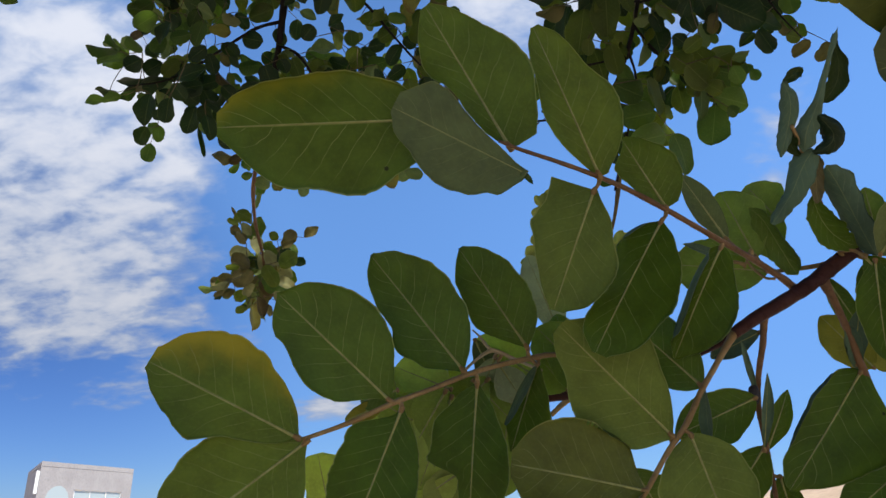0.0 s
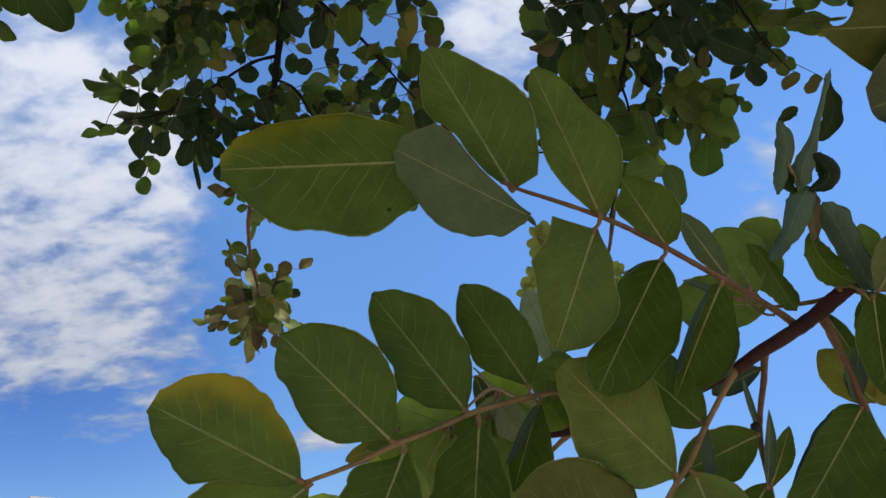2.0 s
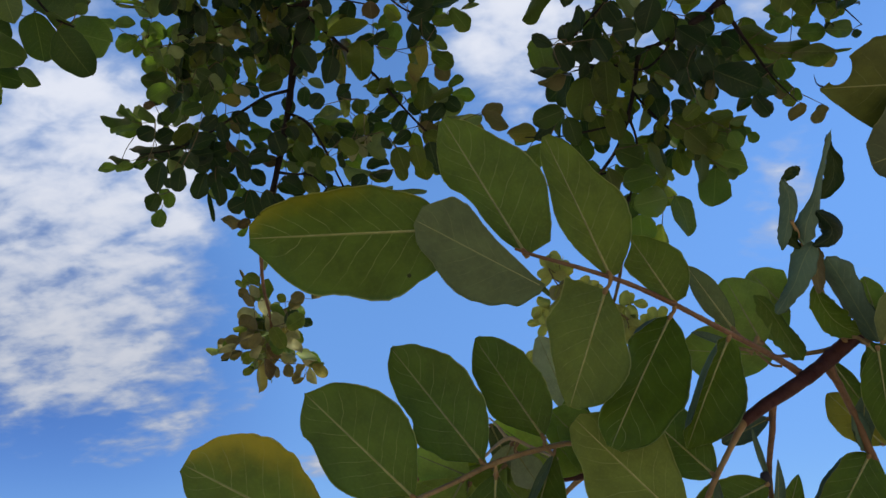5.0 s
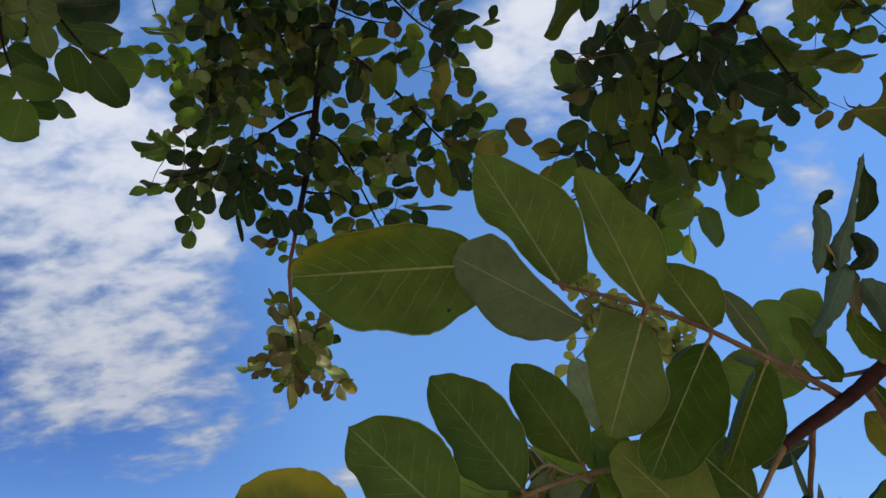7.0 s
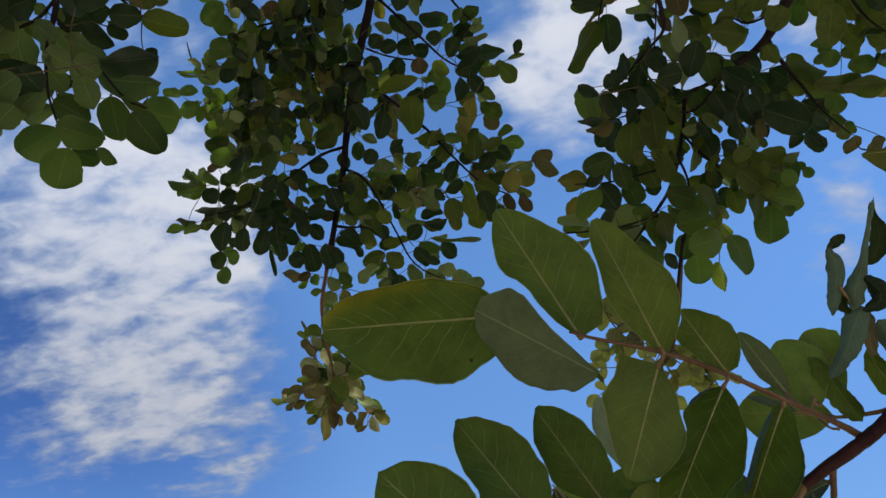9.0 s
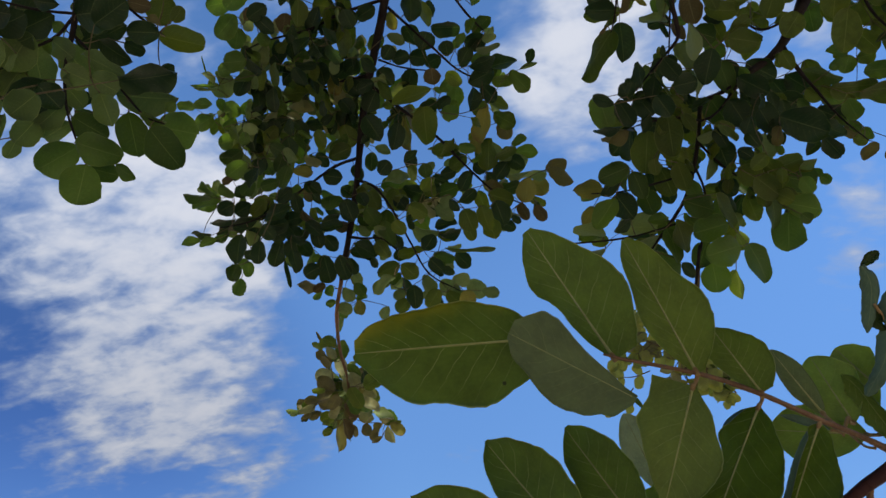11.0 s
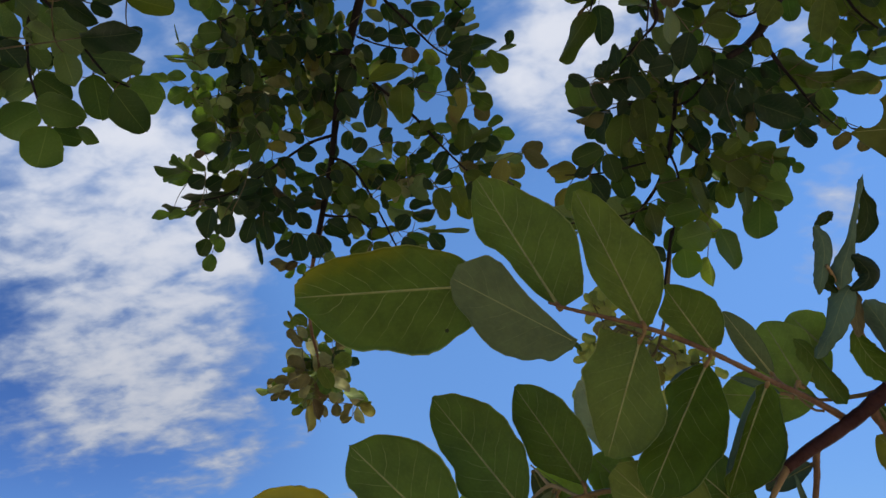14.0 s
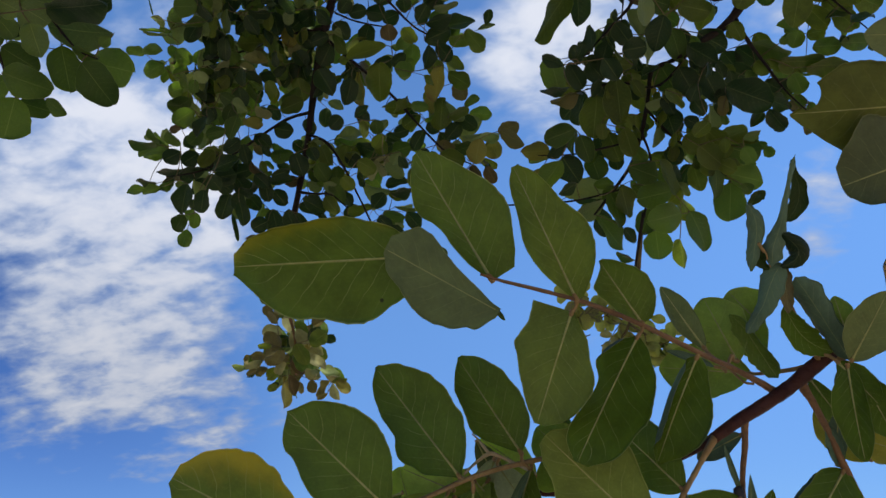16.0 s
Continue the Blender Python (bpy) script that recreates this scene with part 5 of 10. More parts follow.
leaf(near, (-0.0133, 0.3715, 1.5319), (-0.0261, 0.3676, 1.5720), (0.04, -1.00, -0.09), 0.0360, LEAF_SUNLIT, seed=65)
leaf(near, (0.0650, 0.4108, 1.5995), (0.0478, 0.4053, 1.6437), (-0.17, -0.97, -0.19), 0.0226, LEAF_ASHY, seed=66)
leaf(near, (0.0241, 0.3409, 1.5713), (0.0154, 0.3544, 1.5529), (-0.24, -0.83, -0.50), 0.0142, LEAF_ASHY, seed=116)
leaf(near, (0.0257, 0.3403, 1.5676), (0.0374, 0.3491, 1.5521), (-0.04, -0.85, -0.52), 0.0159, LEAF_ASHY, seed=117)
leaf(near, (0.0103, 0.3481, 1.5675), (-0.0009, 0.3563, 1.5488), (-0.15, -0.93, -0.32), 0.0186, LEAF_SUNLIT, seed=118)
leaf(near, (0.0179, 0.3715, 1.5319), (-0.0129, 0.3702, 1.5063), (0.05, -1.00, -0.01), 0.0296, LEAF_SUNLIT, seed=67)
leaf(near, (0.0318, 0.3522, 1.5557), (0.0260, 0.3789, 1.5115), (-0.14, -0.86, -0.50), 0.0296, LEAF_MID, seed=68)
leaf(near, (-0.0481, 0.3515, 1.4989), (-0.0550, 0.3408, 1.5285), (0.04, -0.93, -0.35), 0.0260, LEAF_SUNLIT, seed=69, outline=((0.01, 0.16, 0.28, 0.36, 0.43, 0.45, 0.48, 0.50, 0.50, 0.49, 0.47, 0.35, 0.09), (0.04, 0.17, 0.27, 0.29, 0.32, 0.33, 0.33, 0.32, 0.31, 0.30, 0.29, 0.28, 0.19)))
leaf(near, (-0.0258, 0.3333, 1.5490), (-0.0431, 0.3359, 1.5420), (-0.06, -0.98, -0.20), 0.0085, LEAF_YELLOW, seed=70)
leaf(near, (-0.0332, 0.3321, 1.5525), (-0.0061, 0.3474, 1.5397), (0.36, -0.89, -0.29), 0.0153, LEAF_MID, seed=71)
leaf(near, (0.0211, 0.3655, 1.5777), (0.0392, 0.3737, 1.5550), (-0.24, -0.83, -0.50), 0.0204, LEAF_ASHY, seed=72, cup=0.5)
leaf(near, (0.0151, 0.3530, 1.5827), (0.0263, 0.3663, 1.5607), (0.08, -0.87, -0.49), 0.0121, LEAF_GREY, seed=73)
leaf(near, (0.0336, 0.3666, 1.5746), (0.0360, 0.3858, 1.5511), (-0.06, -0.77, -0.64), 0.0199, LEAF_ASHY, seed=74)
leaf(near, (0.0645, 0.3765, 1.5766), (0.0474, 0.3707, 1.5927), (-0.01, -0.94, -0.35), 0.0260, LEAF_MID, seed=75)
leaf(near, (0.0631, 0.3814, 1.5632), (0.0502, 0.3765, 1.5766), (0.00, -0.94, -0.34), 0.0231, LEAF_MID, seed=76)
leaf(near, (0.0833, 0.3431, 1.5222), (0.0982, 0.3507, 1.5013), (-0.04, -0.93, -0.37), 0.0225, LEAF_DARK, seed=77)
leaf(near, (0.0449, 0.3593, 1.5654), (0.0170, 0.3626, 1.5855), (-0.20, -0.97, -0.12), 0.0211, LEAF_SUNLIT, seed=78)
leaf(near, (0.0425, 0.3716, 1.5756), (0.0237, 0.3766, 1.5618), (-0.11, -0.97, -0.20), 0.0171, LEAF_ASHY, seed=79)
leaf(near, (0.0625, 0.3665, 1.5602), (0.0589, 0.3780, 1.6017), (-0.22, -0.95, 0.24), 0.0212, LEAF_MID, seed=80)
leaf(near, (0.0041, 0.3421, 1.5541), (-0.0106, 0.3513, 1.5143), (-0.03, -0.98, -0.21), 0.0287, LEAF_SUNLIT, seed=81)
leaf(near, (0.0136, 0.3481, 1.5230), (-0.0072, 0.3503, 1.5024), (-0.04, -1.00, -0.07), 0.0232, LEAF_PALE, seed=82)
leaf(near, (-0.0081, 0.3685, 1.5693), (-0.0261, 0.3723, 1.5589), (-0.07, -0.97, -0.24), 0.0169, LEAF_SUNLIT, seed=83)
leaf(near, (0.0336, 0.3742, 1.5537), (0.0183, 0.3875, 1.5171), (-0.15, -0.95, -0.28), 0.0253, LEAF_MID, seed=84)
leaf(near, (0.1623, 0.3442, 1.6194), (0.1474, 0.3334, 1.6527), (-0.28, -0.87, -0.41), 0.0206, LEAF_MID, seed=88)
# bud scar on the hanging twig
bm = bmesh.new()
bmesh.ops.create_icosphere(bm, subdivisions=2, radius=0.0022)
for v in bm.verts:
    v.co = Vector((v.co.x * 1.1, v.co.y, v.co.z * 2.1)) * (1 + 0.25 * noise.noise(v.co * 900))
hang("bud", mesh_of(bm, "bud", [BUD]), near, Matrix.Translation((0.1325, 0.3218, 1.5516)), "dark dried bud")
join_feet(near, 0.014)


# ---- the hanging branch in the middle distance ----
mid = thing("carob_branch", (-0.171, 0.822, 3.082), "hanging carob branch dense with small rounded dark leaflets", "branch", "branches of the tree")
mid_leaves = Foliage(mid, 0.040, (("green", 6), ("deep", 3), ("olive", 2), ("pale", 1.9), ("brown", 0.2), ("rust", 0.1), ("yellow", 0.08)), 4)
mid_main = [(-0.1715, 0.8223, 3.0818, 0.0125), (-0.1960, 0.9207, 2.8440, 0.0115), (-0.2120, 0.9765, 2.6899, 0.0101), (-0.2278, 1.0129, 2.5951, 0.0092), (-0.2517, 1.0505, 2.5180, 0.0084), (-0.2717, 1.0806, 2.4346, 0.0076), (-0.2840, 1.1109, 2.3521, 0.0067), (-0.2952, 1.1444, 2.2854, 0.0060), (-0.3170, 1.1931, 2.2092, 0.0060), (-0.3430, 1.2552, 2.1500, 0.0045)]
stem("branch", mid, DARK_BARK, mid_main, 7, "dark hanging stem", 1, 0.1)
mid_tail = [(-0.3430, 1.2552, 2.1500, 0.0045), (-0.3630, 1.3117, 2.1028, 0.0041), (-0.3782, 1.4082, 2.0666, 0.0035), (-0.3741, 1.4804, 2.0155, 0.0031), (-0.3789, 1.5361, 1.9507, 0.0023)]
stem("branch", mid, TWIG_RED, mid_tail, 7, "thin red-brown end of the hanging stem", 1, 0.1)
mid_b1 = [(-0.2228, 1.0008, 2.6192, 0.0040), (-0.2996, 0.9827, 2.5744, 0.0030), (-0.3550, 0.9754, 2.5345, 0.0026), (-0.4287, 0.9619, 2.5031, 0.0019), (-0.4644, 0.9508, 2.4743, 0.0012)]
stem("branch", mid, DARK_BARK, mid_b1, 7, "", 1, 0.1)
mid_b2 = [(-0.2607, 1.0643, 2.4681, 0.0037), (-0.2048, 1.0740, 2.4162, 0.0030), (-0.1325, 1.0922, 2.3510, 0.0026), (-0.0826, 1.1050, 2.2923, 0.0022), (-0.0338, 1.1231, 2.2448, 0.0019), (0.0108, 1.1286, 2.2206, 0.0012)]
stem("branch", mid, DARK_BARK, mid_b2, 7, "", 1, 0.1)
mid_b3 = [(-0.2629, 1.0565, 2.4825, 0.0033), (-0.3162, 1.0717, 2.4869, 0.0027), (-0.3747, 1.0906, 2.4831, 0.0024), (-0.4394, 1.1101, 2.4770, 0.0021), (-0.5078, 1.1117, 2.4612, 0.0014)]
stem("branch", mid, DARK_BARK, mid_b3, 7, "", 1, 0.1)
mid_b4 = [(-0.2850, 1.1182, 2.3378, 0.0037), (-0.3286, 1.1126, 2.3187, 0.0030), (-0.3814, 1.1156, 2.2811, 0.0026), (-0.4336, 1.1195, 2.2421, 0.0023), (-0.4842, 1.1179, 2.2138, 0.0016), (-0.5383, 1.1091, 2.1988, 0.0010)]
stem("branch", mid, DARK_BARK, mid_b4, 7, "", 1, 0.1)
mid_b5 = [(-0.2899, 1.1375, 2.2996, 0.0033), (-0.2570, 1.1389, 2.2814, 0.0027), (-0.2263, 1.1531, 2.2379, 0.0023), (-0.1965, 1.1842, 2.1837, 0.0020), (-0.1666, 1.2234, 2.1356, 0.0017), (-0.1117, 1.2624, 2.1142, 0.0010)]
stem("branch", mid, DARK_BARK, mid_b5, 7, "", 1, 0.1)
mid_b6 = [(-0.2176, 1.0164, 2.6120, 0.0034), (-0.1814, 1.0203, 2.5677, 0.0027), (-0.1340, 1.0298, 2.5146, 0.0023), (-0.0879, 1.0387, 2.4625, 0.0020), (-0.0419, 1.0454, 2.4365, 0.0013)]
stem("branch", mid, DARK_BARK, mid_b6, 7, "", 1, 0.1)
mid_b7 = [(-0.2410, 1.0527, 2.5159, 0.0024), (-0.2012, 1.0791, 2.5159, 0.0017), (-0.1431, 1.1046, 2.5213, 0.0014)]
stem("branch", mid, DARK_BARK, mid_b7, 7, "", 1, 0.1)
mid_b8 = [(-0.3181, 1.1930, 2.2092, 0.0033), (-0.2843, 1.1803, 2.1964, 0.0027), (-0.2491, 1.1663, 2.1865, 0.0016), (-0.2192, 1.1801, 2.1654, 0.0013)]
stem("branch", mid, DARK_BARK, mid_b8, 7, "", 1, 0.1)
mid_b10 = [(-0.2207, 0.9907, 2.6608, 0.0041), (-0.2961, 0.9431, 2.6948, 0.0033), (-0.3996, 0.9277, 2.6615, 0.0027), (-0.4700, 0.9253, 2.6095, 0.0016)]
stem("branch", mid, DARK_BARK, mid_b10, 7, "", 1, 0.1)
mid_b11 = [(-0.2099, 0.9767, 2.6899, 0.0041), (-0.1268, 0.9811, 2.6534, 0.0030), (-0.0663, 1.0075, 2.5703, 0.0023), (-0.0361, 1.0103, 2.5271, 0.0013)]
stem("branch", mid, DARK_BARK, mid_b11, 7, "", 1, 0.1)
mid_leaves.place((-0.546, 1.035, 2.688), (-0.597, 1.030, 2.675), 0.047, -9, 'green')
mid_leaves.place((-0.481, 0.922, 2.533), (-0.514, 0.933, 2.493), 0.041, -8, 'green')
mid_leaves.place((-0.498, 0.977, 2.664), (-0.534, 0.991, 2.623), 0.045, 5, 'green')
mid_leaves.place((-0.484, 0.952, 2.530), (-0.495, 0.974, 2.499), 0.037, 7, 'green')
mid_leaves.place((-0.462, 0.954, 2.451), (-0.499, 0.944, 2.442), 0.041, 13, 'green')
mid_leaves.place((-0.490, 0.976, 2.597), (-0.477, 0.996, 2.562), 0.028, 45, 'pale')
mid_leaves.place((-0.478, 0.932, 2.634), (-0.466, 0.955, 2.603), 0.028, 45, 'pale')
mid_leaves.place((-0.440, 0.887, 2.485), (-0.406, 0.879, 2.504), 0.030, 3, 'deep')
mid_leaves.place((-0.465, 0.970, 2.650), (-0.431, 0.970, 2.681), 0.034, 8, 'deep')
mid_leaves.place((-0.428, 0.895, 2.493), (-0.397, 0.908, 2.465), 0.028, 6, 'deep')
mid_leaves.place((-0.435, 0.905, 2.588), (-0.402, 0.916, 2.557), 0.029, 3, 'deep')
mid_leaves.place((-0.409, 0.982, 2.537), (-0.405, 0.968, 2.573), 0.033, -12, 'brown')
mid_leaves.place((-0.414, 0.979, 2.621), (-0.410, 0.963, 2.657), 0.034, -11, 'brown')
mid_leaves.place((-0.370, 0.945, 2.511), (-0.365, 0.924, 2.559), 0.034, 26, 'olive')
mid_leaves.place((-0.388, 0.946, 2.592), (-0.380, 0.915, 2.631), 0.035, -26, 'olive')
mid_leaves.place((-0.360, 0.988, 2.530), (-0.336, 0.956, 2.568), 0.038, -40, 'deep')
mid_leaves.place((-0.336, 1.000, 2.545), (-0.318, 0.988, 2.588), 0.031, 43, 'deep')
mid_leaves.place((-0.355, 0.974, 2.596), (-0.317, 0.987, 2.594), 0.038, 2, 'olive')
mid_leaves.place((-0.299, 0.984, 2.552), (-0.303, 1.013, 2.493), 0.044, -48, 'olive')
mid_leaves.place((-0.295, 0.971, 2.618), (-0.300, 1.002, 2.560), 0.044, 48, 'olive')
mid_leaves.place((-0.450, 0.971, 2.521), (-0.453, 0.990, 2.461), 0.040, -31, 'pale')
mid_leaves.place((-0.435, 1.031, 2.567), (-0.438, 1.042, 2.514), 0.033, -23, 'deep')
mid_leaves.place((-0.406, 1.000, 2.541), (-0.394, 1.016, 2.489), 0.034, -30, 'deep')
mid_leaves.place((-0.370, 0.937, 2.461), (-0.381, 0.928, 2.479), 0.017, 8, 'deep')
mid_leaves.place((-0.408, 1.065, 2.534), (-0.431, 1.076, 2.491), 0.042, -12, 'deep')
mid_leaves.place((-0.378, 0.967, 2.438), (-0.359, 0.988, 2.412), 0.027, 6, 'deep')
mid_leaves.place((-0.408, 0.949, 2.436), (-0.399, 0.959, 2.392), 0.028, 54, 'olive')
mid_leaves.place((-0.447, 0.989, 2.472), (-0.461, 1.012, 2.439), 0.030, -9, 'pale')
mid_leaves.place((-0.471, 0.992, 2.456), (-0.500, 1.019, 2.428), 0.032, -7, 'deep')
mid_leaves.place((-0.516, 1.015, 2.491), (-0.544, 1.017, 2.490), 0.028, 5, 'green')
mid_leaves.place((-0.544, 1.081, 2.477), (-0.560, 1.049, 2.519), 0.038, 28, 'pale')
mid_leaves.place((-0.526, 0.977, 2.424), (-0.552, 0.972, 2.446), 0.020, 45, 'pale')
mid_leaves.place((-0.476, 0.845, 2.330), (-0.483, 0.833, 2.358), 0.003, -11, 'green')
mid_leaves.place((-0.530, 0.989, 2.428), (-0.578, 0.991, 2.436), 0.007, 12, 'green')
mid_leaves.place((-0.555, 1.051, 2.474), (-0.604, 1.049, 2.483), 0.007, -8, 'pale')
mid_leaves.place((-0.412, 1.070, 2.407), (-0.406, 1.084, 2.373), 0.024, 39, 'deep')
mid_leaves.place((-0.368, 1.112, 2.509), (-0.361, 1.126, 2.482), 0.020, -32, 'deep')
mid_leaves.place((-0.340, 1.120, 2.434), (-0.348, 1.137, 2.409), 0.021, 8, 'deep')
mid_leaves.place((-0.462, 1.057, 2.487), (-0.448, 1.075, 2.449), 0.029, -55, 'deep')
mid_leaves.place((-0.406, 1.122, 2.443), (-0.426, 1.128, 2.403), 0.028, -50, 'pale')
mid_leaves.place((-0.449, 1.118, 2.512), (-0.462, 1.124, 2.483), 0.022, -4, 'pale')
mid_leaves.place((-0.365, 1.120, 2.461), (-0.352, 1.129, 2.427), 0.023, -26, 'green')
mid_leaves.place((-0.460, 1.136, 2.447), (-0.439, 1.151, 2.429), 0.023, -12, 'deep')
mid_leaves.place((-0.450, 1.057, 2.477), (-0.478, 1.068, 2.463), 0.026, 10, 'deep')
mid_leaves.place((-0.459, 1.091, 2.466), (-0.435, 1.106, 2.450), 0.026, -11, 'green')
mid_leaves.place((-0.313, 1.112, 2.453), (-0.316, 1.122, 2.408), 0.029, -40, 'ash')
mid_leaves.place((-0.485, 1.161, 2.442), (-0.452, 1.181, 2.426), 0.029, 53, 'deep')
mid_leaves.place((-0.327, 1.079, 2.484), (-0.325, 1.103, 2.452), 0.027, -20, 'ash')
mid_leaves.place((-0.377, 1.077, 2.515), (-0.370, 1.090, 2.483), 0.024, -2, 'deep')
mid_leaves.place((-0.363, 1.138, 2.521), (-0.341, 1.148, 2.496), 0.022, 44, 'ash')
mid_leaves.place((-0.400, 1.077, 2.375), (-0.380, 1.102, 2.350), 0.028, 55, 'green')
mid_leaves.place((-0.462, 1.164, 2.485), (-0.482, 1.169, 2.449), 0.028, -13, 'olive')
mid_leaves.place((-0.401, 1.027, 2.482), (-0.421, 1.037, 2.460), 0.021, -53, 'deep')
mid_leaves.place((-0.397, 1.077, 2.382), (-0.371, 1.087, 2.368), 0.011, 6, 'green')
mid_leaves.place((-0.516, 1.159, 2.553), (-0.524, 1.180, 2.525), 0.025, 52, 'pale')
mid_leaves.place((-0.319, 1.102, 2.505), (-0.317, 1.116, 2.461), 0.035, -13, 'ash')
mid_leaves.place((-0.399, 1.093, 2.540), (-0.373, 1.106, 2.519), 0.024, 53, 'ash')
mid_leaves.place((-0.425, 1.092, 2.427), (-0.452, 1.106, 2.414), 0.021, 22, 'deep')
mid_leaves.place((-0.334, 1.016, 2.397), (-0.335, 1.035, 2.377), 0.019, 39, 'deep')
mid_leaves.place((-0.362, 1.076, 2.422), (-0.335, 1.098, 2.400), 0.029, -18, 'green')
mid_leaves.place((-0.302, 1.081, 2.365), (-0.334, 1.091, 2.339), 0.029, -32, 'green')
mid_leaves.place((-0.463, 1.234, 2.533), (-0.465, 1.252, 2.498), 0.028, 3, 'pale')
mid_leaves.place((-0.306, 1.089, 2.421), (-0.271, 1.094, 2.410), 0.024, 51, 'pale')
mid_leaves.place((-0.337, 1.141, 2.557), (-0.329, 1.159, 2.533), 0.024, 10, 'pale')
mid_leaves.place((-0.414, 1.111, 2.433), (-0.449, 1.107, 2.410), 0.028, -28, 'pale')
mid_leaves.place((-0.410, 1.111, 2.424), (-0.445, 1.121, 2.401), 0.032, -3, 'green')
mid_leaves.place((-0.433, 1.122, 2.522), (-0.402, 1.122, 2.546), 0.026, -38, 'deep')
mid_leaves.place((-0.315, 1.112, 2.481), (-0.298, 1.131, 2.452), 0.026, -41, 'ash')
mid_leaves.place((-0.283, 1.067, 2.445), (-0.286, 1.080, 2.414), 0.022, 48, 'deep')
mid_leaves.place((-0.471, 1.082, 2.414), (-0.442, 1.073, 2.435), 0.025, 56, 'ash')
mid_leaves.place((-0.450, 1.123, 2.410), (-0.461, 1.134, 2.370), 0.028, 50, 'green')
mid_leaves.place((-0.389, 1.061, 2.556), (-0.369, 1.075, 2.518), 0.028, 43, 'ash')
mid_leaves.place((-0.449, 1.087, 2.422), (-0.455, 1.105, 2.383), 0.030, 0, 'deep')
mid_leaves.place((-0.402, 1.114, 2.481), (-0.379, 1.135, 2.459), 0.026, -19, 'pale')
mid_leaves.place((-0.331, 1.141, 2.510), (-0.316, 1.161, 2.484), 0.024, -29, 'deep')
mid_leaves.place((-0.294, 1.070, 2.427), (-0.294, 1.085, 2.390), 0.026, -52, 'deep')
mid_leaves.place((-0.368, 1.042, 2.473), (-0.358, 1.054, 2.445), 0.021, -45, 'deep')
mid_leaves.place((-0.405, 1.067, 2.503), (-0.378, 1.078, 2.505), 0.021, 12, 'green')
mid_leaves.place((-0.488, 1.133, 2.616), (-0.473, 1.144, 2.576), 0.030, -9, 'pale')
mid_leaves.place((-0.406, 1.154, 2.454), (-0.364, 1.154, 2.451), 0.028, 18, 'deep')
mid_leaves.place((-0.370, 1.122, 2.411), (-0.365, 1.135, 2.371), 0.027, -26, 'olive')
mid_leaves.place((-0.449, 1.054, 2.512), (-0.407, 1.062, 2.503), 0.029, -55, 'deep')
mid_leaves.place((-0.446, 1.211, 2.444), (-0.454, 1.226, 2.408), 0.027, 29, 'deep')
mid_leaves.place((-0.510, 1.123, 2.457), (-0.479, 1.139, 2.437), 0.027, 35, 'pale')
mid_leaves.place((-0.355, 1.020, 2.489), (-0.353, 1.028, 2.455), 0.021, 30, 'olive')
mid_leaves.place((-0.290, 1.040, 2.471), (-0.302, 1.058, 2.445), 0.023, 36, 'olive')
mid_leaves.place((-0.332, 1.077, 2.411), (-0.355, 1.086, 2.397), 0.019, 9, 'deep')
mid_leaves.place((-0.360, 1.062, 2.468), (-0.356, 1.082, 2.445), 0.023, 5, 'green')
mid_leaves.place((-0.374, 1.059, 2.309), (-0.345, 1.071, 2.297), 0.022, 30, 'ash')
mid_leaves.place((-0.384, 1.063, 2.479), (-0.360, 1.078, 2.463), 0.022, 47, 'olive')
mid_leaves.place((-0.343, 1.128, 2.443), (-0.357, 1.137, 2.412), 0.023, 31, 'ash')
mid_leaves.place((-0.336, 0.995, 2.503), (-0.319, 1.003, 2.481), 0.022, 0, 'deep')
mid_leaves.place((-0.332, 0.927, 2.453), (-0.314, 0.933, 2.427), 0.020, 54, 'deep')
mid_leaves.place((-0.380, 0.980, 2.457), (-0.343, 0.990, 2.462), 0.026, 42, 'deep')
mid_leaves.place((-0.386, 0.962, 2.499), (-0.415, 0.974, 2.483), 0.023, 43, 'olive')
mid_leaves.place((-0.350, 1.096, 2.589), (-0.338, 1.110, 2.543), 0.031, 18, 'olive')
mid_leaves.place((-0.311, 1.000, 2.477), (-0.316, 1.013, 2.453), 0.021, 6, 'pale')
mid_leaves.place((-0.342, 1.077, 2.563), (-0.302, 1.078, 2.559), 0.027, 54, 'deep')
mid_leaves.place((-0.292, 0.986, 2.526), (-0.318, 0.993, 2.509), 0.021, 51, 'olive')
mid_leaves.place((-0.375, 0.932, 2.507), (-0.388, 0.954, 2.483), 0.024, -42, 'deep')
mid_leaves.place((-0.374, 0.927, 2.585), (-0.388, 0.950, 2.561), 0.025, -42, 'deep')
mid_leaves.place((-0.322, 0.931, 2.448), (-0.340, 0.933, 2.430), 0.017, 29, 'deep')
mid_leaves.place((-0.432, 1.040, 2.559), (-0.399, 1.053, 2.546), 0.026, -6, 'pale')
mid_leaves.place((-0.322, 0.985, 2.510), (-0.334, 0.995, 2.485), 0.020, 48, 'deep')
mid_leaves.place((-0.345, 0.977, 2.559), (-0.328, 0.986, 2.528), 0.022, 56, 'deep')
mid_leaves.place((-0.333, 0.947, 2.608), (-0.318, 0.962, 2.583), 0.022, -56, 'deep')
mid_leaves.place((-0.300, 0.907, 2.428), (-0.282, 0.932, 2.407), 0.025, 37, 'deep')
mid_leaves.place((-0.224, 1.066, 2.380), (-0.249, 1.079, 2.365), 0.021, -45, 'olive')
mid_leaves.place((-0.273, 1.081, 2.437), (-0.251, 1.097, 2.421), 0.012, 0, 'olive')
mid_leaves.place((-0.234, 1.032, 2.447), (-0.214, 1.059, 2.422), 0.029, 44, 'olive')
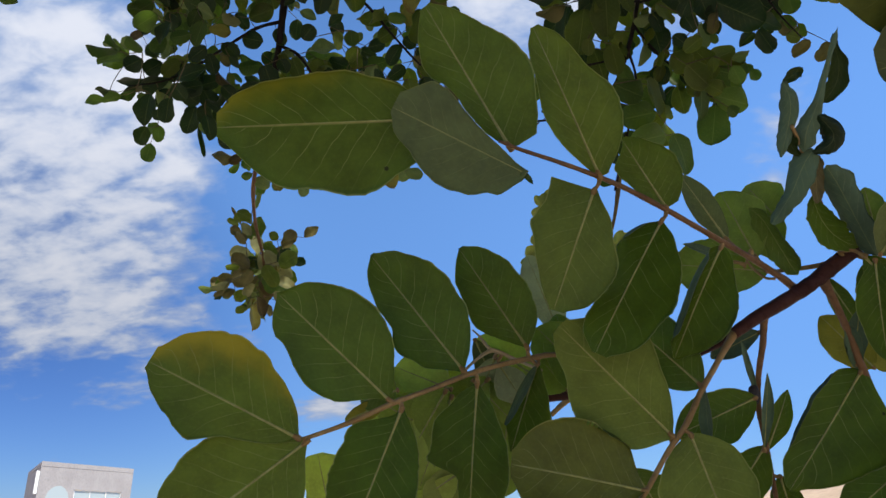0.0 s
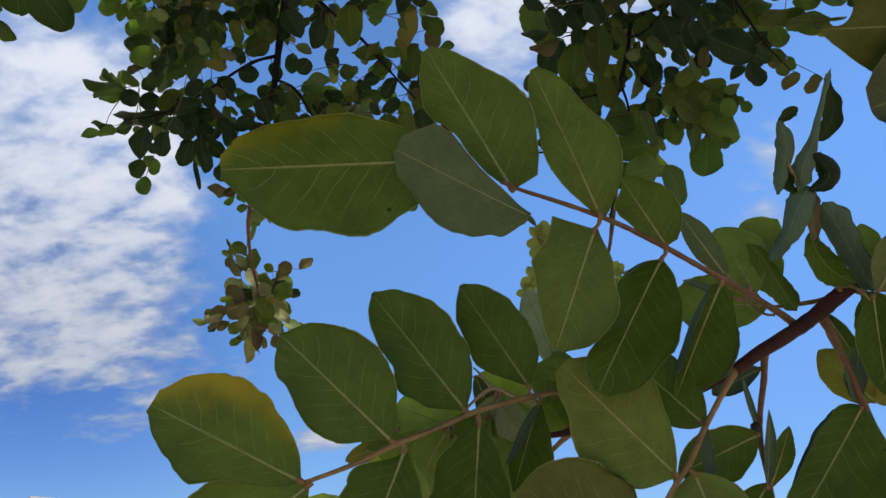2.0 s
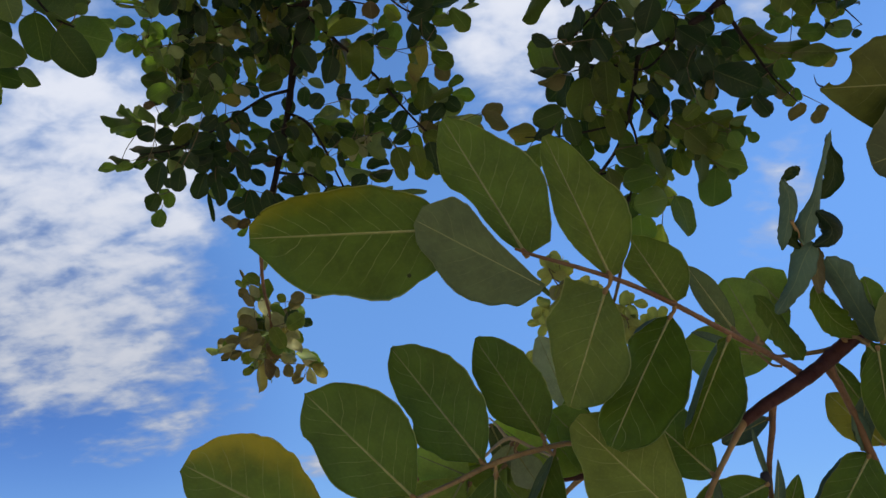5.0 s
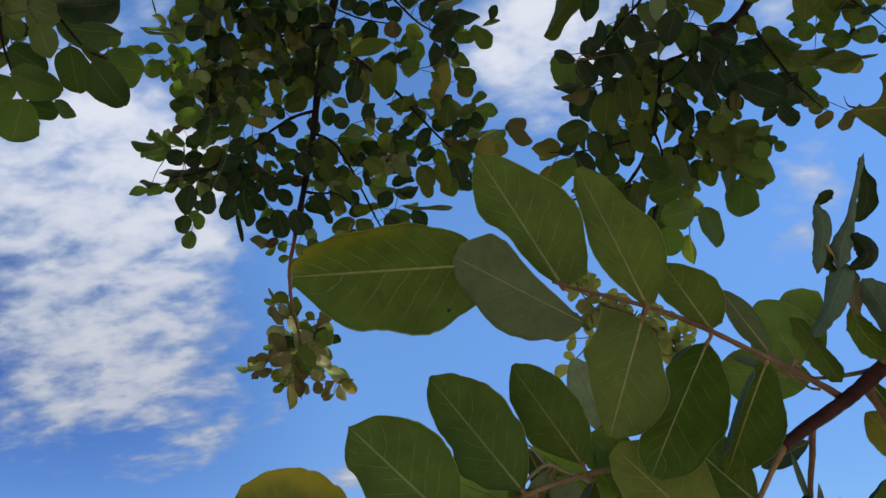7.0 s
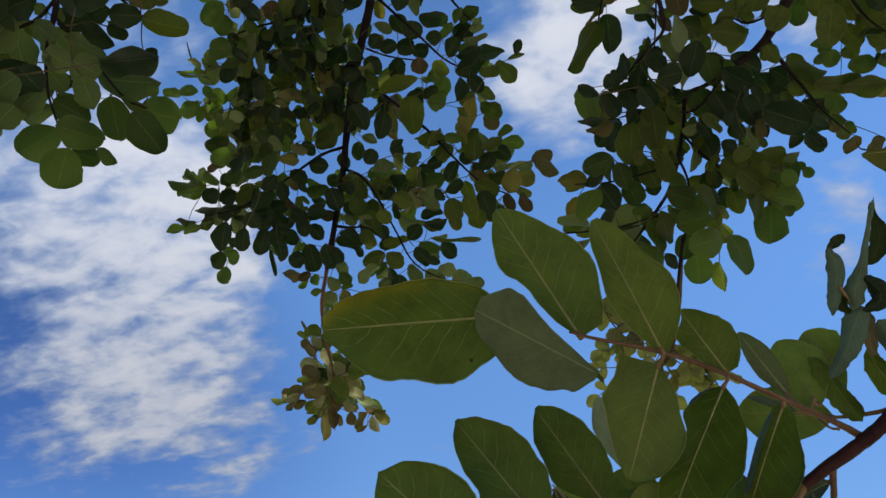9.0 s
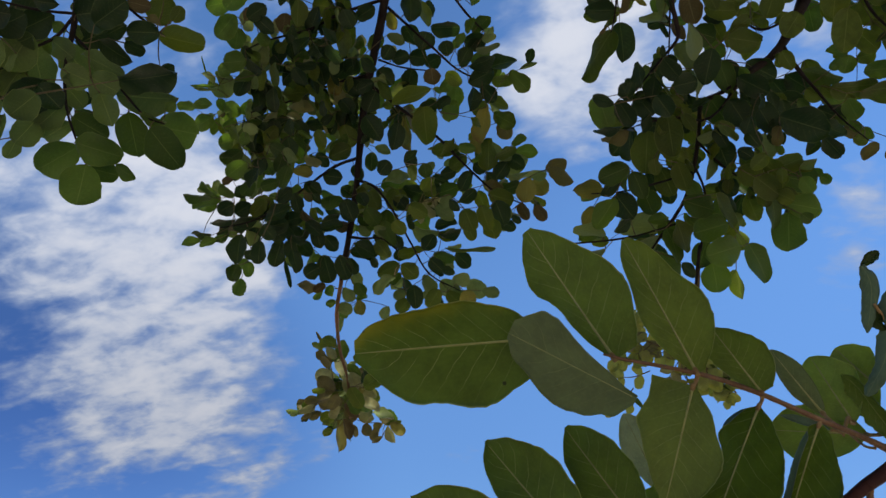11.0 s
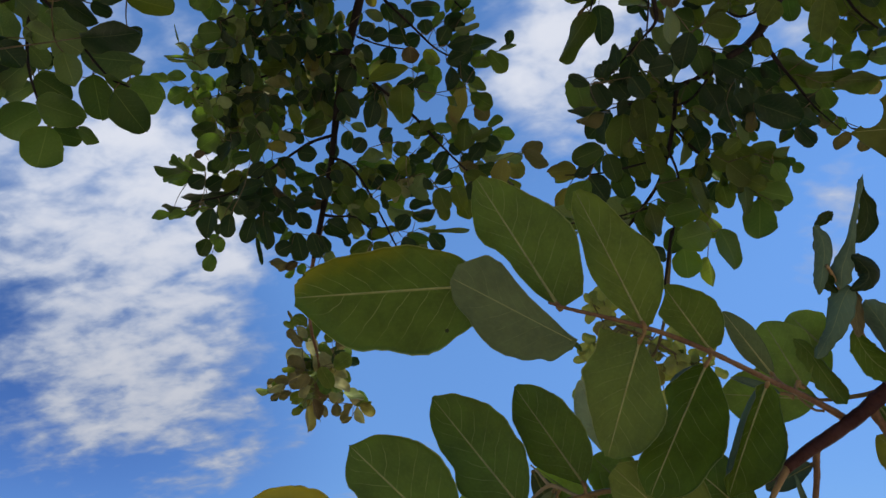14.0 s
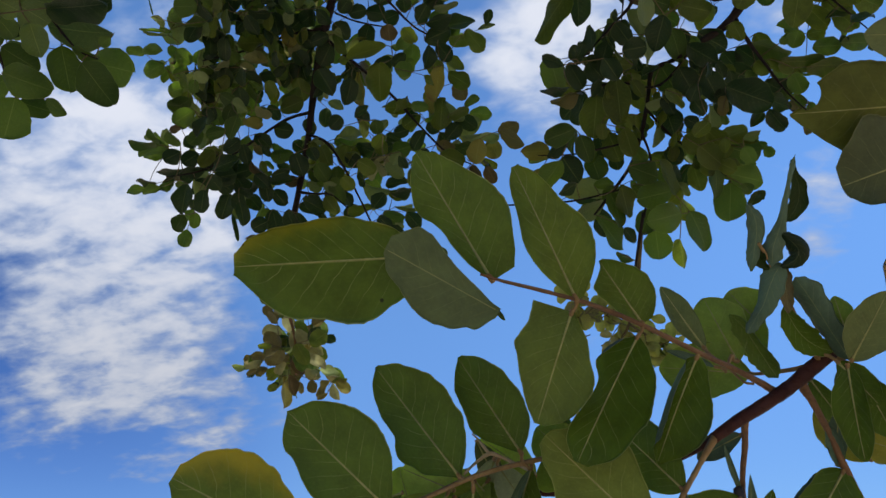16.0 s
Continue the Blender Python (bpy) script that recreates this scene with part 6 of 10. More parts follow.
mid_leaves.place((-0.272, 1.084, 2.394), (-0.269, 1.099, 2.371), 0.019, 43, 'deep')
mid_leaves.place((-0.259, 1.075, 2.366), (-0.277, 1.085, 2.346), 0.019, -41, 'deep')
mid_leaves.place((-0.308, 1.085, 2.426), (-0.311, 1.106, 2.396), 0.025, 52, 'deep')
mid_leaves.place((-0.245, 1.034, 2.446), (-0.277, 1.035, 2.429), 0.026, 5, 'deep')
mid_leaves.place((-0.286, 1.112, 2.485), (-0.258, 1.136, 2.468), 0.027, -18, 'deep')
mid_leaves.place((-0.261, 0.996, 2.475), (-0.236, 1.015, 2.456), 0.025, 31, 'deep')
mid_leaves.place((-0.282, 1.050, 2.533), (-0.280, 1.064, 2.493), 0.027, 56, 'deep')
mid_leaves.place((-0.332, 1.048, 2.493), (-0.319, 1.064, 2.469), 0.012, 4, 'deep')
mid_leaves.place((-0.345, 1.094, 2.560), (-0.313, 1.102, 2.544), 0.024, 36, 'deep')
mid_leaves.place((-0.471, 0.956, 2.489), (-0.463, 0.972, 2.471), 0.020, 7, 'deep')
mid_leaves.place((-0.462, 0.955, 2.456), (-0.434, 0.964, 2.428), 0.025, 44, 'deep')
mid_leaves.place((-0.448, 0.982, 2.503), (-0.448, 0.991, 2.463), 0.025, -33, 'pale')
mid_leaves.place((-0.473, 1.084, 2.503), (-0.456, 1.101, 2.480), 0.022, 54, 'green')
mid_leaves.place((-0.459, 1.023, 2.481), (-0.462, 1.043, 2.456), 0.021, -22, 'deep')
mid_leaves.place((-0.445, 0.964, 2.425), (-0.486, 0.969, 2.421), 0.027, 52, 'green')
mid_leaves.place((-0.470, 0.961, 2.484), (-0.445, 0.972, 2.464), 0.023, -50, 'green')
mid_leaves.place((-0.483, 1.045, 2.495), (-0.483, 1.064, 2.464), 0.024, -43, 'deep')
mid_leaves.place((-0.432, 0.923, 2.485), (-0.418, 0.939, 2.467), 0.023, -8, 'green')
mid_leaves.place((-0.437, 0.975, 2.445), (-0.448, 0.994, 2.415), 0.025, -45, 'olive')
mid_leaves.place((-0.504, 1.122, 2.494), (-0.465, 1.131, 2.502), 0.028, -48, 'pale')
mid_leaves.place((-0.492, 1.045, 2.502), (-0.488, 1.060, 2.460), 0.030, 9, 'pale')
mid_leaves.place((-0.509, 1.084, 2.417), (-0.495, 1.103, 2.382), 0.028, -57, 'pale')
mid_leaves.place((-0.497, 1.130, 2.504), (-0.525, 1.148, 2.473), 0.032, 0, 'pale')
mid_leaves.place((-0.501, 1.067, 2.393), (-0.471, 1.068, 2.380), 0.023, 0, 'pale')
mid_leaves.place((-0.472, 1.091, 2.467), (-0.500, 1.097, 2.455), 0.020, 18, 'deep')
mid_leaves.place((-0.532, 1.155, 2.452), (-0.515, 1.170, 2.423), 0.029, -8, 'green')
mid_leaves.place((-0.478, 1.057, 2.485), (-0.477, 1.074, 2.444), 0.034, -13, 'deep')
mid_leaves.place((-0.537, 1.160, 2.527), (-0.540, 1.190, 2.495), 0.030, -23, 'pale')
mid_leaves.place((-0.583, 1.135, 2.473), (-0.556, 1.149, 2.451), 0.026, 47, 'green')
mid_leaves.place((-0.540, 1.150, 2.456), (-0.535, 1.162, 2.423), 0.022, 19, 'pale')
mid_leaves.place((-0.551, 1.091, 2.412), (-0.526, 1.087, 2.429), 0.020, 20, 'green')
mid_leaves.place((-0.545, 1.217, 2.467), (-0.520, 1.235, 2.429), 0.038, -6, 'green')
mid_leaves.place((-0.563, 1.162, 2.478), (-0.566, 1.176, 2.445), 0.023, 50, 'green')
mid_leaves.place((-0.479, 1.032, 2.353), (-0.484, 1.040, 2.329), 0.020, -2, 'green')
mid_leaves.place((-0.534, 1.086, 2.413), (-0.519, 1.101, 2.386), 0.023, 40, 'green')
mid_leaves.place((-0.577, 1.141, 2.486), (-0.549, 1.151, 2.458), 0.027, 8, 'deep')
mid_leaves.place((-0.443, 1.098, 2.396), (-0.471, 1.102, 2.377), 0.023, 21, 'green')
mid_leaves.place((-0.453, 1.067, 2.318), (-0.461, 1.084, 2.298), 0.019, 7, 'deep')
mid_leaves.place((-0.456, 1.047, 2.300), (-0.452, 1.054, 2.271), 0.022, 1, 'deep')
mid_leaves.place((-0.490, 1.132, 2.360), (-0.502, 1.139, 2.323), 0.025, 9, 'deep')
mid_leaves.place((-0.467, 1.104, 2.307), (-0.476, 1.115, 2.283), 0.011, 8, 'green')
mid_leaves.place((-0.544, 1.178, 2.414), (-0.563, 1.195, 2.383), 0.027, -8, 'green')
mid_leaves.place((-0.446, 1.032, 2.272), (-0.467, 1.050, 2.242), 0.027, 49, 'deep')
mid_leaves.place((-0.464, 1.060, 2.263), (-0.488, 1.072, 2.242), 0.027, -2, 'green')
mid_leaves.place((-0.494, 1.043, 2.290), (-0.495, 1.051, 2.260), 0.024, -3, 'deep')
mid_leaves.place((-0.054, 1.128, 2.387), (-0.077, 1.136, 2.370), 0.020, 45, 'olive')
mid_leaves.place((-0.065, 0.972, 2.300), (-0.049, 0.985, 2.287), 0.016, -42, 'olive')
mid_leaves.place((-0.102, 1.072, 2.333), (-0.128, 1.082, 2.305), 0.026, -53, 'olive')
mid_leaves.place((-0.054, 1.100, 2.400), (-0.057, 1.119, 2.364), 0.028, -47, 'deep')
mid_leaves.place((-0.084, 1.123, 2.327), (-0.114, 1.129, 2.305), 0.029, -1, 'olive')
mid_leaves.place((-0.338, 0.924, 2.464), (-0.362, 0.927, 2.430), 0.026, 49, 'deep')
mid_leaves.place((-0.303, 0.881, 2.442), (-0.284, 0.898, 2.420), 0.023, -47, 'deep')
mid_leaves.place((-0.282, 0.926, 2.526), (-0.268, 0.946, 2.498), 0.030, 11, 'deep')
mid_leaves.place((-0.291, 0.933, 2.603), (-0.274, 0.943, 2.564), 0.031, 13, 'deep')
mid_leaves.place((-0.319, 0.956, 2.479), (-0.346, 0.962, 2.475), 0.018, 10, 'deep')
mid_leaves.place((-0.311, 0.977, 2.597), (-0.294, 0.988, 2.566), 0.023, -53, 'deep')
mid_leaves.place((-0.354, 1.029, 2.745), (-0.337, 1.043, 2.713), 0.025, -53, 'deep')
mid_leaves.place((-0.328, 0.986, 2.513), (-0.348, 1.004, 2.480), 0.029, 47, 'deep')
mid_leaves.place((-0.324, 0.954, 2.561), (-0.324, 0.980, 2.534), 0.026, -53, 'olive')
mid_leaves.place((-0.311, 0.960, 2.640), (-0.310, 0.981, 2.607), 0.027, -53, 'olive')
mid_leaves.place((-0.357, 0.975, 2.532), (-0.373, 0.986, 2.505), 0.025, 6, 'deep')
mid_leaves.place((-0.360, 0.987, 2.582), (-0.353, 1.005, 2.550), 0.025, 38, 'deep')
mid_leaves.place((-0.343, 0.967, 2.640), (-0.336, 0.985, 2.607), 0.025, -38, 'deep')
mid_leaves.place((-0.320, 1.031, 2.588), (-0.343, 1.042, 2.554), 0.031, 3, 'deep')
mid_leaves.place((-0.507, 1.165, 2.393), (-0.495, 1.184, 2.354), 0.030, 55, 'olive')
mid_leaves.place((-0.419, 1.086, 2.376), (-0.411, 1.101, 2.338), 0.032, -5, 'deep')
mid_leaves.place((-0.410, 1.041, 2.310), (-0.380, 1.044, 2.290), 0.027, 10, 'pale')
mid_leaves.place((-0.446, 1.125, 2.450), (-0.452, 1.135, 2.414), 0.024, 57, 'olive')
mid_leaves.place((-0.443, 1.116, 2.434), (-0.430, 1.136, 2.402), 0.026, -42, 'olive')
mid_leaves.place((-0.506, 1.073, 2.335), (-0.485, 1.088, 2.314), 0.022, -48, 'pale')
mid_leaves.place((-0.474, 1.166, 2.409), (-0.457, 1.188, 2.383), 0.026, 40, 'pale')
mid_leaves.place((-0.418, 1.137, 2.434), (-0.417, 1.148, 2.405), 0.020, -33, 'pale')
mid_leaves.place((-0.404, 1.029, 2.295), (-0.417, 1.043, 2.269), 0.025, -5, 'green')
mid_leaves.place((-0.493, 1.179, 2.498), (-0.490, 1.210, 2.466), 0.030, -43, 'olive')
mid_leaves.place((-0.527, 1.184, 2.387), (-0.516, 1.196, 2.358), 0.022, 43, 'green')
mid_leaves.place((-0.425, 1.071, 2.308), (-0.439, 1.081, 2.286), 0.018, 43, 'green')
mid_leaves.place((-0.516, 1.165, 2.425), (-0.504, 1.179, 2.384), 0.029, -5, 'deep')
mid_leaves.place((-0.410, 1.138, 2.365), (-0.440, 1.156, 2.337), 0.029, 55, 'olive')
mid_leaves.place((-0.237, 1.183, 2.281), (-0.200, 1.192, 2.275), 0.029, 8, 'pale')
mid_leaves.place((-0.145, 1.087, 2.263), (-0.163, 1.102, 2.244), 0.022, -7, 'olive')
mid_leaves.place((-0.172, 1.184, 2.271), (-0.151, 1.201, 2.245), 0.026, 46, 'ash')
mid_leaves.place((-0.225, 1.168, 2.294), (-0.236, 1.185, 2.259), 0.031, -8, 'olive')
mid_leaves.place((-0.178, 1.072, 2.283), (-0.178, 1.082, 2.252), 0.021, -19, 'olive')
mid_leaves.place((-0.197, 1.171, 2.237), (-0.191, 1.186, 2.212), 0.020, 41, 'deep')
mid_leaves.place((-0.175, 1.138, 2.239), (-0.174, 1.153, 2.205), 0.025, -38, 'ash')
mid_leaves.place((-0.274, 1.169, 2.281), (-0.254, 1.182, 2.258), 0.022, -24, 'ash')
mid_leaves.place((-0.225, 1.257, 2.326), (-0.265, 1.245, 2.335), 0.032, 8, 'pale')
mid_leaves.place((-0.258, 1.180, 2.275), (-0.281, 1.185, 2.255), 0.020, -51, 'olive')
mid_leaves.place((-0.308, 1.200, 2.290), (-0.298, 1.210, 2.255), 0.024, -50, 'olive')
mid_leaves.place((-0.191, 1.259, 2.350), (-0.204, 1.275, 2.315), 0.032, -6, 'deep')
mid_leaves.place((-0.197, 1.144, 2.242), (-0.178, 1.160, 2.225), 0.020, 51, 'olive')
mid_leaves.place((-0.160, 1.210, 2.284), (-0.182, 1.220, 2.264), 0.021, -52, 'olive')
mid_leaves.place((-0.164, 1.166, 2.279), (-0.136, 1.160, 2.287), 0.022, -4, 'deep')
mid_leaves.place((-0.165, 1.222, 2.297), (-0.143, 1.230, 2.263), 0.029, 1, 'deep')
mid_leaves.place((-0.319, 1.187, 2.262), (-0.278, 1.199, 2.266), 0.028, 47, 'pale')
mid_leaves.place((-0.106, 1.015, 2.179), (-0.119, 1.029, 2.162), 0.021, 11, 'pale')
mid_leaves.place((-0.382, 1.149, 2.219), (-0.407, 1.165, 2.194), 0.026, -55, 'deep')
mid_leaves.place((-0.413, 1.141, 2.191), (-0.387, 1.152, 2.179), 0.021, 36, 'deep')
mid_leaves.place((-0.508, 1.183, 2.238), (-0.496, 1.193, 2.206), 0.023, -35, 'deep')
mid_leaves.place((-0.382, 1.125, 2.209), (-0.358, 1.142, 2.190), 0.027, -12, 'deep')
mid_leaves.place((-0.424, 1.144, 2.255), (-0.430, 1.152, 2.228), 0.019, 37, 'deep')
mid_leaves.place((-0.433, 1.224, 2.258), (-0.423, 1.233, 2.219), 0.026, -54, 'deep')
mid_leaves.place((-0.431, 1.135, 2.257), (-0.432, 1.145, 2.229), 0.019, 32, 'deep')
mid_leaves.place((-0.463, 1.122, 2.256), (-0.478, 1.141, 2.228), 0.025, 4, 'deep')
mid_leaves.place((-0.419, 1.162, 2.195), (-0.422, 1.174, 2.162), 0.028, 7, 'deep')
mid_leaves.place((-0.456, 1.132, 2.264), (-0.467, 1.143, 2.230), 0.025, -45, 'deep')
mid_leaves.place((-0.627, 1.113, 2.484), (-0.662, 1.104, 2.489), 0.025, 32, 'green')
mid_leaves.place((-0.627, 1.100, 2.483), (-0.585, 1.098, 2.477), 0.026, -24, 'green')
mid_leaves.place((-0.604, 1.148, 2.487), (-0.642, 1.154, 2.467), 0.036, 8, 'green')
mid_leaves.place((-0.595, 1.180, 2.508), (-0.618, 1.186, 2.470), 0.029, 41, 'green')
mid_leaves.place((-0.581, 1.202, 2.509), (-0.609, 1.219, 2.490), 0.024, -21, 'green')
mid_leaves.place((-0.566, 1.114, 2.492), (-0.541, 1.136, 2.475), 0.033, 9, 'green')
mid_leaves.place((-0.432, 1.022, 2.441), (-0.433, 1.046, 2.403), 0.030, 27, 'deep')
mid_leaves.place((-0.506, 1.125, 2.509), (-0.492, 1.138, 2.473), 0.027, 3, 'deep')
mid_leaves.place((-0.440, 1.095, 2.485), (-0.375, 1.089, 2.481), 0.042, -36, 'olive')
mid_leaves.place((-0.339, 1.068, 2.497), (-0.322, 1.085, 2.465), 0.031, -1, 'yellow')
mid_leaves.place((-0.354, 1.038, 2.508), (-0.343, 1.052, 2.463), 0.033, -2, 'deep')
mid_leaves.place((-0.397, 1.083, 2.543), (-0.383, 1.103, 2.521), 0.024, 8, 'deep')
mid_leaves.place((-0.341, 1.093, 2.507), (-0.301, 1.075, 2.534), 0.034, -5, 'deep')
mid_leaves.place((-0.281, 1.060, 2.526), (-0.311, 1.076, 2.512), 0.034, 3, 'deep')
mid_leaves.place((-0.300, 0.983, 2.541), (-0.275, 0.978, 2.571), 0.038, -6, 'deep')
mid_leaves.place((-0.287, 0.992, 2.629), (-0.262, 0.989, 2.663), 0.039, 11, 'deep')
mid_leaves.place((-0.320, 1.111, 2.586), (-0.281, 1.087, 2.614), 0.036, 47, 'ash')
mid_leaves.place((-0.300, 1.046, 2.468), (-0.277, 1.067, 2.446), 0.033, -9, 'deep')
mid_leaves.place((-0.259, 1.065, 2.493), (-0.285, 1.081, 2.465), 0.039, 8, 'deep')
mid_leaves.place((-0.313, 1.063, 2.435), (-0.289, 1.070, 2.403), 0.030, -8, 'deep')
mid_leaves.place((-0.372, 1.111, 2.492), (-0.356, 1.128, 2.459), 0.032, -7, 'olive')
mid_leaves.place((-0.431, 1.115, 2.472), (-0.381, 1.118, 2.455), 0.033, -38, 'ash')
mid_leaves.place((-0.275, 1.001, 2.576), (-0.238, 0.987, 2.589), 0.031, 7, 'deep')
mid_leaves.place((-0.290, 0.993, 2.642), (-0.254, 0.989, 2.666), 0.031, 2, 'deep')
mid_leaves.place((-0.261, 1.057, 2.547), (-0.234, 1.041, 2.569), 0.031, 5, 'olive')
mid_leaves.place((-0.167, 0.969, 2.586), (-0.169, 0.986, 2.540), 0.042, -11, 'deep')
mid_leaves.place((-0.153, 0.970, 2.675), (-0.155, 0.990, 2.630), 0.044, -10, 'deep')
mid_leaves.place((-0.156, 1.009, 2.618), (-0.143, 1.039, 2.575), 0.037, -51, 'olive')
mid_leaves.place((-0.163, 0.977, 2.668), (-0.149, 0.999, 2.618), 0.037, 51, 'olive')
mid_leaves.place((-0.141, 1.040, 2.646), (-0.134, 1.052, 2.612), 0.023, 38, 'deep')
mid_leaves.place((-0.217, 1.022, 2.608), (-0.207, 1.046, 2.582), 0.025, 24, 'yellow')
mid_leaves.place((-0.208, 1.056, 2.727), (-0.196, 1.074, 2.694), 0.027, -24, 'yellow')
mid_leaves.place((-0.210, 0.974, 2.503), (-0.180, 0.985, 2.487), 0.024, -36, 'pale')
mid_leaves.place((-0.198, 1.094, 2.637), (-0.175, 1.109, 2.595), 0.036, -9, 'deep')
mid_leaves.place((-0.156, 1.043, 2.522), (-0.144, 1.025, 2.550), 0.044, -13, 'deep')
mid_leaves.place((-0.143, 1.088, 2.619), (-0.084, 1.088, 2.613), 0.039, 29, 'deep')
mid_leaves.place((-0.065, 0.993, 2.506), (-0.053, 0.986, 2.537), 0.021, -35, 'green')
mid_leaves.place((-0.056, 1.022, 2.603), (-0.043, 1.009, 2.630), 0.022, 35, 'green')
mid_leaves.place((-0.057, 1.019, 2.532), (-0.023, 1.009, 2.559), 0.029, -21, 'green')
mid_leaves.place((-0.070, 1.013, 2.614), (-0.036, 1.003, 2.642), 0.030, 21, 'green')
mid_leaves.place((-0.087, 1.007, 2.487), (-0.071, 0.991, 2.508), 0.021, -36, 'green')
mid_leaves.place((-0.075, 1.057, 2.547), (-0.033, 1.059, 2.545), 0.039, -2, 'deep')
mid_leaves.place((-0.041, 1.030, 2.525), (-0.013, 1.036, 2.534), 0.019, 30, 'pale')
mid_leaves.place((-0.053, 1.036, 2.504), (-0.007, 1.032, 2.510), 0.031, 59, 'pale')
mid_leaves.place((-0.107, 1.055, 2.512), (-0.112, 1.046, 2.542), 0.031, 8, 'deep')
mid_leaves.place((-0.083, 1.043, 2.479), (-0.065, 1.030, 2.507), 0.033, -7, 'deep')
mid_leaves.place((-0.231, 1.048, 2.512), (-0.213, 1.037, 2.534), 0.031, -3, 'deep')
mid_leaves.place((-0.216, 1.057, 2.517), (-0.182, 1.055, 2.524), 0.029, -7, 'deep')
mid_leaves.place((-0.186, 1.077, 2.540), (-0.150, 1.081, 2.534), 0.034, 7, 'deep')
mid_leaves.place((-0.126, 1.105, 2.557), (-0.159, 1.113, 2.548), 0.032, -13, 'deep')
mid_leaves.place((-0.066, 1.007, 2.443), (-0.018, 1.007, 2.459), 0.033, 38, 'deep')
mid_leaves.place((-0.044, 1.097, 2.508), (0.025, 1.100, 2.525), 0.047, -53, 'deep')
mid_leaves.place((-0.141, 1.066, 2.496), (-0.139, 1.083, 2.469), 0.034, -10, 'brown')
mid_leaves.place((-0.199, 1.137, 2.503), (-0.184, 1.108, 2.535), 0.035, -5, 'deep')
mid_leaves.place((-0.244, 1.064, 2.502), (-0.217, 1.083, 2.476), 0.034, -12, 'deep')
mid_leaves.place((-0.190, 1.127, 2.517), (-0.250, 1.156, 2.485), 0.049, -45, 'olive')
mid_leaves.place((-0.213, 1.047, 2.402), (-0.139, 1.041, 2.423), 0.052, -56, 'olive')
mid_leaves.place((-0.106, 0.997, 2.423), (-0.081, 1.015, 2.408), 0.027, 2, 'olive')
mid_leaves.place((-0.125, 1.087, 2.455), (-0.101, 1.076, 2.472), 0.026, 6, 'green')
mid_leaves.place((-0.069, 1.038, 2.429), (-0.022, 1.036, 2.452), 0.037, 4, 'deep')
mid_leaves.place((-0.028, 1.101, 2.483), (0.015, 1.099, 2.479), 0.029, 29, 'olive')
mid_leaves.place((0.008, 0.966, 2.389), (0.037, 0.988, 2.359), 0.032, 22, 'olive')
mid_leaves.place((0.045, 1.062, 2.483), (0.051, 1.054, 2.512), 0.020, -7, 'deep')
mid_leaves.place((0.028, 1.083, 2.489), (0.062, 1.080, 2.498), 0.010, -13, 'pale')
mid_leaves.place((-0.103, 1.135, 2.448), (-0.097, 1.112, 2.486), 0.037, -4, 'green')
mid_leaves.place((-0.106, 1.062, 2.421), (-0.132, 1.075, 2.406), 0.023, -5, 'deep')
mid_leaves.place((-0.126, 1.115, 2.422), (-0.094, 1.113, 2.446), 0.031, 1, 'green')
mid_leaves.place((-0.069, 1.033, 2.360), (-0.059, 1.017, 2.401), 0.029, 37, 'deep')
mid_leaves.place((-0.044, 1.026, 2.412), (-0.022, 1.048, 2.389), 0.029, 6, 'deep')
mid_leaves.place((-0.037, 1.088, 2.432), (0.001, 1.110, 2.420), 0.030, -41, 'olive')
mid_leaves.place((-0.056, 1.090, 2.428), (-0.046, 1.103, 2.399), 0.033, -10, 'olive')
mid_leaves.place((-0.135, 1.089, 2.432), (-0.167, 1.093, 2.409), 0.031, 6, 'deep')
mid_leaves.place((-0.225, 1.110, 2.443), (-0.195, 1.124, 2.433), 0.023, 29, 'deep')
mid_leaves.place((-0.247, 1.065, 2.451), (-0.267, 1.084, 2.417), 0.038, -2, 'deep')
mid_leaves.place((-0.316, 1.125, 2.498), (-0.301, 1.136, 2.460), 0.026, 27, 'deep')
mid_leaves.place((-0.542, 1.140, 2.424), (-0.580, 1.143, 2.411), 0.035, -2, 'green')
mid_leaves.place((-0.487, 1.044, 2.320), (-0.526, 1.056, 2.304), 0.034, -3, 'green')
mid_leaves.place((-0.457, 0.999, 2.263), (-0.494, 1.011, 2.245), 0.033, -4, 'green')
mid_leaves.place((-0.519, 1.096, 2.297), (-0.541, 1.098, 2.289), 0.016, 20, 'brown')
mid_leaves.place((-0.521, 1.133, 2.455), (-0.545, 1.190, 2.371), 0.041, 67, 'pale')
mid_leaves.place((-0.508, 1.117, 2.441), (-0.501, 1.141, 2.388), 0.038, 41, 'deep')
mid_leaves.place((-0.511, 1.158, 2.443), (-0.488, 1.174, 2.392), 0.036, 36, 'olive')
mid_leaves.place((-0.510, 1.148, 2.361), (-0.517, 1.181, 2.302), 0.046, -51, 'pale')
mid_leaves.place((-0.474, 1.097, 2.343), (-0.457, 1.124, 2.318), 0.031, 12, 'green')
mid_leaves.place((-0.437, 1.049, 2.332), (-0.397, 1.056, 2.310), 0.029, 24, 'green')
mid_leaves.place((-0.448, 1.204, 2.448), (-0.428, 1.216, 2.402), 0.039, 1, 'green')
mid_leaves.place((-0.386, 1.013, 2.261), (-0.402, 1.031, 2.224), 0.030, 23, 'green')
mid_leaves.place((-0.363, 0.913, 2.162), (-0.393, 0.914, 2.155), 0.021, -3, 'green')
mid_leaves.place((-0.395, 1.066, 2.285), (-0.358, 1.069, 2.279), 0.024, 29, 'yellow')
mid_leaves.place((-0.384, 1.112, 2.288), (-0.356, 1.118, 2.262), 0.028, -11, 'deep')
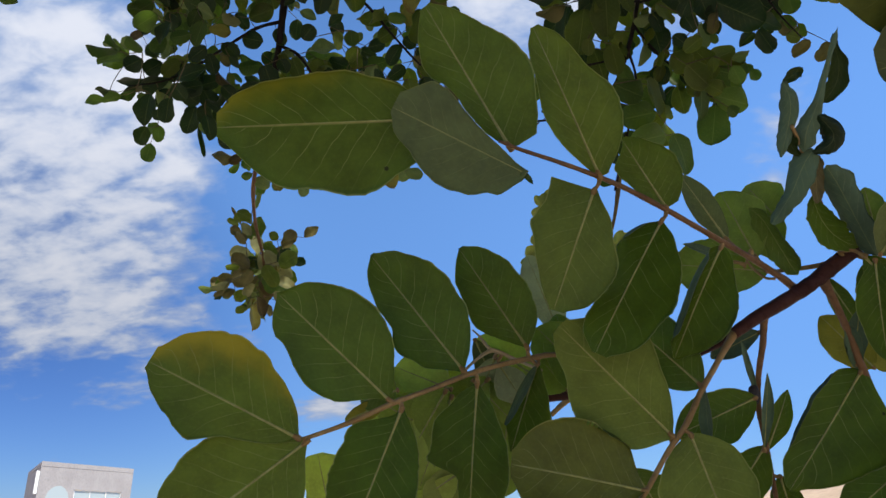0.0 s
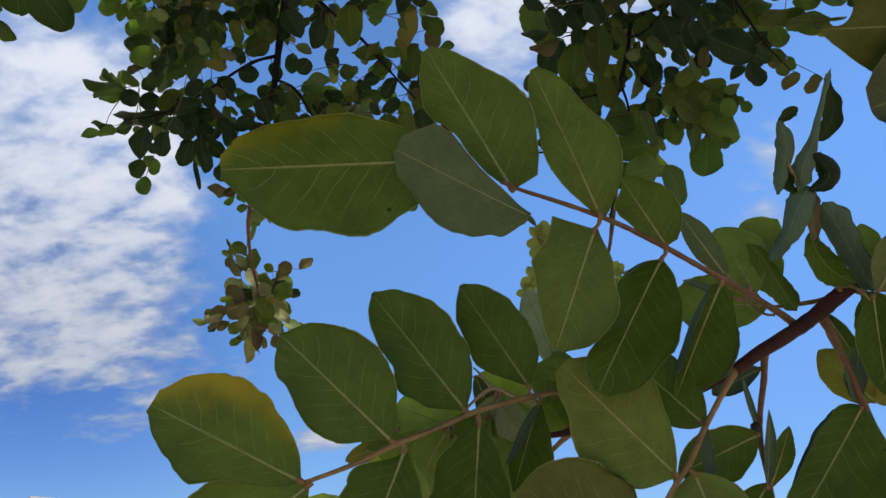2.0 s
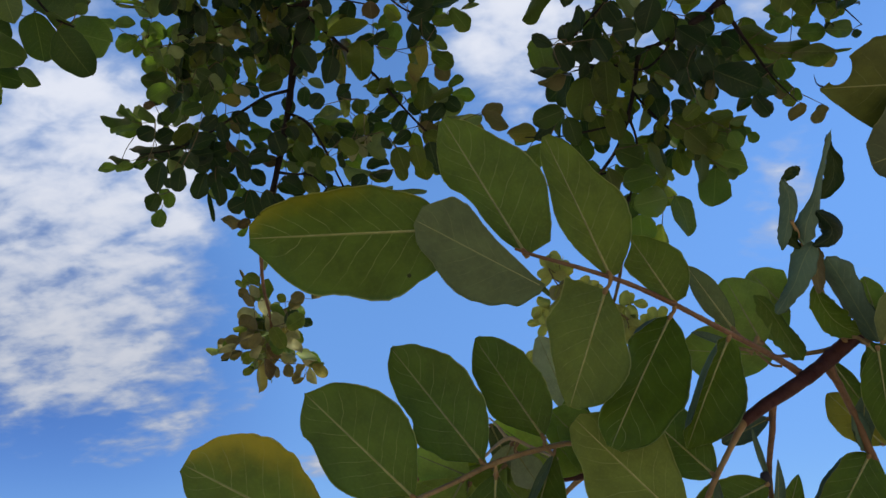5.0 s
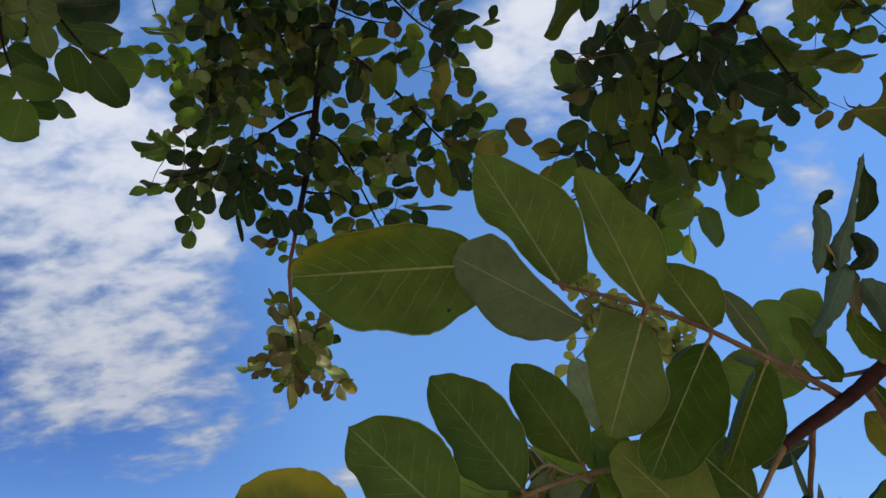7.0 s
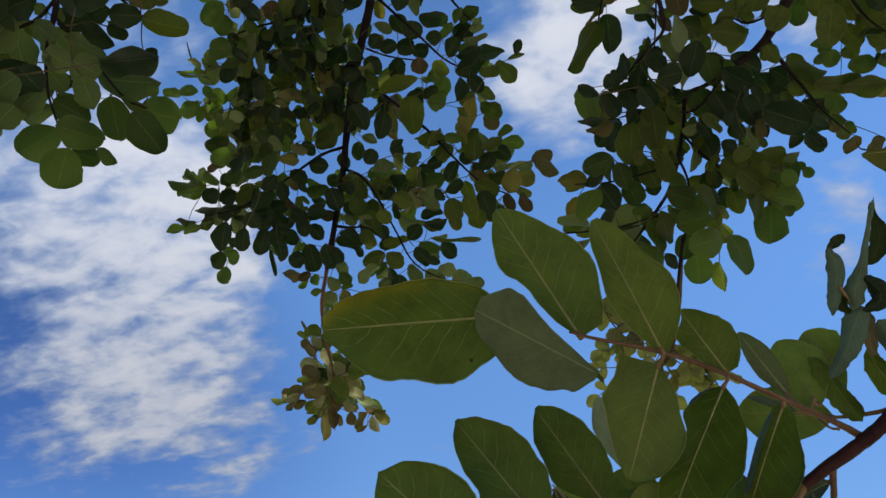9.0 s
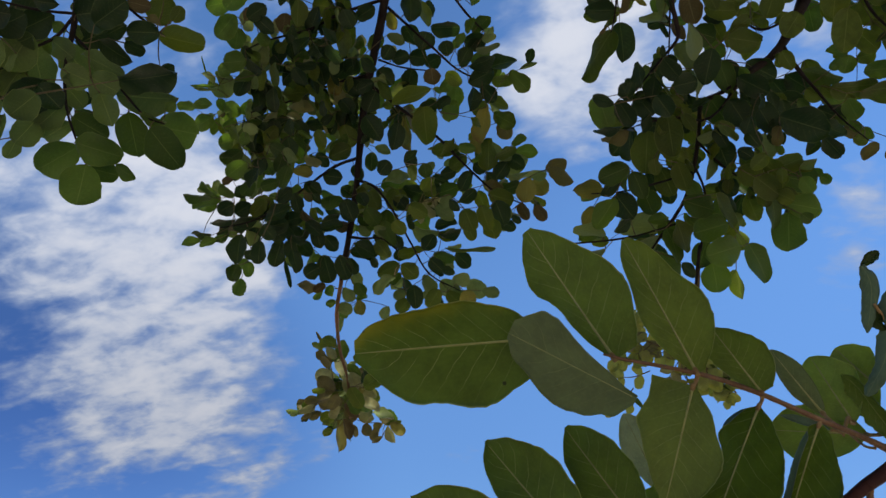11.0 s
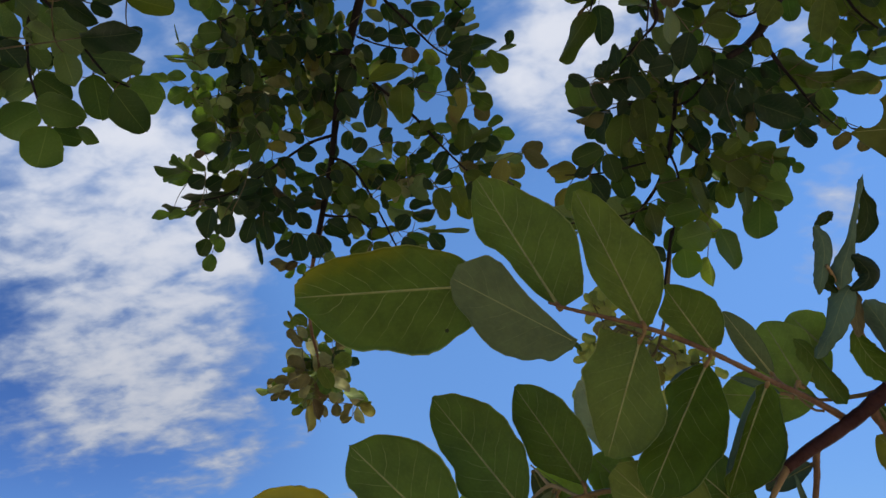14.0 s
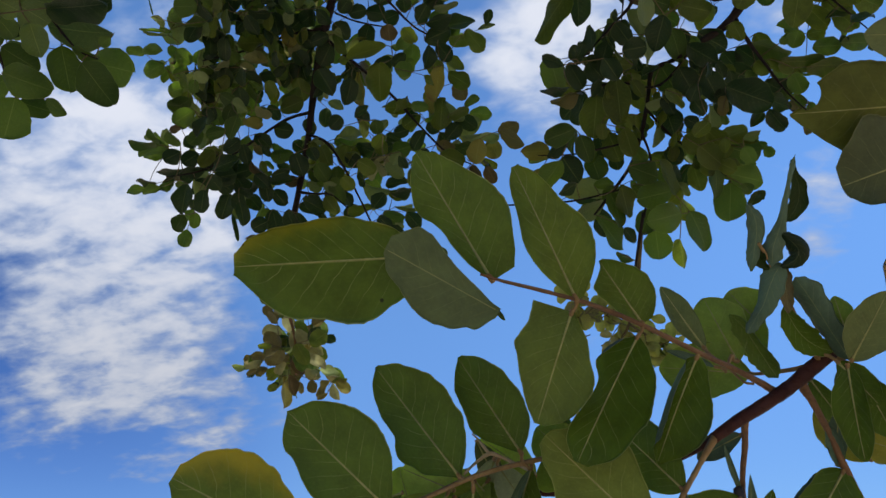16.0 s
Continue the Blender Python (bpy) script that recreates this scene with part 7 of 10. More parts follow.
mid_leaves.place((-0.354, 1.119, 2.304), (-0.317, 1.122, 2.298), 0.035, 4, 'deep')
mid_leaves.place((-0.368, 1.120, 2.358), (-0.348, 1.129, 2.329), 0.023, 0, 'deep')
mid_leaves.place((-0.339, 1.097, 2.329), (-0.295, 1.091, 2.344), 0.033, 5, 'olive')
mid_leaves.place((-0.311, 1.090, 2.396), (-0.298, 1.108, 2.354), 0.036, 13, 'olive')
mid_leaves.place((-0.411, 1.097, 2.420), (-0.392, 1.120, 2.395), 0.027, -32, 'deep')
mid_leaves.place((-0.456, 1.236, 2.504), (-0.433, 1.258, 2.475), 0.035, 3, 'deep')
mid_leaves.place((-0.382, 1.190, 2.512), (-0.366, 1.209, 2.478), 0.037, 0, 'deep')
mid_leaves.place((-0.324, 1.088, 2.429), (-0.303, 1.109, 2.399), 0.031, -4, 'deep')
mid_leaves.place((-0.483, 1.166, 2.488), (-0.457, 1.192, 2.469), 0.029, -18, 'ash')
mid_leaves.place((-0.499, 1.119, 2.454), (-0.467, 1.125, 2.426), 0.027, 11, 'deep')
mid_leaves.place((-0.442, 1.137, 2.469), (-0.412, 1.147, 2.451), 0.024, -27, 'ash')
mid_leaves.place((-0.338, 1.003, 2.322), (-0.323, 1.013, 2.295), 0.024, 7, 'olive')
mid_leaves.place((-0.467, 1.098, 2.379), (-0.443, 1.089, 2.404), 0.026, 2, 'olive')
mid_leaves.place((-0.540, 1.061, 2.235), (-0.587, 1.046, 2.235), 0.035, -62, 'green')
mid_leaves.place((-0.558, 1.106, 2.268), (-0.576, 1.084, 2.287), 0.024, -58, 'green')
mid_leaves.place((-0.548, 1.119, 2.266), (-0.608, 1.128, 2.260), 0.038, 49, 'green')
mid_leaves.place((-0.566, 1.154, 2.294), (-0.597, 1.146, 2.319), 0.025, -45, 'green')
mid_leaves.place((-0.485, 1.031, 2.214), (-0.510, 1.020, 2.234), 0.022, -34, 'green')
mid_leaves.place((-0.485, 1.035, 2.203), (-0.515, 1.042, 2.192), 0.030, -6, 'deep')
mid_leaves.place((-0.526, 1.180, 2.306), (-0.544, 1.173, 2.328), 0.027, -4, 'deep')
mid_leaves.place((-0.487, 1.115, 2.250), (-0.517, 1.120, 2.233), 0.033, -13, 'deep')
mid_leaves.place((-0.457, 1.110, 2.252), (-0.487, 1.126, 2.230), 0.028, -1, 'olive')
mid_leaves.place((-0.524, 1.139, 2.233), (-0.573, 1.140, 2.230), 0.032, -57, 'deep')
mid_leaves.place((-0.471, 1.117, 2.220), (-0.520, 1.119, 2.212), 0.032, -41, 'deep')
mid_leaves.place((-0.472, 1.127, 2.272), (-0.449, 1.138, 2.247), 0.023, -5, 'olive')
mid_leaves.place((-0.386, 1.040, 2.230), (-0.414, 1.048, 2.210), 0.026, -7, 'deep')
mid_leaves.place((-0.443, 1.079, 2.192), (-0.393, 1.071, 2.209), 0.035, -38, 'deep')
mid_leaves.place((-0.396, 1.084, 2.247), (-0.389, 1.105, 2.218), 0.025, 8, 'deep')
mid_leaves.place((-0.436, 1.163, 2.233), (-0.393, 1.156, 2.242), 0.028, -9, 'deep')
mid_leaves.place((-0.391, 1.121, 2.234), (-0.363, 1.144, 2.214), 0.028, 58, 'brown')
mid_leaves.place((-0.322, 1.152, 2.269), (-0.366, 1.152, 2.264), 0.029, -18, 'green')
mid_leaves.place((-0.312, 1.126, 2.252), (-0.297, 1.143, 2.213), 0.037, 12, 'deep')
mid_leaves.place((-0.339, 1.202, 2.329), (-0.314, 1.213, 2.310), 0.027, 1, 'deep')
mid_leaves.place((-0.296, 1.144, 2.280), (-0.266, 1.138, 2.292), 0.022, 36, 'pale')
mid_leaves.place((-0.342, 1.212, 2.270), (-0.377, 1.207, 2.253), 0.026, -36, 'deep')
mid_leaves.place((-0.369, 1.108, 2.259), (-0.357, 1.121, 2.242), 0.016, -26, 'deep')
mid_leaves.place((-0.297, 1.190, 2.258), (-0.279, 1.198, 2.235), 0.029, 1, 'green')
mid_leaves.place((-0.257, 1.026, 2.363), (-0.230, 1.043, 2.319), 0.039, -4, 'deep')
mid_leaves.place((-0.308, 1.114, 2.377), (-0.292, 1.108, 2.400), 0.023, 3, 'deep')
mid_leaves.place((-0.199, 1.045, 2.356), (-0.212, 1.065, 2.312), 0.034, -7, 'deep')
mid_leaves.place((-0.255, 1.116, 2.358), (-0.227, 1.124, 2.345), 0.021, -21, 'pale')
mid_leaves.place((-0.288, 1.247, 2.439), (-0.294, 1.267, 2.404), 0.031, 2, 'deep')
mid_leaves.place((-0.236, 1.066, 2.263), (-0.217, 1.055, 2.282), 0.029, -2, 'deep')
mid_leaves.place((-0.200, 1.055, 2.385), (-0.219, 1.072, 2.359), 0.025, -46, 'deep')
mid_leaves.place((-0.192, 1.073, 2.393), (-0.184, 1.105, 2.336), 0.044, 56, 'yellow')
mid_leaves.place((-0.156, 1.071, 2.408), (-0.152, 1.088, 2.334), 0.052, -5, 'olive')
mid_leaves.place((-0.115, 0.980, 2.322), (-0.084, 0.983, 2.319), 0.028, 5, 'green')
mid_leaves.place((-0.146, 1.105, 2.332), (-0.094, 1.101, 2.329), 0.034, -30, 'olive')
mid_leaves.place((-0.094, 1.065, 2.309), (-0.062, 1.064, 2.300), 0.022, 8, 'green')
mid_leaves.place((-0.057, 1.100, 2.313), (-0.064, 1.087, 2.346), 0.025, -7, 'yellow')
mid_leaves.place((-0.038, 1.030, 2.365), (-0.049, 1.047, 2.300), 0.043, 41, 'yellow')
mid_leaves.place((-0.027, 1.057, 2.371), (0.011, 1.080, 2.357), 0.034, 12, 'olive')
mid_leaves.place((-0.016, 1.143, 2.415), (0.003, 1.154, 2.382), 0.034, 5, 'rust')
mid_leaves.place((-0.036, 1.060, 2.319), (-0.042, 1.084, 2.264), 0.040, 40, 'olive')
mid_leaves.place((-0.027, 1.048, 2.269), (0.009, 1.039, 2.280), 0.026, 45, 'olive')
mid_leaves.place((0.002, 1.037, 2.283), (0.028, 1.029, 2.293), 0.020, -35, 'green')
mid_leaves.place((0.009, 1.167, 2.360), (0.053, 1.168, 2.354), 0.030, -21, 'green')
mid_leaves.place((-0.011, 1.095, 2.304), (0.023, 1.099, 2.277), 0.029, -1, 'deep')
mid_leaves.place((-0.031, 1.098, 2.255), (-0.008, 1.091, 2.284), 0.031, -3, 'deep')
mid_leaves.place((-0.047, 1.137, 2.295), (-0.029, 1.149, 2.279), 0.025, 1, 'deep')
mid_leaves.place((-0.007, 1.150, 2.296), (0.064, 1.144, 2.297), 0.044, 67, 'pale')
mid_leaves.place((0.060, 1.099, 2.269), (0.098, 1.094, 2.281), 0.029, 12, 'rust')
mid_leaves.place((0.064, 1.062, 2.247), (0.104, 1.068, 2.220), 0.032, 32, 'rust')
mid_leaves.place((0.047, 1.211, 2.327), (0.064, 1.231, 2.296), 0.037, 13, 'yellow')
mid_leaves.place((0.027, 1.059, 2.229), (0.019, 1.082, 2.193), 0.035, 8, 'yellow')
mid_leaves.place((0.028, 1.155, 2.242), (0.059, 1.166, 2.236), 0.022, -39, 'olive')
mid_leaves.place((0.013, 1.214, 2.271), (0.027, 1.229, 2.241), 0.026, 13, 'brown')
mid_leaves.place((0.038, 1.106, 2.201), (0.054, 1.121, 2.177), 0.026, 12, 'brown')
mid_leaves.place((-0.005, 1.119, 2.190), (0.010, 1.125, 2.178), 0.014, 5, 'deep')
mid_leaves.place((-0.184, 1.105, 2.290), (-0.185, 1.092, 2.321), 0.027, 0, 'deep')
mid_leaves.place((-0.179, 0.988, 2.231), (-0.156, 0.984, 2.250), 0.020, -40, 'deep')
mid_leaves.place((-0.151, 1.035, 2.258), (-0.150, 1.052, 2.239), 0.026, 0, 'green')
mid_leaves.place((-0.161, 1.168, 2.329), (-0.148, 1.158, 2.343), 0.018, -9, 'pale')
mid_leaves.place((-0.135, 1.154, 2.308), (-0.105, 1.149, 2.314), 0.026, -7, 'deep')
mid_leaves.place((-0.157, 1.203, 2.337), (-0.124, 1.204, 2.321), 0.024, -4, 'deep')
mid_leaves.place((-0.144, 1.199, 2.296), (-0.103, 1.189, 2.303), 0.034, 4, 'green')
mid_leaves.place((-0.255, 1.205, 2.334), (-0.193, 1.199, 2.337), 0.041, -55, 'pale')
mid_leaves.place((-0.220, 1.239, 2.340), (-0.165, 1.243, 2.317), 0.039, 27, 'deep')
mid_leaves.place((-0.159, 1.119, 2.274), (-0.146, 1.136, 2.251), 0.027, 10, 'olive')
mid_leaves.place((-0.098, 1.156, 2.271), (-0.075, 1.138, 2.302), 0.029, -19, 'deep')
mid_leaves.place((-0.071, 1.137, 2.316), (-0.049, 1.146, 2.304), 0.025, 4, 'deep')
mid_leaves.place((-0.102, 1.208, 2.278), (-0.072, 1.206, 2.303), 0.029, 9, 'deep')
mid_leaves.place((-0.069, 1.228, 2.312), (-0.053, 1.240, 2.271), 0.030, -13, 'olive')
mid_leaves.place((-0.044, 1.109, 2.232), (-0.001, 1.128, 2.224), 0.034, -8, 'olive')
mid_leaves.place((-0.018, 1.119, 2.244), (0.016, 1.120, 2.255), 0.027, 12, 'green')
mid_leaves.place((-0.049, 1.157, 2.283), (-0.022, 1.169, 2.268), 0.022, 27, 'pale')
mid_leaves.place((-0.226, 1.181, 2.286), (-0.204, 1.191, 2.256), 0.031, -12, 'deep')
mid_leaves.place((-0.173, 1.007, 2.159), (-0.144, 1.017, 2.144), 0.027, 13, 'olive')
mid_leaves.place((-0.176, 1.214, 2.289), (-0.135, 1.225, 2.278), 0.029, -37, 'ash')
mid_leaves.place((-0.138, 1.079, 2.195), (-0.107, 1.092, 2.175), 0.026, -13, 'pale')
mid_leaves.place((-0.103, 0.987, 2.154), (-0.090, 1.002, 2.139), 0.016, 25, 'deep')
mid_leaves.place((-0.083, 1.018, 2.151), (-0.070, 1.039, 2.121), 0.033, 4, 'olive')
mid_leaves.place((-0.055, 1.031, 2.162), (-0.044, 1.042, 2.121), 0.031, -13, 'olive')
mid_leaves.place((-0.033, 1.107, 2.216), (-0.019, 1.125, 2.174), 0.036, -11, 'deep')
mid_leaves.place((-0.032, 1.159, 2.206), (0.001, 1.174, 2.193), 0.025, 6, 'deep')
mid_leaves.place((-0.275, 1.141, 2.238), (-0.256, 1.163, 2.214), 0.033, -7, 'green')
mid_leaves.place((-0.243, 1.178, 2.255), (-0.244, 1.191, 2.209), 0.033, 9, 'green')
mid_leaves.place((-0.268, 1.142, 2.278), (-0.252, 1.153, 2.240), 0.030, 11, 'olive')
mid_leaves.place((-0.301, 1.204, 2.237), (-0.280, 1.220, 2.226), 0.024, -2, 'pale')
mid_leaves.place((-0.263, 1.168, 2.215), (-0.241, 1.181, 2.198), 0.025, -10, 'pale')
mid_leaves.place((-0.209, 1.065, 2.163), (-0.189, 1.072, 2.142), 0.025, -1, 'olive')
mid_leaves.place((-0.200, 1.225, 2.239), (-0.146, 1.223, 2.223), 0.036, 39, 'pale')
mid_leaves.place((-0.149, 1.172, 2.206), (-0.107, 1.172, 2.213), 0.029, -39, 'deep')
mid_leaves.place((-0.139, 1.181, 2.195), (-0.100, 1.186, 2.208), 0.028, 51, 'deep')
mid_leaves.place((-0.297, 1.124, 2.326), (-0.282, 1.133, 2.297), 0.023, 4, 'deep')
mid_leaves.place((-0.283, 1.114, 2.256), (-0.270, 1.123, 2.234), 0.025, -13, 'deep')
mid_leaves.place((-0.450, 1.122, 2.200), (-0.425, 1.143, 2.184), 0.032, 11, 'deep')
mid_leaves.place((-0.430, 1.164, 2.229), (-0.408, 1.181, 2.197), 0.036, 1, 'deep')
mid_leaves.place((-0.449, 1.192, 2.209), (-0.466, 1.212, 2.164), 0.035, 20, 'deep')
mid_leaves.place((-0.409, 1.140, 2.161), (-0.403, 1.161, 2.123), 0.029, -23, 'deep')
mid_leaves.place((-0.446, 1.214, 2.183), (-0.442, 1.254, 2.139), 0.010, 8, 'deep')
mid_leaves.place((-0.464, 1.251, 2.207), (-0.493, 1.256, 2.195), 0.024, 1, 'deep')
mid_leaves.place((-0.428, 1.236, 2.229), (-0.405, 1.249, 2.203), 0.032, 0, 'deep')
mid_leaves.place((-0.369, 1.149, 2.210), (-0.363, 1.165, 2.173), 0.030, 9, 'deep')
mid_leaves.place((-0.319, 1.150, 2.212), (-0.358, 1.145, 2.203), 0.027, 35, 'deep')
mid_leaves.place((-0.361, 1.181, 2.208), (-0.340, 1.198, 2.183), 0.028, -3, 'deep')
mid_leaves.place((-0.374, 1.208, 2.156), (-0.403, 1.208, 2.140), 0.033, -2, 'deep')
mid_leaves.place((-0.398, 1.291, 2.156), (-0.441, 1.294, 2.163), 0.028, -31, 'rust')
mid_leaves.place((-0.383, 1.287, 2.156), (-0.407, 1.287, 2.142), 0.021, 4, 'brown')
mid_leaves.place((-0.370, 1.291, 2.155), (-0.384, 1.301, 2.139), 0.019, 1, 'green')
mid_leaves.place((-0.407, 1.351, 2.177), (-0.426, 1.355, 2.156), 0.019, -44, 'green')
mid_leaves.place((-0.371, 1.217, 2.186), (-0.360, 1.244, 2.139), 0.039, 5, 'deep')
mid_leaves.place((-0.327, 1.166, 2.157), (-0.315, 1.196, 2.120), 0.032, 10, 'deep')
mid_leaves.place((-0.310, 1.172, 2.153), (-0.298, 1.191, 2.129), 0.022, 3, 'deep')
mid_leaves.place((-0.325, 1.257, 2.151), (-0.302, 1.266, 2.151), 0.029, -1, 'pale')
mid_leaves.place((-0.313, 1.239, 2.131), (-0.295, 1.258, 2.115), 0.026, 1, 'green')
mid_leaves.place((-0.339, 1.253, 2.129), (-0.320, 1.271, 2.110), 0.026, -3, 'pale')
mid_leaves.place((-0.358, 1.304, 2.119), (-0.332, 1.308, 2.100), 0.027, -13, 'pale')
mid_leaves.place((-0.355, 1.268, 2.110), (-0.375, 1.271, 2.104), 0.016, -1, 'green')
mid_leaves.place((-0.318, 1.317, 2.132), (-0.319, 1.338, 2.107), 0.022, 3, 'yellow')
mid_leaves.place((-0.325, 1.308, 2.130), (-0.302, 1.312, 2.137), 0.016, -34, 'green')
mid_leaves.place((-0.374, 1.417, 2.149), (-0.385, 1.428, 2.109), 0.012, 8, 'pale')
mid_leaves.place((-0.293, 1.137, 2.163), (-0.254, 1.157, 2.145), 0.032, -25, 'deep')
mid_leaves.place((-0.272, 1.192, 2.172), (-0.262, 1.204, 2.145), 0.020, 33, 'deep')
mid_leaves.place((-0.309, 1.175, 2.171), (-0.272, 1.191, 2.158), 0.029, -32, 'deep')
mid_leaves.place((-0.250, 1.168, 2.224), (-0.229, 1.187, 2.181), 0.034, 20, 'green')
mid_leaves.place((-0.252, 1.134, 2.164), (-0.231, 1.155, 2.140), 0.029, -13, 'olive')
mid_leaves.place((-0.231, 1.189, 2.203), (-0.216, 1.200, 2.178), 0.023, -13, 'deep')
mid_leaves.place((-0.170, 1.173, 2.159), (-0.150, 1.170, 2.188), 0.030, -10, 'deep')
mid_leaves.place((-0.224, 1.206, 2.168), (-0.178, 1.212, 2.181), 0.032, -45, 'olive')
mid_leaves.place((-0.158, 1.216, 2.172), (-0.116, 1.216, 2.160), 0.028, 28, 'green')
mid_leaves.place((-0.120, 1.285, 2.209), (-0.095, 1.308, 2.185), 0.032, 1, 'deep')
mid_leaves.place((-0.129, 1.164, 2.156), (-0.038, 1.181, 2.159), 0.009, 12, 'pale')
mid_leaves.place((-0.137, 1.299, 2.228), (-0.109, 1.294, 2.231), 0.018, 44, 'pale')
mid_leaves.place((-0.218, 1.191, 2.144), (-0.261, 1.204, 2.131), 0.030, -11, 'olive')
mid_leaves.place((-0.223, 1.162, 2.104), (-0.260, 1.174, 2.079), 0.031, 46, 'pale')
mid_leaves.place((-0.240, 1.211, 2.114), (-0.272, 1.225, 2.102), 0.023, 42, 'pale')
mid_leaves.place((-0.205, 1.132, 2.114), (-0.178, 1.148, 2.093), 0.031, -3, 'olive')
mid_leaves.place((-0.230, 1.331, 2.180), (-0.259, 1.339, 2.161), 0.025, 11, 'pale')
mid_leaves.place((-0.215, 1.243, 2.114), (-0.236, 1.244, 2.097), 0.023, 6, 'pale')
mid_leaves.place((-0.196, 1.224, 2.115), (-0.194, 1.241, 2.073), 0.033, -3, 'deep')
mid_leaves.place((-0.208, 1.237, 2.091), (-0.230, 1.246, 2.071), 0.028, -7, 'olive')
mid_leaves.place((-0.265, 1.349, 2.127), (-0.281, 1.355, 2.104), 0.022, 3, 'pale')
mid_leaves.place((-0.180, 1.251, 2.147), (-0.167, 1.268, 2.109), 0.029, -18, 'pale')
mid_leaves.place((-0.148, 1.218, 2.100), (-0.170, 1.232, 2.070), 0.032, -4, 'olive')
mid_leaves.place((-0.158, 1.166, 2.139), (-0.134, 1.173, 2.113), 0.029, 11, 'deep')
mid_leaves.place((-0.147, 1.201, 2.132), (-0.117, 1.213, 2.129), 0.021, -37, 'deep')
mid_leaves.place((-0.154, 1.306, 2.158), (-0.119, 1.327, 2.132), 0.040, -3, 'pale')
mid_leaves.place((-0.116, 1.226, 2.112), (-0.092, 1.217, 2.126), 0.030, 10, 'pale')
mid_leaves.place((-0.100, 1.349, 2.174), (-0.068, 1.362, 2.144), 0.039, 6, 'pale')
mid_leaves.place((-0.069, 1.248, 2.105), (-0.037, 1.254, 2.101), 0.025, -4, 'pale')
mid_leaves.place((-0.101, 1.219, 2.095), (-0.086, 1.226, 2.063), 0.032, 4, 'yellow')
mid_leaves.place((-0.135, 1.238, 2.102), (-0.109, 1.258, 2.084), 0.028, 0, 'olive')
mid_leaves.place((-0.171, 1.331, 2.132), (-0.153, 1.345, 2.123), 0.019, -10, 'deep')
mid_leaves.place((-0.048, 1.065, 2.158), (-0.035, 1.074, 2.121), 0.032, -2, 'olive')
mid_leaves.place((-0.083, 1.045, 2.138), (-0.071, 1.065, 2.117), 0.023, -9, 'olive')
mid_leaves.place((-0.418, 1.444, 2.079), (-0.437, 1.430, 2.112), 0.007, 6, 'rust')
mid_leaves.place((-0.358, 1.297, 2.032), (-0.382, 1.287, 2.042), 0.023, 2, 'olive')
mid_leaves.place((-0.389, 1.423, 2.047), (-0.403, 1.403, 2.068), 0.021, -22, 'ash')
mid_leaves.place((-0.401, 1.417, 2.027), (-0.426, 1.399, 2.055), 0.028, 47, 'rust')
mid_leaves.place((-0.420, 1.546, 2.035), (-0.462, 1.537, 2.058), 0.039, 9, 'ash')
mid_leaves.place((-0.418, 1.463, 1.996), (-0.448, 1.469, 1.994), 0.019, -43, 'olive')
mid_leaves.place((-0.403, 1.505, 2.024), (-0.419, 1.522, 1.998), 0.026, -7, 'olive')
mid_leaves.place((-0.416, 1.514, 2.004), (-0.446, 1.519, 1.986), 0.023, 32, 'rust')
mid_leaves.place((-0.389, 1.503, 1.984), (-0.444, 1.514, 1.976), 0.036, -45, 'rust')
mid_leaves.place((-0.454, 1.567, 2.005), (-0.493, 1.575, 2.003), 0.027, -11, 'rust')
mid_leaves.place((-0.507, 1.652, 2.009), (-0.533, 1.647, 2.026), 0.025, 6, 'rust')
mid_leaves.place((-0.504, 1.600, 1.990), (-0.544, 1.599, 1.992), 0.026, -50, 'pale')
mid_leaves.place((-0.458, 1.538, 1.984), (-0.497, 1.543, 1.974), 0.026, -40, 'ash')
mid_leaves.place((-0.464, 1.531, 1.963), (-0.488, 1.538, 1.952), 0.012, -2, 'rust')
mid_leaves.place((-0.457, 1.582, 1.981), (-0.486, 1.588, 1.970), 0.021, -9, 'rust')
mid_leaves.place((-0.424, 1.597, 1.976), (-0.460, 1.590, 1.964), 0.027, 27, 'olive')
mid_leaves.place((-0.390, 1.443, 1.922), (-0.416, 1.448, 1.917), 0.017, 39, 'olive')
mid_leaves.place((-0.417, 1.536, 1.927), (-0.437, 1.533, 1.917), 0.017, 1, 'olive')
mid_leaves.place((-0.421, 1.584, 1.961), (-0.422, 1.636, 1.903), 0.048, -58, 'yellow')
mid_leaves.place((-0.376, 1.462, 1.930), (-0.368, 1.491, 1.894), 0.030, -34, 'brown')
mid_leaves.place((-0.383, 1.578, 1.947), (-0.375, 1.585, 1.921), 0.019, -39, 'rust')
mid_leaves.place((-0.391, 1.545, 1.994), (-0.377, 1.576, 1.956), 0.032, 25, 'rust')
mid_leaves.place((-0.409, 1.551, 1.995), (-0.388, 1.561, 1.987), 0.016, 28, 'brown')
mid_leaves.place((-0.349, 1.490, 1.975), (-0.310, 1.513, 1.958), 0.032, -38, 'ash')
mid_leaves.place((-0.381, 1.615, 1.990), (-0.346, 1.632, 1.970), 0.029, 22, 'ash')
mid_leaves.place((-0.346, 1.545, 1.941), (-0.343, 1.563, 1.917), 0.023, 7, 'rust')
mid_leaves.place((-0.334, 1.669, 1.972), (-0.355, 1.694, 1.936), 0.031, 45, 'rust')
mid_leaves.place((-0.305, 1.524, 1.906), (-0.327, 1.531, 1.895), 0.011, -3, 'rust')
mid_leaves.place((-0.287, 1.493, 1.920), (-0.276, 1.511, 1.888), 0.025, 45, 'ash')
mid_leaves.place((-0.294, 1.550, 1.940), (-0.263, 1.563, 1.919), 0.026, -9, 'yellow')
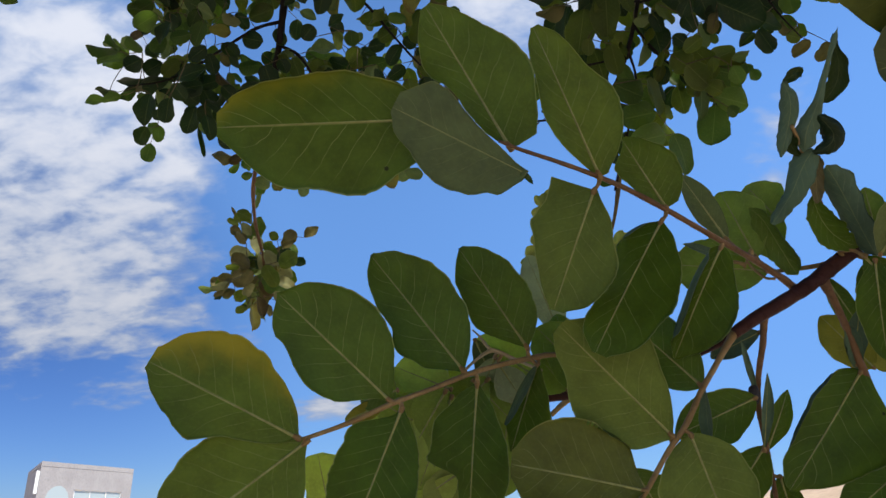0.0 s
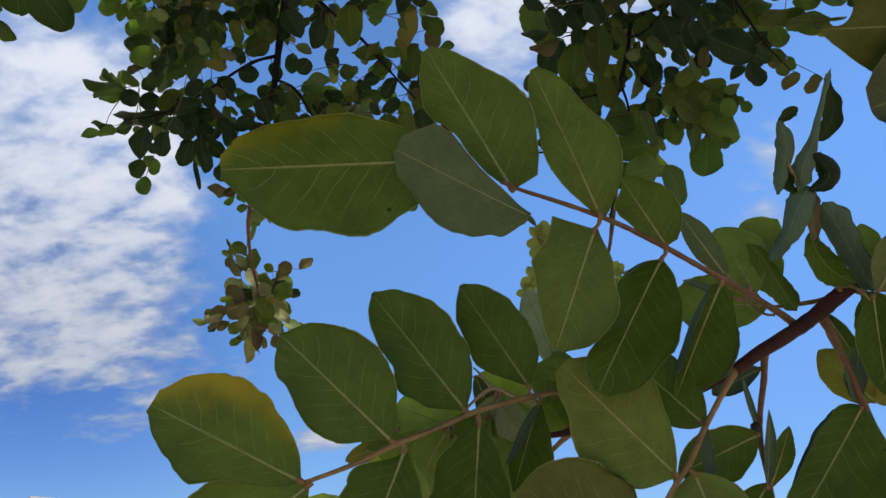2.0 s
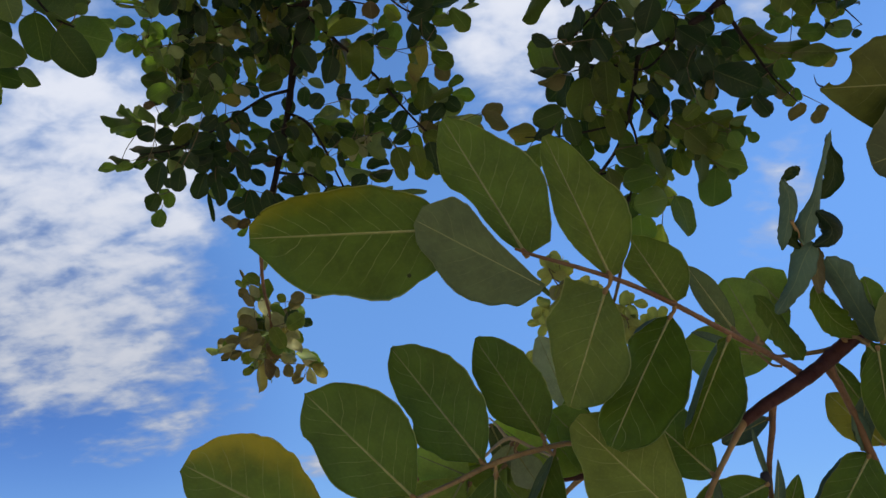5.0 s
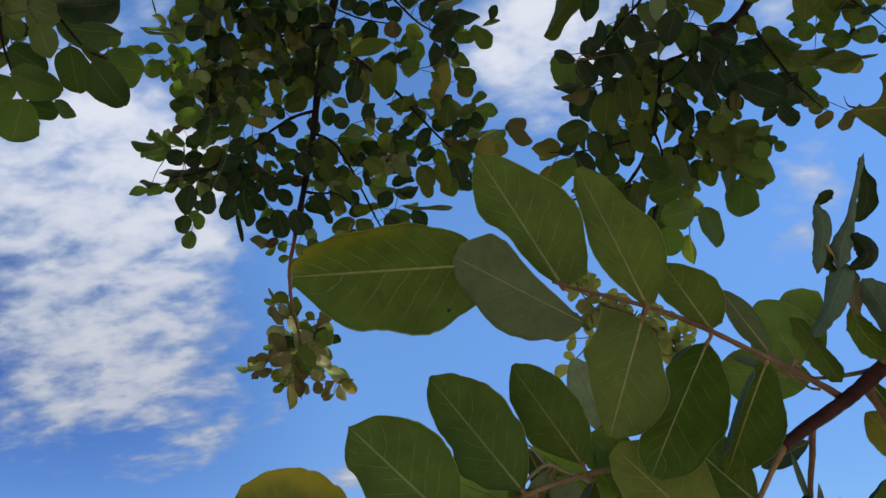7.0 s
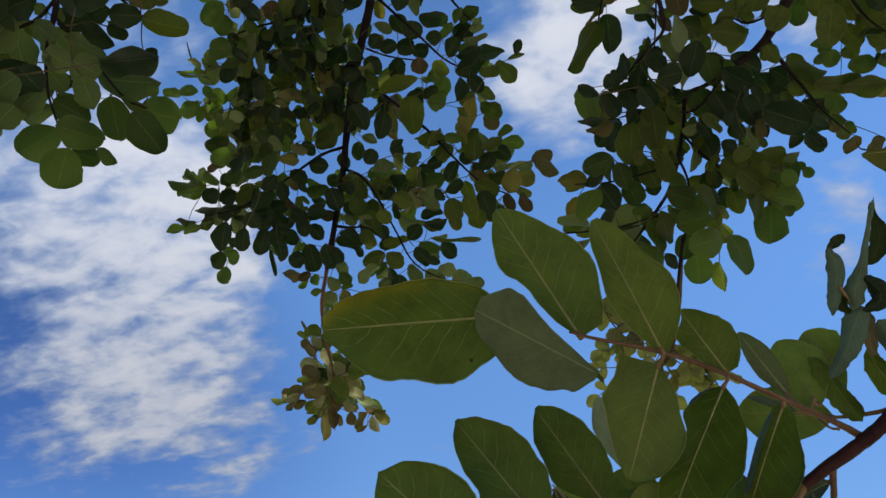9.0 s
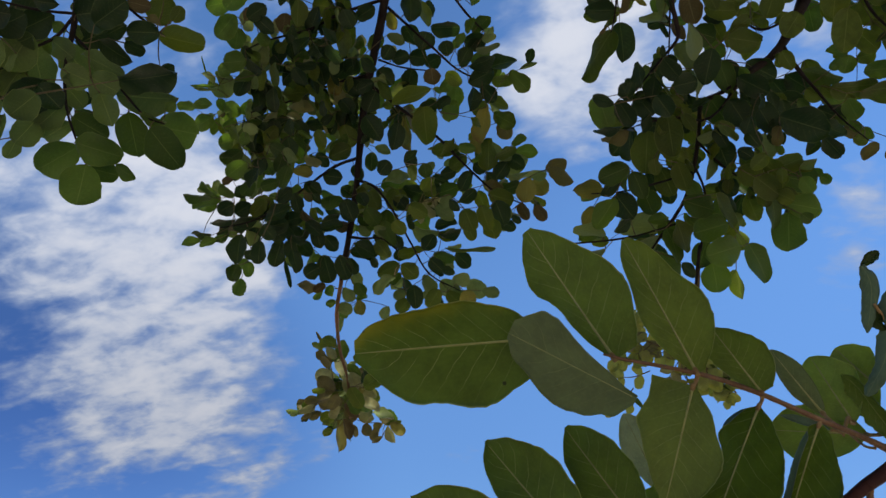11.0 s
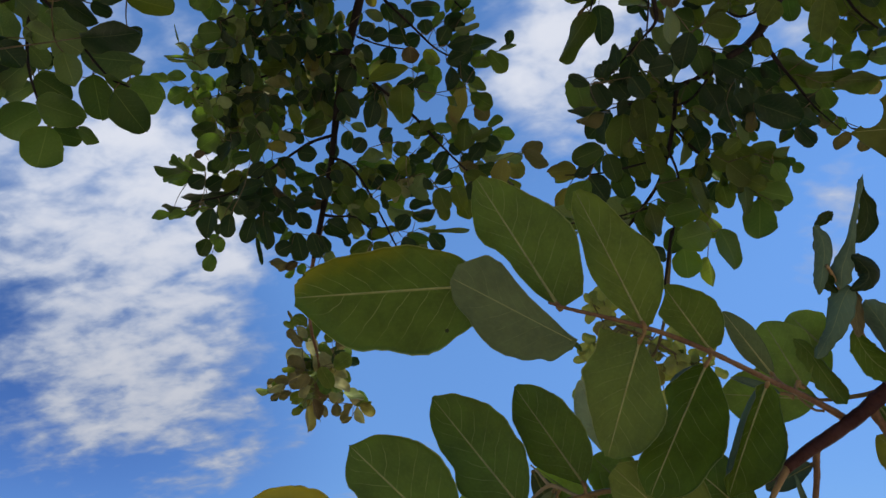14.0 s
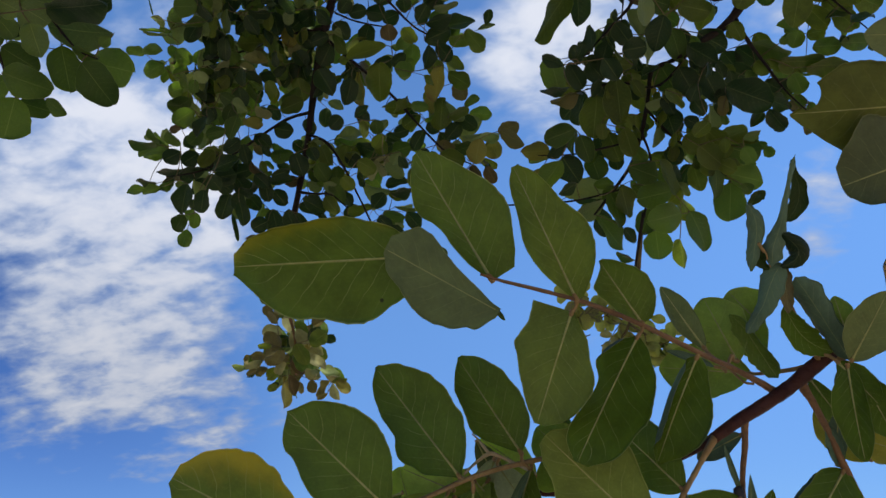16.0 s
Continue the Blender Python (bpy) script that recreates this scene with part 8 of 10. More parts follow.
mid_leaves.place((-0.303, 1.549, 1.939), (-0.269, 1.551, 1.945), 0.023, 52, 'olive')
mid_leaves.place((-0.336, 1.565, 1.970), (-0.288, 1.564, 1.951), 0.033, -52, 'pale')
mid_leaves.place((-0.364, 1.479, 1.997), (-0.351, 1.482, 1.984), 0.011, 1, 'rust')
mid_leaves.place((-0.394, 1.556, 2.028), (-0.414, 1.561, 2.011), 0.021, 11, 'pale')
mid_leaves.place((-0.404, 1.602, 2.030), (-0.377, 1.628, 2.004), 0.029, -21, 'ash')
mid_leaves.place((-0.394, 1.496, 1.967), (-0.415, 1.510, 1.945), 0.023, 13, 'ash')
mid_leaves.place((-0.382, 1.503, 2.025), (-0.344, 1.519, 2.001), 0.032, 44, 'ash')
mid_leaves.place((-0.378, 1.579, 2.008), (-0.343, 1.577, 2.005), 0.024, -10, 'ash')
mid_leaves.place((-0.542, 1.086, 2.172), (-0.578, 1.085, 2.177), 0.023, -49, 'green')
mid_leaves.place((-0.599, 1.169, 2.206), (-0.638, 1.170, 2.204), 0.025, 49, 'green')
mid_leaves.place((-0.502, 1.021, 2.127), (-0.528, 1.017, 2.113), 0.021, 37, 'green')
mid_leaves.place((-0.492, 1.044, 2.149), (-0.519, 1.054, 2.140), 0.018, -21, 'green')
mid_leaves.place((-0.508, 1.155, 2.228), (-0.531, 1.149, 2.220), 0.025, -6, 'deep')
mid_leaves.place((-0.487, 1.089, 2.172), (-0.496, 1.105, 2.120), 0.036, 26, 'deep')
mid_leaves.place((-0.478, 1.136, 2.210), (-0.494, 1.152, 2.182), 0.030, 10, 'deep')
mid_leaves.place((-0.396, 0.946, 2.076), (-0.404, 0.966, 2.047), 0.025, 10, 'deep')
mid_leaves.place((-0.511, 1.144, 2.140), (-0.529, 1.162, 2.116), 0.030, 12, 'green')
mid_leaves.place((-0.508, 1.189, 2.168), (-0.509, 1.196, 2.138), 0.023, 0, 'green')
mid_leaves.place((-0.523, 1.200, 2.138), (-0.537, 1.220, 2.112), 0.028, -5, 'green')
mid_leaves.place((-0.430, 1.036, 2.157), (-0.409, 1.045, 2.132), 0.028, 10, 'deep')
mid_leaves.place((-0.443, 1.035, 2.108), (-0.453, 1.038, 2.094), 0.020, -12, 'deep')
mid_leaves.place((-0.334, 1.466, 2.040), (-0.306, 1.454, 2.069), 0.028, 13, 'rust')
mid_leaves.place((-0.326, 1.419, 1.981), (-0.289, 1.406, 2.002), 0.035, 8, 'olive')
mid_leaves.place((-0.365, 1.546, 2.065), (-0.334, 1.549, 2.031), 0.035, -9, 'rust')
mid_leaves.place((-0.358, 1.618, 2.037), (-0.336, 1.632, 2.012), 0.033, 7, 'olive')
mid_leaves.place((-0.329, 1.396, 2.027), (-0.343, 1.390, 2.041), 0.019, 10, 'olive')
mid_leaves.place((-0.286, 1.453, 2.054), (-0.260, 1.455, 2.078), 0.023, -21, 'rust')
mid_leaves.place((-0.315, 1.401, 2.029), (-0.297, 1.396, 2.048), 0.024, -12, 'rust')
mid_leaves.place((-0.336, 1.481, 2.042), (-0.346, 1.496, 2.000), 0.030, -51, 'ash')
mid_leaves.place((-0.359, 1.438, 1.990), (-0.336, 1.459, 1.951), 0.033, 13, 'olive')
mid_leaves.place((-0.385, 1.489, 2.032), (-0.365, 1.499, 1.989), 0.032, -21, 'ash')
mid_leaves.place((-0.385, 1.454, 2.054), (-0.374, 1.431, 2.092), 0.030, -13, 'olive')
mid_leaves.place((-0.410, 1.497, 2.086), (-0.395, 1.507, 2.035), 0.035, -38, 'ash')
mid_leaves.place((-0.371, 1.356, 2.047), (-0.409, 1.362, 2.062), 0.025, 44, 'olive')
mid_leaves.place((-0.386, 1.382, 2.015), (-0.408, 1.380, 2.037), 0.020, -38, 'rust')
mid_leaves.place((-0.403, 1.484, 1.997), (-0.442, 1.486, 2.024), 0.036, 6, 'rust')
mid_leaves.place((-0.417, 1.541, 1.997), (-0.454, 1.531, 2.007), 0.035, -13, 'olive')
mid_leaves.place((-0.385, 1.508, 1.975), (-0.356, 1.512, 1.944), 0.028, -29, 'brown')
mid_leaves.place((-0.401, 1.665, 2.039), (-0.365, 1.677, 1.999), 0.037, 24, 'ash')
mid_leaves.place((-0.343, 1.513, 2.034), (-0.317, 1.516, 1.988), 0.034, 42, 'ash')
mid_leaves.place((-0.379, 1.493, 2.058), (-0.351, 1.502, 2.034), 0.025, 29, 'olive')
mid_leaves.place((-0.366, 1.457, 2.027), (-0.346, 1.476, 2.000), 0.028, -2, 'ash')
mid_leaves.place((-0.366, 1.366, 1.953), (-0.382, 1.373, 1.925), 0.023, -3, 'rust')
mid_leaves.place((-0.410, 1.593, 1.976), (-0.432, 1.610, 1.953), 0.024, 11, 'pale')
mid_leaves.place((-0.411, 1.559, 1.991), (-0.379, 1.568, 1.973), 0.026, -39, 'rust')
mid_leaves.thicken(0.9, 0.45)
# a second layer behind, mostly in looks with light put into their colour
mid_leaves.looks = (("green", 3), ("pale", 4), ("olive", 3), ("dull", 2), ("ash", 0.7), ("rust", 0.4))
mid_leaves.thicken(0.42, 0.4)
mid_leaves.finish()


# ---- the branch at the left ----
left = thing("carob_branch", (-0.598, 0.493, 2.546), "carob branch with broad rounded dull green leaflets", "branch", "branches of the tree")
left_leaves = Foliage(left, 0.047, (("dull", 7), ("green", 3), ("deep", 0.6), ("olive", 1)), 11, 0.82)
left_main = [(-0.5185, 0.4197, 2.4089, 0.0084), (-0.4862, 0.4804, 2.2609, 0.0070), (-0.4730, 0.5076, 2.1913, 0.0054), (-0.4704, 0.5186, 2.1510, 0.0041), (-0.4731, 0.5280, 2.1149, 0.0031), (-0.4774, 0.5362, 2.0788, 0.0021), (-0.4738, 0.5490, 2.0351, 0.0015), (-0.4653, 0.5666, 2.0027, 0.0011)]
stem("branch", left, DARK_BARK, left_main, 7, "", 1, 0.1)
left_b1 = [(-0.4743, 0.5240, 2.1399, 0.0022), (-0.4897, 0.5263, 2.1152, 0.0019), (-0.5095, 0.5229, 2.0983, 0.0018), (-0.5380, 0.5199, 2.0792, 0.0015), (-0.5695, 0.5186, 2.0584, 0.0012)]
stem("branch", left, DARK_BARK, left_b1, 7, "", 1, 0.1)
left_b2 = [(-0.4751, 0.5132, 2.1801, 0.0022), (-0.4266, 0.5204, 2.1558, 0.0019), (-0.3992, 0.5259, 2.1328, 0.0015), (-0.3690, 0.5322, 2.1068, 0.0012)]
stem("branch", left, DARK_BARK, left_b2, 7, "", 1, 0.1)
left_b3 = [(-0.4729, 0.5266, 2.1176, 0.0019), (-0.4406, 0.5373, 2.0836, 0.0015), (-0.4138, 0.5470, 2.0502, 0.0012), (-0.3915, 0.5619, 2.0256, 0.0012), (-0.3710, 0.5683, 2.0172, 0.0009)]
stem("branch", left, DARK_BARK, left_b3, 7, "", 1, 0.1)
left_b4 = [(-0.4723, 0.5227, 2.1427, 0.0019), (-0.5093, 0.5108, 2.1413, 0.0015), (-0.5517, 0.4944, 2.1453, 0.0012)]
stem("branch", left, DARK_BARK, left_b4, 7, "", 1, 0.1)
left_leaves.place((-0.560, 0.528, 2.168), (-0.522, 0.537, 2.164), 0.038, -3, 'deep')
left_leaves.place((-0.534, 0.462, 2.097), (-0.498, 0.468, 2.091), 0.034, 5, 'deep')
left_leaves.place((-0.582, 0.529, 2.220), (-0.536, 0.531, 2.208), 0.039, 8, 'deep')
left_leaves.place((-0.538, 0.529, 2.132), (-0.502, 0.527, 2.149), 0.034, 0, 'deep')
left_leaves.place((-0.526, 0.480, 2.086), (-0.497, 0.484, 2.107), 0.032, 12, 'deep')
left_leaves.place((-0.579, 0.564, 2.223), (-0.534, 0.555, 2.233), 0.037, -2, 'deep')
left_leaves.place((-0.497, 0.489, 2.131), (-0.470, 0.492, 2.126), 0.017, 7, 'deep')
left_leaves.place((-0.563, 0.536, 2.240), (-0.531, 0.537, 2.231), 0.019, 3, 'deep')
left_leaves.place((-0.484, 0.531, 2.127), (-0.500, 0.527, 2.134), 0.015, 3, 'green')
left_leaves.place((-0.506, 0.508, 2.104), (-0.533, 0.522, 2.069), 0.043, 2, 'dull')
left_leaves.place((-0.522, 0.481, 2.081), (-0.547, 0.494, 2.047), 0.041, 8, 'dull')
left_leaves.place((-0.535, 0.547, 2.130), (-0.530, 0.580, 2.086), 0.041, -3, 'dull')
left_leaves.place((-0.568, 0.537, 2.119), (-0.565, 0.571, 2.076), 0.041, 3, 'dull')
left_leaves.place((-0.530, 0.512, 2.092), (-0.500, 0.506, 2.098), 0.029, 4, 'dull')
left_leaves.place((-0.573, 0.518, 2.087), (-0.546, 0.515, 2.096), 0.029, -8, 'dull')
left_leaves.place((-0.477, 0.529, 2.134), (-0.465, 0.534, 2.116), 0.012, 36, 'dull')
left_leaves.place((-0.494, 0.526, 2.110), (-0.468, 0.532, 2.087), 0.026, 9, 'dull')
left_leaves.place((-0.460, 0.509, 2.126), (-0.403, 0.505, 2.123), 0.043, -6, 'deep')
left_leaves.place((-0.478, 0.505, 2.168), (-0.417, 0.497, 2.161), 0.044, -11, 'deep')
left_leaves.place((-0.406, 0.469, 2.068), (-0.372, 0.461, 2.088), 0.030, 0, 'deep')
left_leaves.place((-0.458, 0.509, 2.156), (-0.420, 0.501, 2.178), 0.034, -4, 'deep')
left_leaves.place((-0.479, 0.546, 2.121), (-0.449, 0.549, 2.139), 0.030, -9, 'deep')
left_leaves.place((-0.463, 0.566, 2.149), (-0.439, 0.565, 2.163), 0.023, -10, 'deep')
left_leaves.place((-0.451, 0.542, 2.120), (-0.420, 0.563, 2.104), 0.029, 32, 'deep')
left_leaves.place((-0.370, 0.524, 2.104), (-0.402, 0.515, 2.101), 0.026, 7, 'deep')
left_leaves.place((-0.433, 0.561, 2.131), (-0.412, 0.572, 2.125), 0.018, 21, 'deep')
left_leaves.place((-0.414, 0.521, 2.152), (-0.390, 0.530, 2.149), 0.019, -12, 'brown')
left_leaves.place((-0.459, 0.564, 2.255), (-0.428, 0.567, 2.244), 0.021, 8, 'brown')
left_leaves.place((-0.397, 0.560, 2.152), (-0.387, 0.546, 2.185), 0.035, -13, 'olive')
left_leaves.place((-0.386, 0.542, 2.179), (-0.379, 0.533, 2.218), 0.035, -10, 'olive')
left_leaves.place((-0.348, 0.520, 2.135), (-0.359, 0.527, 2.121), 0.017, -13, 'olive')
left_leaves.place((-0.365, 0.543, 2.206), (-0.378, 0.552, 2.192), 0.019, 0, 'olive')
left_leaves.place((-0.395, 0.530, 2.135), (-0.378, 0.536, 2.125), 0.013, -48, 'rust')
left_leaves.place((-0.397, 0.567, 2.144), (-0.350, 0.587, 2.141), 0.036, -37, 'olive')
left_leaves.place((-0.532, 0.586, 2.161), (-0.499, 0.620, 2.131), 0.044, -9, 'dull')
left_leaves.place((-0.477, 0.532, 2.073), (-0.442, 0.538, 2.055), 0.029, 9, 'dull')
left_leaves.place((-0.450, 0.521, 2.081), (-0.411, 0.541, 2.065), 0.034, 51, 'dull')
left_leaves.place((-0.364, 0.465, 1.990), (-0.308, 0.465, 1.993), 0.037, 40, 'deep')
left_leaves.place((-0.402, 0.597, 2.112), (-0.385, 0.590, 2.118), 0.017, -4, 'deep')
left_leaves.place((-0.363, 0.572, 2.054), (-0.425, 0.556, 2.053), 0.045, -34, 'dull')
left_leaves.place((-0.505, 0.593, 2.084), (-0.476, 0.595, 2.083), 0.020, -5, 'deep')
left_leaves.place((-0.434, 0.521, 2.048), (-0.409, 0.535, 2.037), 0.032, 5, 'dull')
left_leaves.place((-0.421, 0.524, 2.028), (-0.406, 0.534, 1.992), 0.028, 3, 'dull')
left_leaves.place((-0.498, 0.537, 2.065), (-0.537, 0.554, 2.041), 0.041, -1, 'deep')
left_leaves.place((-0.559, 0.557, 2.102), (-0.593, 0.568, 2.070), 0.042, 0, 'deep')
left_leaves.place((-0.451, 0.475, 1.991), (-0.476, 0.479, 1.971), 0.032, -11, 'dull')
left_leaves.place((-0.499, 0.487, 1.999), (-0.523, 0.491, 1.979), 0.033, 10, 'dull')
left_leaves.place((-0.515, 0.568, 2.045), (-0.540, 0.571, 2.010), 0.032, -5, 'dull')
left_leaves.place((-0.584, 0.593, 2.069), (-0.622, 0.611, 2.043), 0.034, 0, 'dull')
left_leaves.place((-0.547, 0.582, 2.027), (-0.564, 0.594, 2.008), 0.019, -13, 'dull')
left_leaves.place((-0.596, 0.598, 2.037), (-0.611, 0.608, 2.016), 0.020, -5, 'dull')
left_leaves.place((-0.486, 0.515, 2.038), (-0.467, 0.534, 2.020), 0.028, -9, 'deep')
left_leaves.place((-0.491, 0.567, 2.057), (-0.522, 0.575, 2.033), 0.033, -3, 'dull')
left_leaves.place((-0.492, 0.589, 2.046), (-0.530, 0.600, 2.036), 0.029, 13, 'dull')
left_leaves.place((-0.475, 0.585, 2.009), (-0.525, 0.597, 1.991), 0.041, 0, 'green')
left_leaves.place((-0.475, 0.563, 2.033), (-0.443, 0.586, 2.019), 0.034, 7, 'green')
left_leaves.place((-0.453, 0.548, 1.987), (-0.409, 0.566, 1.977), 0.035, 11, 'green')
left_leaves.place((-0.468, 0.595, 1.992), (-0.481, 0.613, 1.952), 0.046, 8, 'green')
left_leaves.place((-0.484, 0.623, 2.007), (-0.453, 0.636, 2.002), 0.025, 13, 'green')
left_leaves.place((-0.430, 0.590, 1.985), (-0.410, 0.600, 1.972), 0.018, 37, 'green')
left_leaves.place((-0.424, 0.582, 2.049), (-0.414, 0.602, 2.002), 0.036, 4, 'green')
left_leaves.place((-0.403, 0.608, 2.046), (-0.352, 0.607, 2.030), 0.046, 10, 'green')
left_leaves.place((-0.383, 0.562, 2.008), (-0.356, 0.590, 1.975), 0.039, 11, 'green')
left_leaves.place((-0.395, 0.557, 2.024), (-0.370, 0.570, 2.020), 0.020, 47, 'green')
left_leaves.place((-0.370, 0.564, 2.031), (-0.360, 0.563, 2.041), 0.012, -5, 'green')
left_leaves.place((-0.487, 0.556, 2.071), (-0.469, 0.570, 2.051), 0.025, -3, 'dull')
left_leaves.place((-0.538, 0.547, 2.093), (-0.561, 0.559, 2.071), 0.030, 8, 'dull')
left_leaves.place((-0.537, 0.506, 2.066), (-0.560, 0.518, 2.046), 0.028, 13, 'dull')
left_leaves.place((-0.469, 0.532, 2.066), (-0.468, 0.543, 2.053), 0.011, 52, 'dull')
left_leaves.place((-0.500, 0.492, 2.061), (-0.508, 0.499, 2.044), 0.013, 51, 'dull')
left_leaves.place((-0.574, 0.527, 2.105), (-0.581, 0.534, 2.087), 0.014, -51, 'dull')
left_leaves.place((-0.549, 0.542, 2.095), (-0.532, 0.551, 2.089), 0.015, -39, 'dull')
left_leaves.place((-0.587, 0.544, 2.090), (-0.570, 0.554, 2.084), 0.015, -39, 'dull')
left_leaves.thicken(0.35, 0.2)
left_leaves.finish()


# ---- the branch at the right ----
right = thing("carob_branch", (0.658, 0.762, 2.809), "carob branch with olive-green leaflets on a thick dark limb", "branch", "branches of the tree")
right_leaves = Foliage(right, 0.05, (("green", 4), ("deep", 2.4), ("olive", 4.5), ("yellow", 0.15)), 21, 0.8)
right_main = [(0.6584, 0.7618, 2.8091, 0.0149), (0.5645, 0.8355, 2.5841, 0.0132), (0.4927, 0.8768, 2.4476, 0.0110), (0.4539, 0.8867, 2.3776, 0.0093), (0.4160, 0.8995, 2.3241, 0.0070), (0.3625, 0.9021, 2.2872, 0.0047), (0.3261, 0.9103, 2.2646, 0.0037), (0.2921, 0.9067, 2.2434, 0.0035), (0.2850, 0.9259, 2.2051, 0.0031), (0.2723, 0.9400, 2.1537, 0.0031), (0.2523, 0.9529, 2.1033, 0.0027), (0.2177, 0.9620, 2.0576, 0.0024), (0.1949, 0.9731, 2.0318, 0.0015)]
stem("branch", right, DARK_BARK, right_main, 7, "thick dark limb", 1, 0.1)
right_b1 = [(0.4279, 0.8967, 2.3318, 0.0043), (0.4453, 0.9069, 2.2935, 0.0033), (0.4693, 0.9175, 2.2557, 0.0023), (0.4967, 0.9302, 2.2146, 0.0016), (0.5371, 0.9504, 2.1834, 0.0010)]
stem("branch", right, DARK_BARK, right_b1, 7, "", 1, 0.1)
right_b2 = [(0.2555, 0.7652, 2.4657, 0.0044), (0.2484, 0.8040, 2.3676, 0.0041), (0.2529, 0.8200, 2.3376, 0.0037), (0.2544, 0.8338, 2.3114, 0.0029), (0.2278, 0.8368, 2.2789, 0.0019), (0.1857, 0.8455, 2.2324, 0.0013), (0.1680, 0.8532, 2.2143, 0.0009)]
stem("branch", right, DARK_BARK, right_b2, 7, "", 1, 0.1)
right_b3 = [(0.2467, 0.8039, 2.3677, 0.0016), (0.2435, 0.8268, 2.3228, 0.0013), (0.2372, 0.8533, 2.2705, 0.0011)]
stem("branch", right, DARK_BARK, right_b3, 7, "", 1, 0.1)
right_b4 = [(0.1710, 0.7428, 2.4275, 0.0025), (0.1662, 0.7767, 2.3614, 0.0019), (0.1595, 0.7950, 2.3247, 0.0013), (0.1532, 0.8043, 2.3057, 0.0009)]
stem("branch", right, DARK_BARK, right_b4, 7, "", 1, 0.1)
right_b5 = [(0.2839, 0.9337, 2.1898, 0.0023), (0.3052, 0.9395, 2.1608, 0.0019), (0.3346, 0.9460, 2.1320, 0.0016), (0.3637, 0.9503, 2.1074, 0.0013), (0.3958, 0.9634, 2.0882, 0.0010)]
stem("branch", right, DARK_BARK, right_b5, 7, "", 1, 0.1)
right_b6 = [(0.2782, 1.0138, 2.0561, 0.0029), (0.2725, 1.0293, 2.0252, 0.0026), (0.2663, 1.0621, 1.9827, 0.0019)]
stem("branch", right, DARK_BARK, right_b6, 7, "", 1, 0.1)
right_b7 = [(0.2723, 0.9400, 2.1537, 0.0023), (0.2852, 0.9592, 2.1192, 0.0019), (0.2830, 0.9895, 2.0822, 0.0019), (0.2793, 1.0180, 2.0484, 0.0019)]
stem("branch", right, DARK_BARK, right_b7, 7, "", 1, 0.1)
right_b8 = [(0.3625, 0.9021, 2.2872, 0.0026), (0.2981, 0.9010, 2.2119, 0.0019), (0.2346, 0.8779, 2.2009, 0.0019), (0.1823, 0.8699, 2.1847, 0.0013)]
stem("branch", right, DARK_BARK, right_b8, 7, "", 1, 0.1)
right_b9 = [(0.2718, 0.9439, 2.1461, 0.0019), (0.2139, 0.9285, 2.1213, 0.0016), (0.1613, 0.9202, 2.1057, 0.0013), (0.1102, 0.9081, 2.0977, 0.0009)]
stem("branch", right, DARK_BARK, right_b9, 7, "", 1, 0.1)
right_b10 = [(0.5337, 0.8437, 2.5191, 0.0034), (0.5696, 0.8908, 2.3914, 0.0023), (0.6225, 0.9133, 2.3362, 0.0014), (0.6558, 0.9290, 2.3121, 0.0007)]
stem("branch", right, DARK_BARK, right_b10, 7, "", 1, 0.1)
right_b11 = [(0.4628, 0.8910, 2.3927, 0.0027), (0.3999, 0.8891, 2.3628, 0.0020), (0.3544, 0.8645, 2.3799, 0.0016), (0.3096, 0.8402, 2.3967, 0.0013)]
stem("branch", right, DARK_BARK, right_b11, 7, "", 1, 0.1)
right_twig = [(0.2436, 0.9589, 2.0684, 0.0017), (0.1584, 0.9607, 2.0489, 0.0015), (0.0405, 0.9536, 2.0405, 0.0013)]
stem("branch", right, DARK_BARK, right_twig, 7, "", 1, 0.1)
right_leaves.place((0.163, 0.797, 2.342), (0.118, 0.789, 2.340), 0.032, -5, 'deep')
right_leaves.place((0.185, 0.817, 2.420), (0.138, 0.808, 2.416), 0.033, -9, 'deep')
right_leaves.place((0.164, 0.819, 2.393), (0.128, 0.821, 2.387), 0.027, 4, 'deep')
right_leaves.place((0.175, 0.766, 2.398), (0.142, 0.769, 2.394), 0.026, 0, 'deep')
right_leaves.place((0.171, 0.832, 2.374), (0.150, 0.836, 2.348), 0.020, -46, 'olive')
right_leaves.place((0.171, 0.806, 2.416), (0.152, 0.822, 2.401), 0.020, -46, 'olive')
right_leaves.place((0.148, 0.791, 2.307), (0.135, 0.798, 2.297), 0.005, 10, 'brown')
right_leaves.place((0.164, 0.842, 2.345), (0.116, 0.888, 2.291), 0.060, -52, 'olive')
right_leaves.place((0.166, 0.782, 2.320), (0.175, 0.767, 2.339), 0.018, 35, 'brown')
right_leaves.place((0.181, 0.767, 2.366), (0.193, 0.759, 2.393), 0.019, -35, 'brown')
right_leaves.place((0.192, 0.788, 2.355), (0.208, 0.792, 2.341), 0.008, 4, 'yellow')
right_leaves.place((0.188, 0.766, 2.396), (0.204, 0.769, 2.381), 0.008, -4, 'yellow')
right_leaves.place((0.253, 0.880, 2.400), (0.260, 0.870, 2.434), 0.026, -11, 'pale')
right_leaves.place((0.251, 0.861, 2.446), (0.256, 0.846, 2.477), 0.026, 2, 'pale')
right_leaves.place((0.263, 0.896, 2.406), (0.216, 0.885, 2.400), 0.030, 62, 'pale')
right_leaves.place((0.244, 0.854, 2.433), (0.198, 0.841, 2.426), 0.029, -62, 'pale')
right_leaves.place((0.240, 0.861, 2.371), (0.253, 0.878, 2.353), 0.009, -9, 'deep')
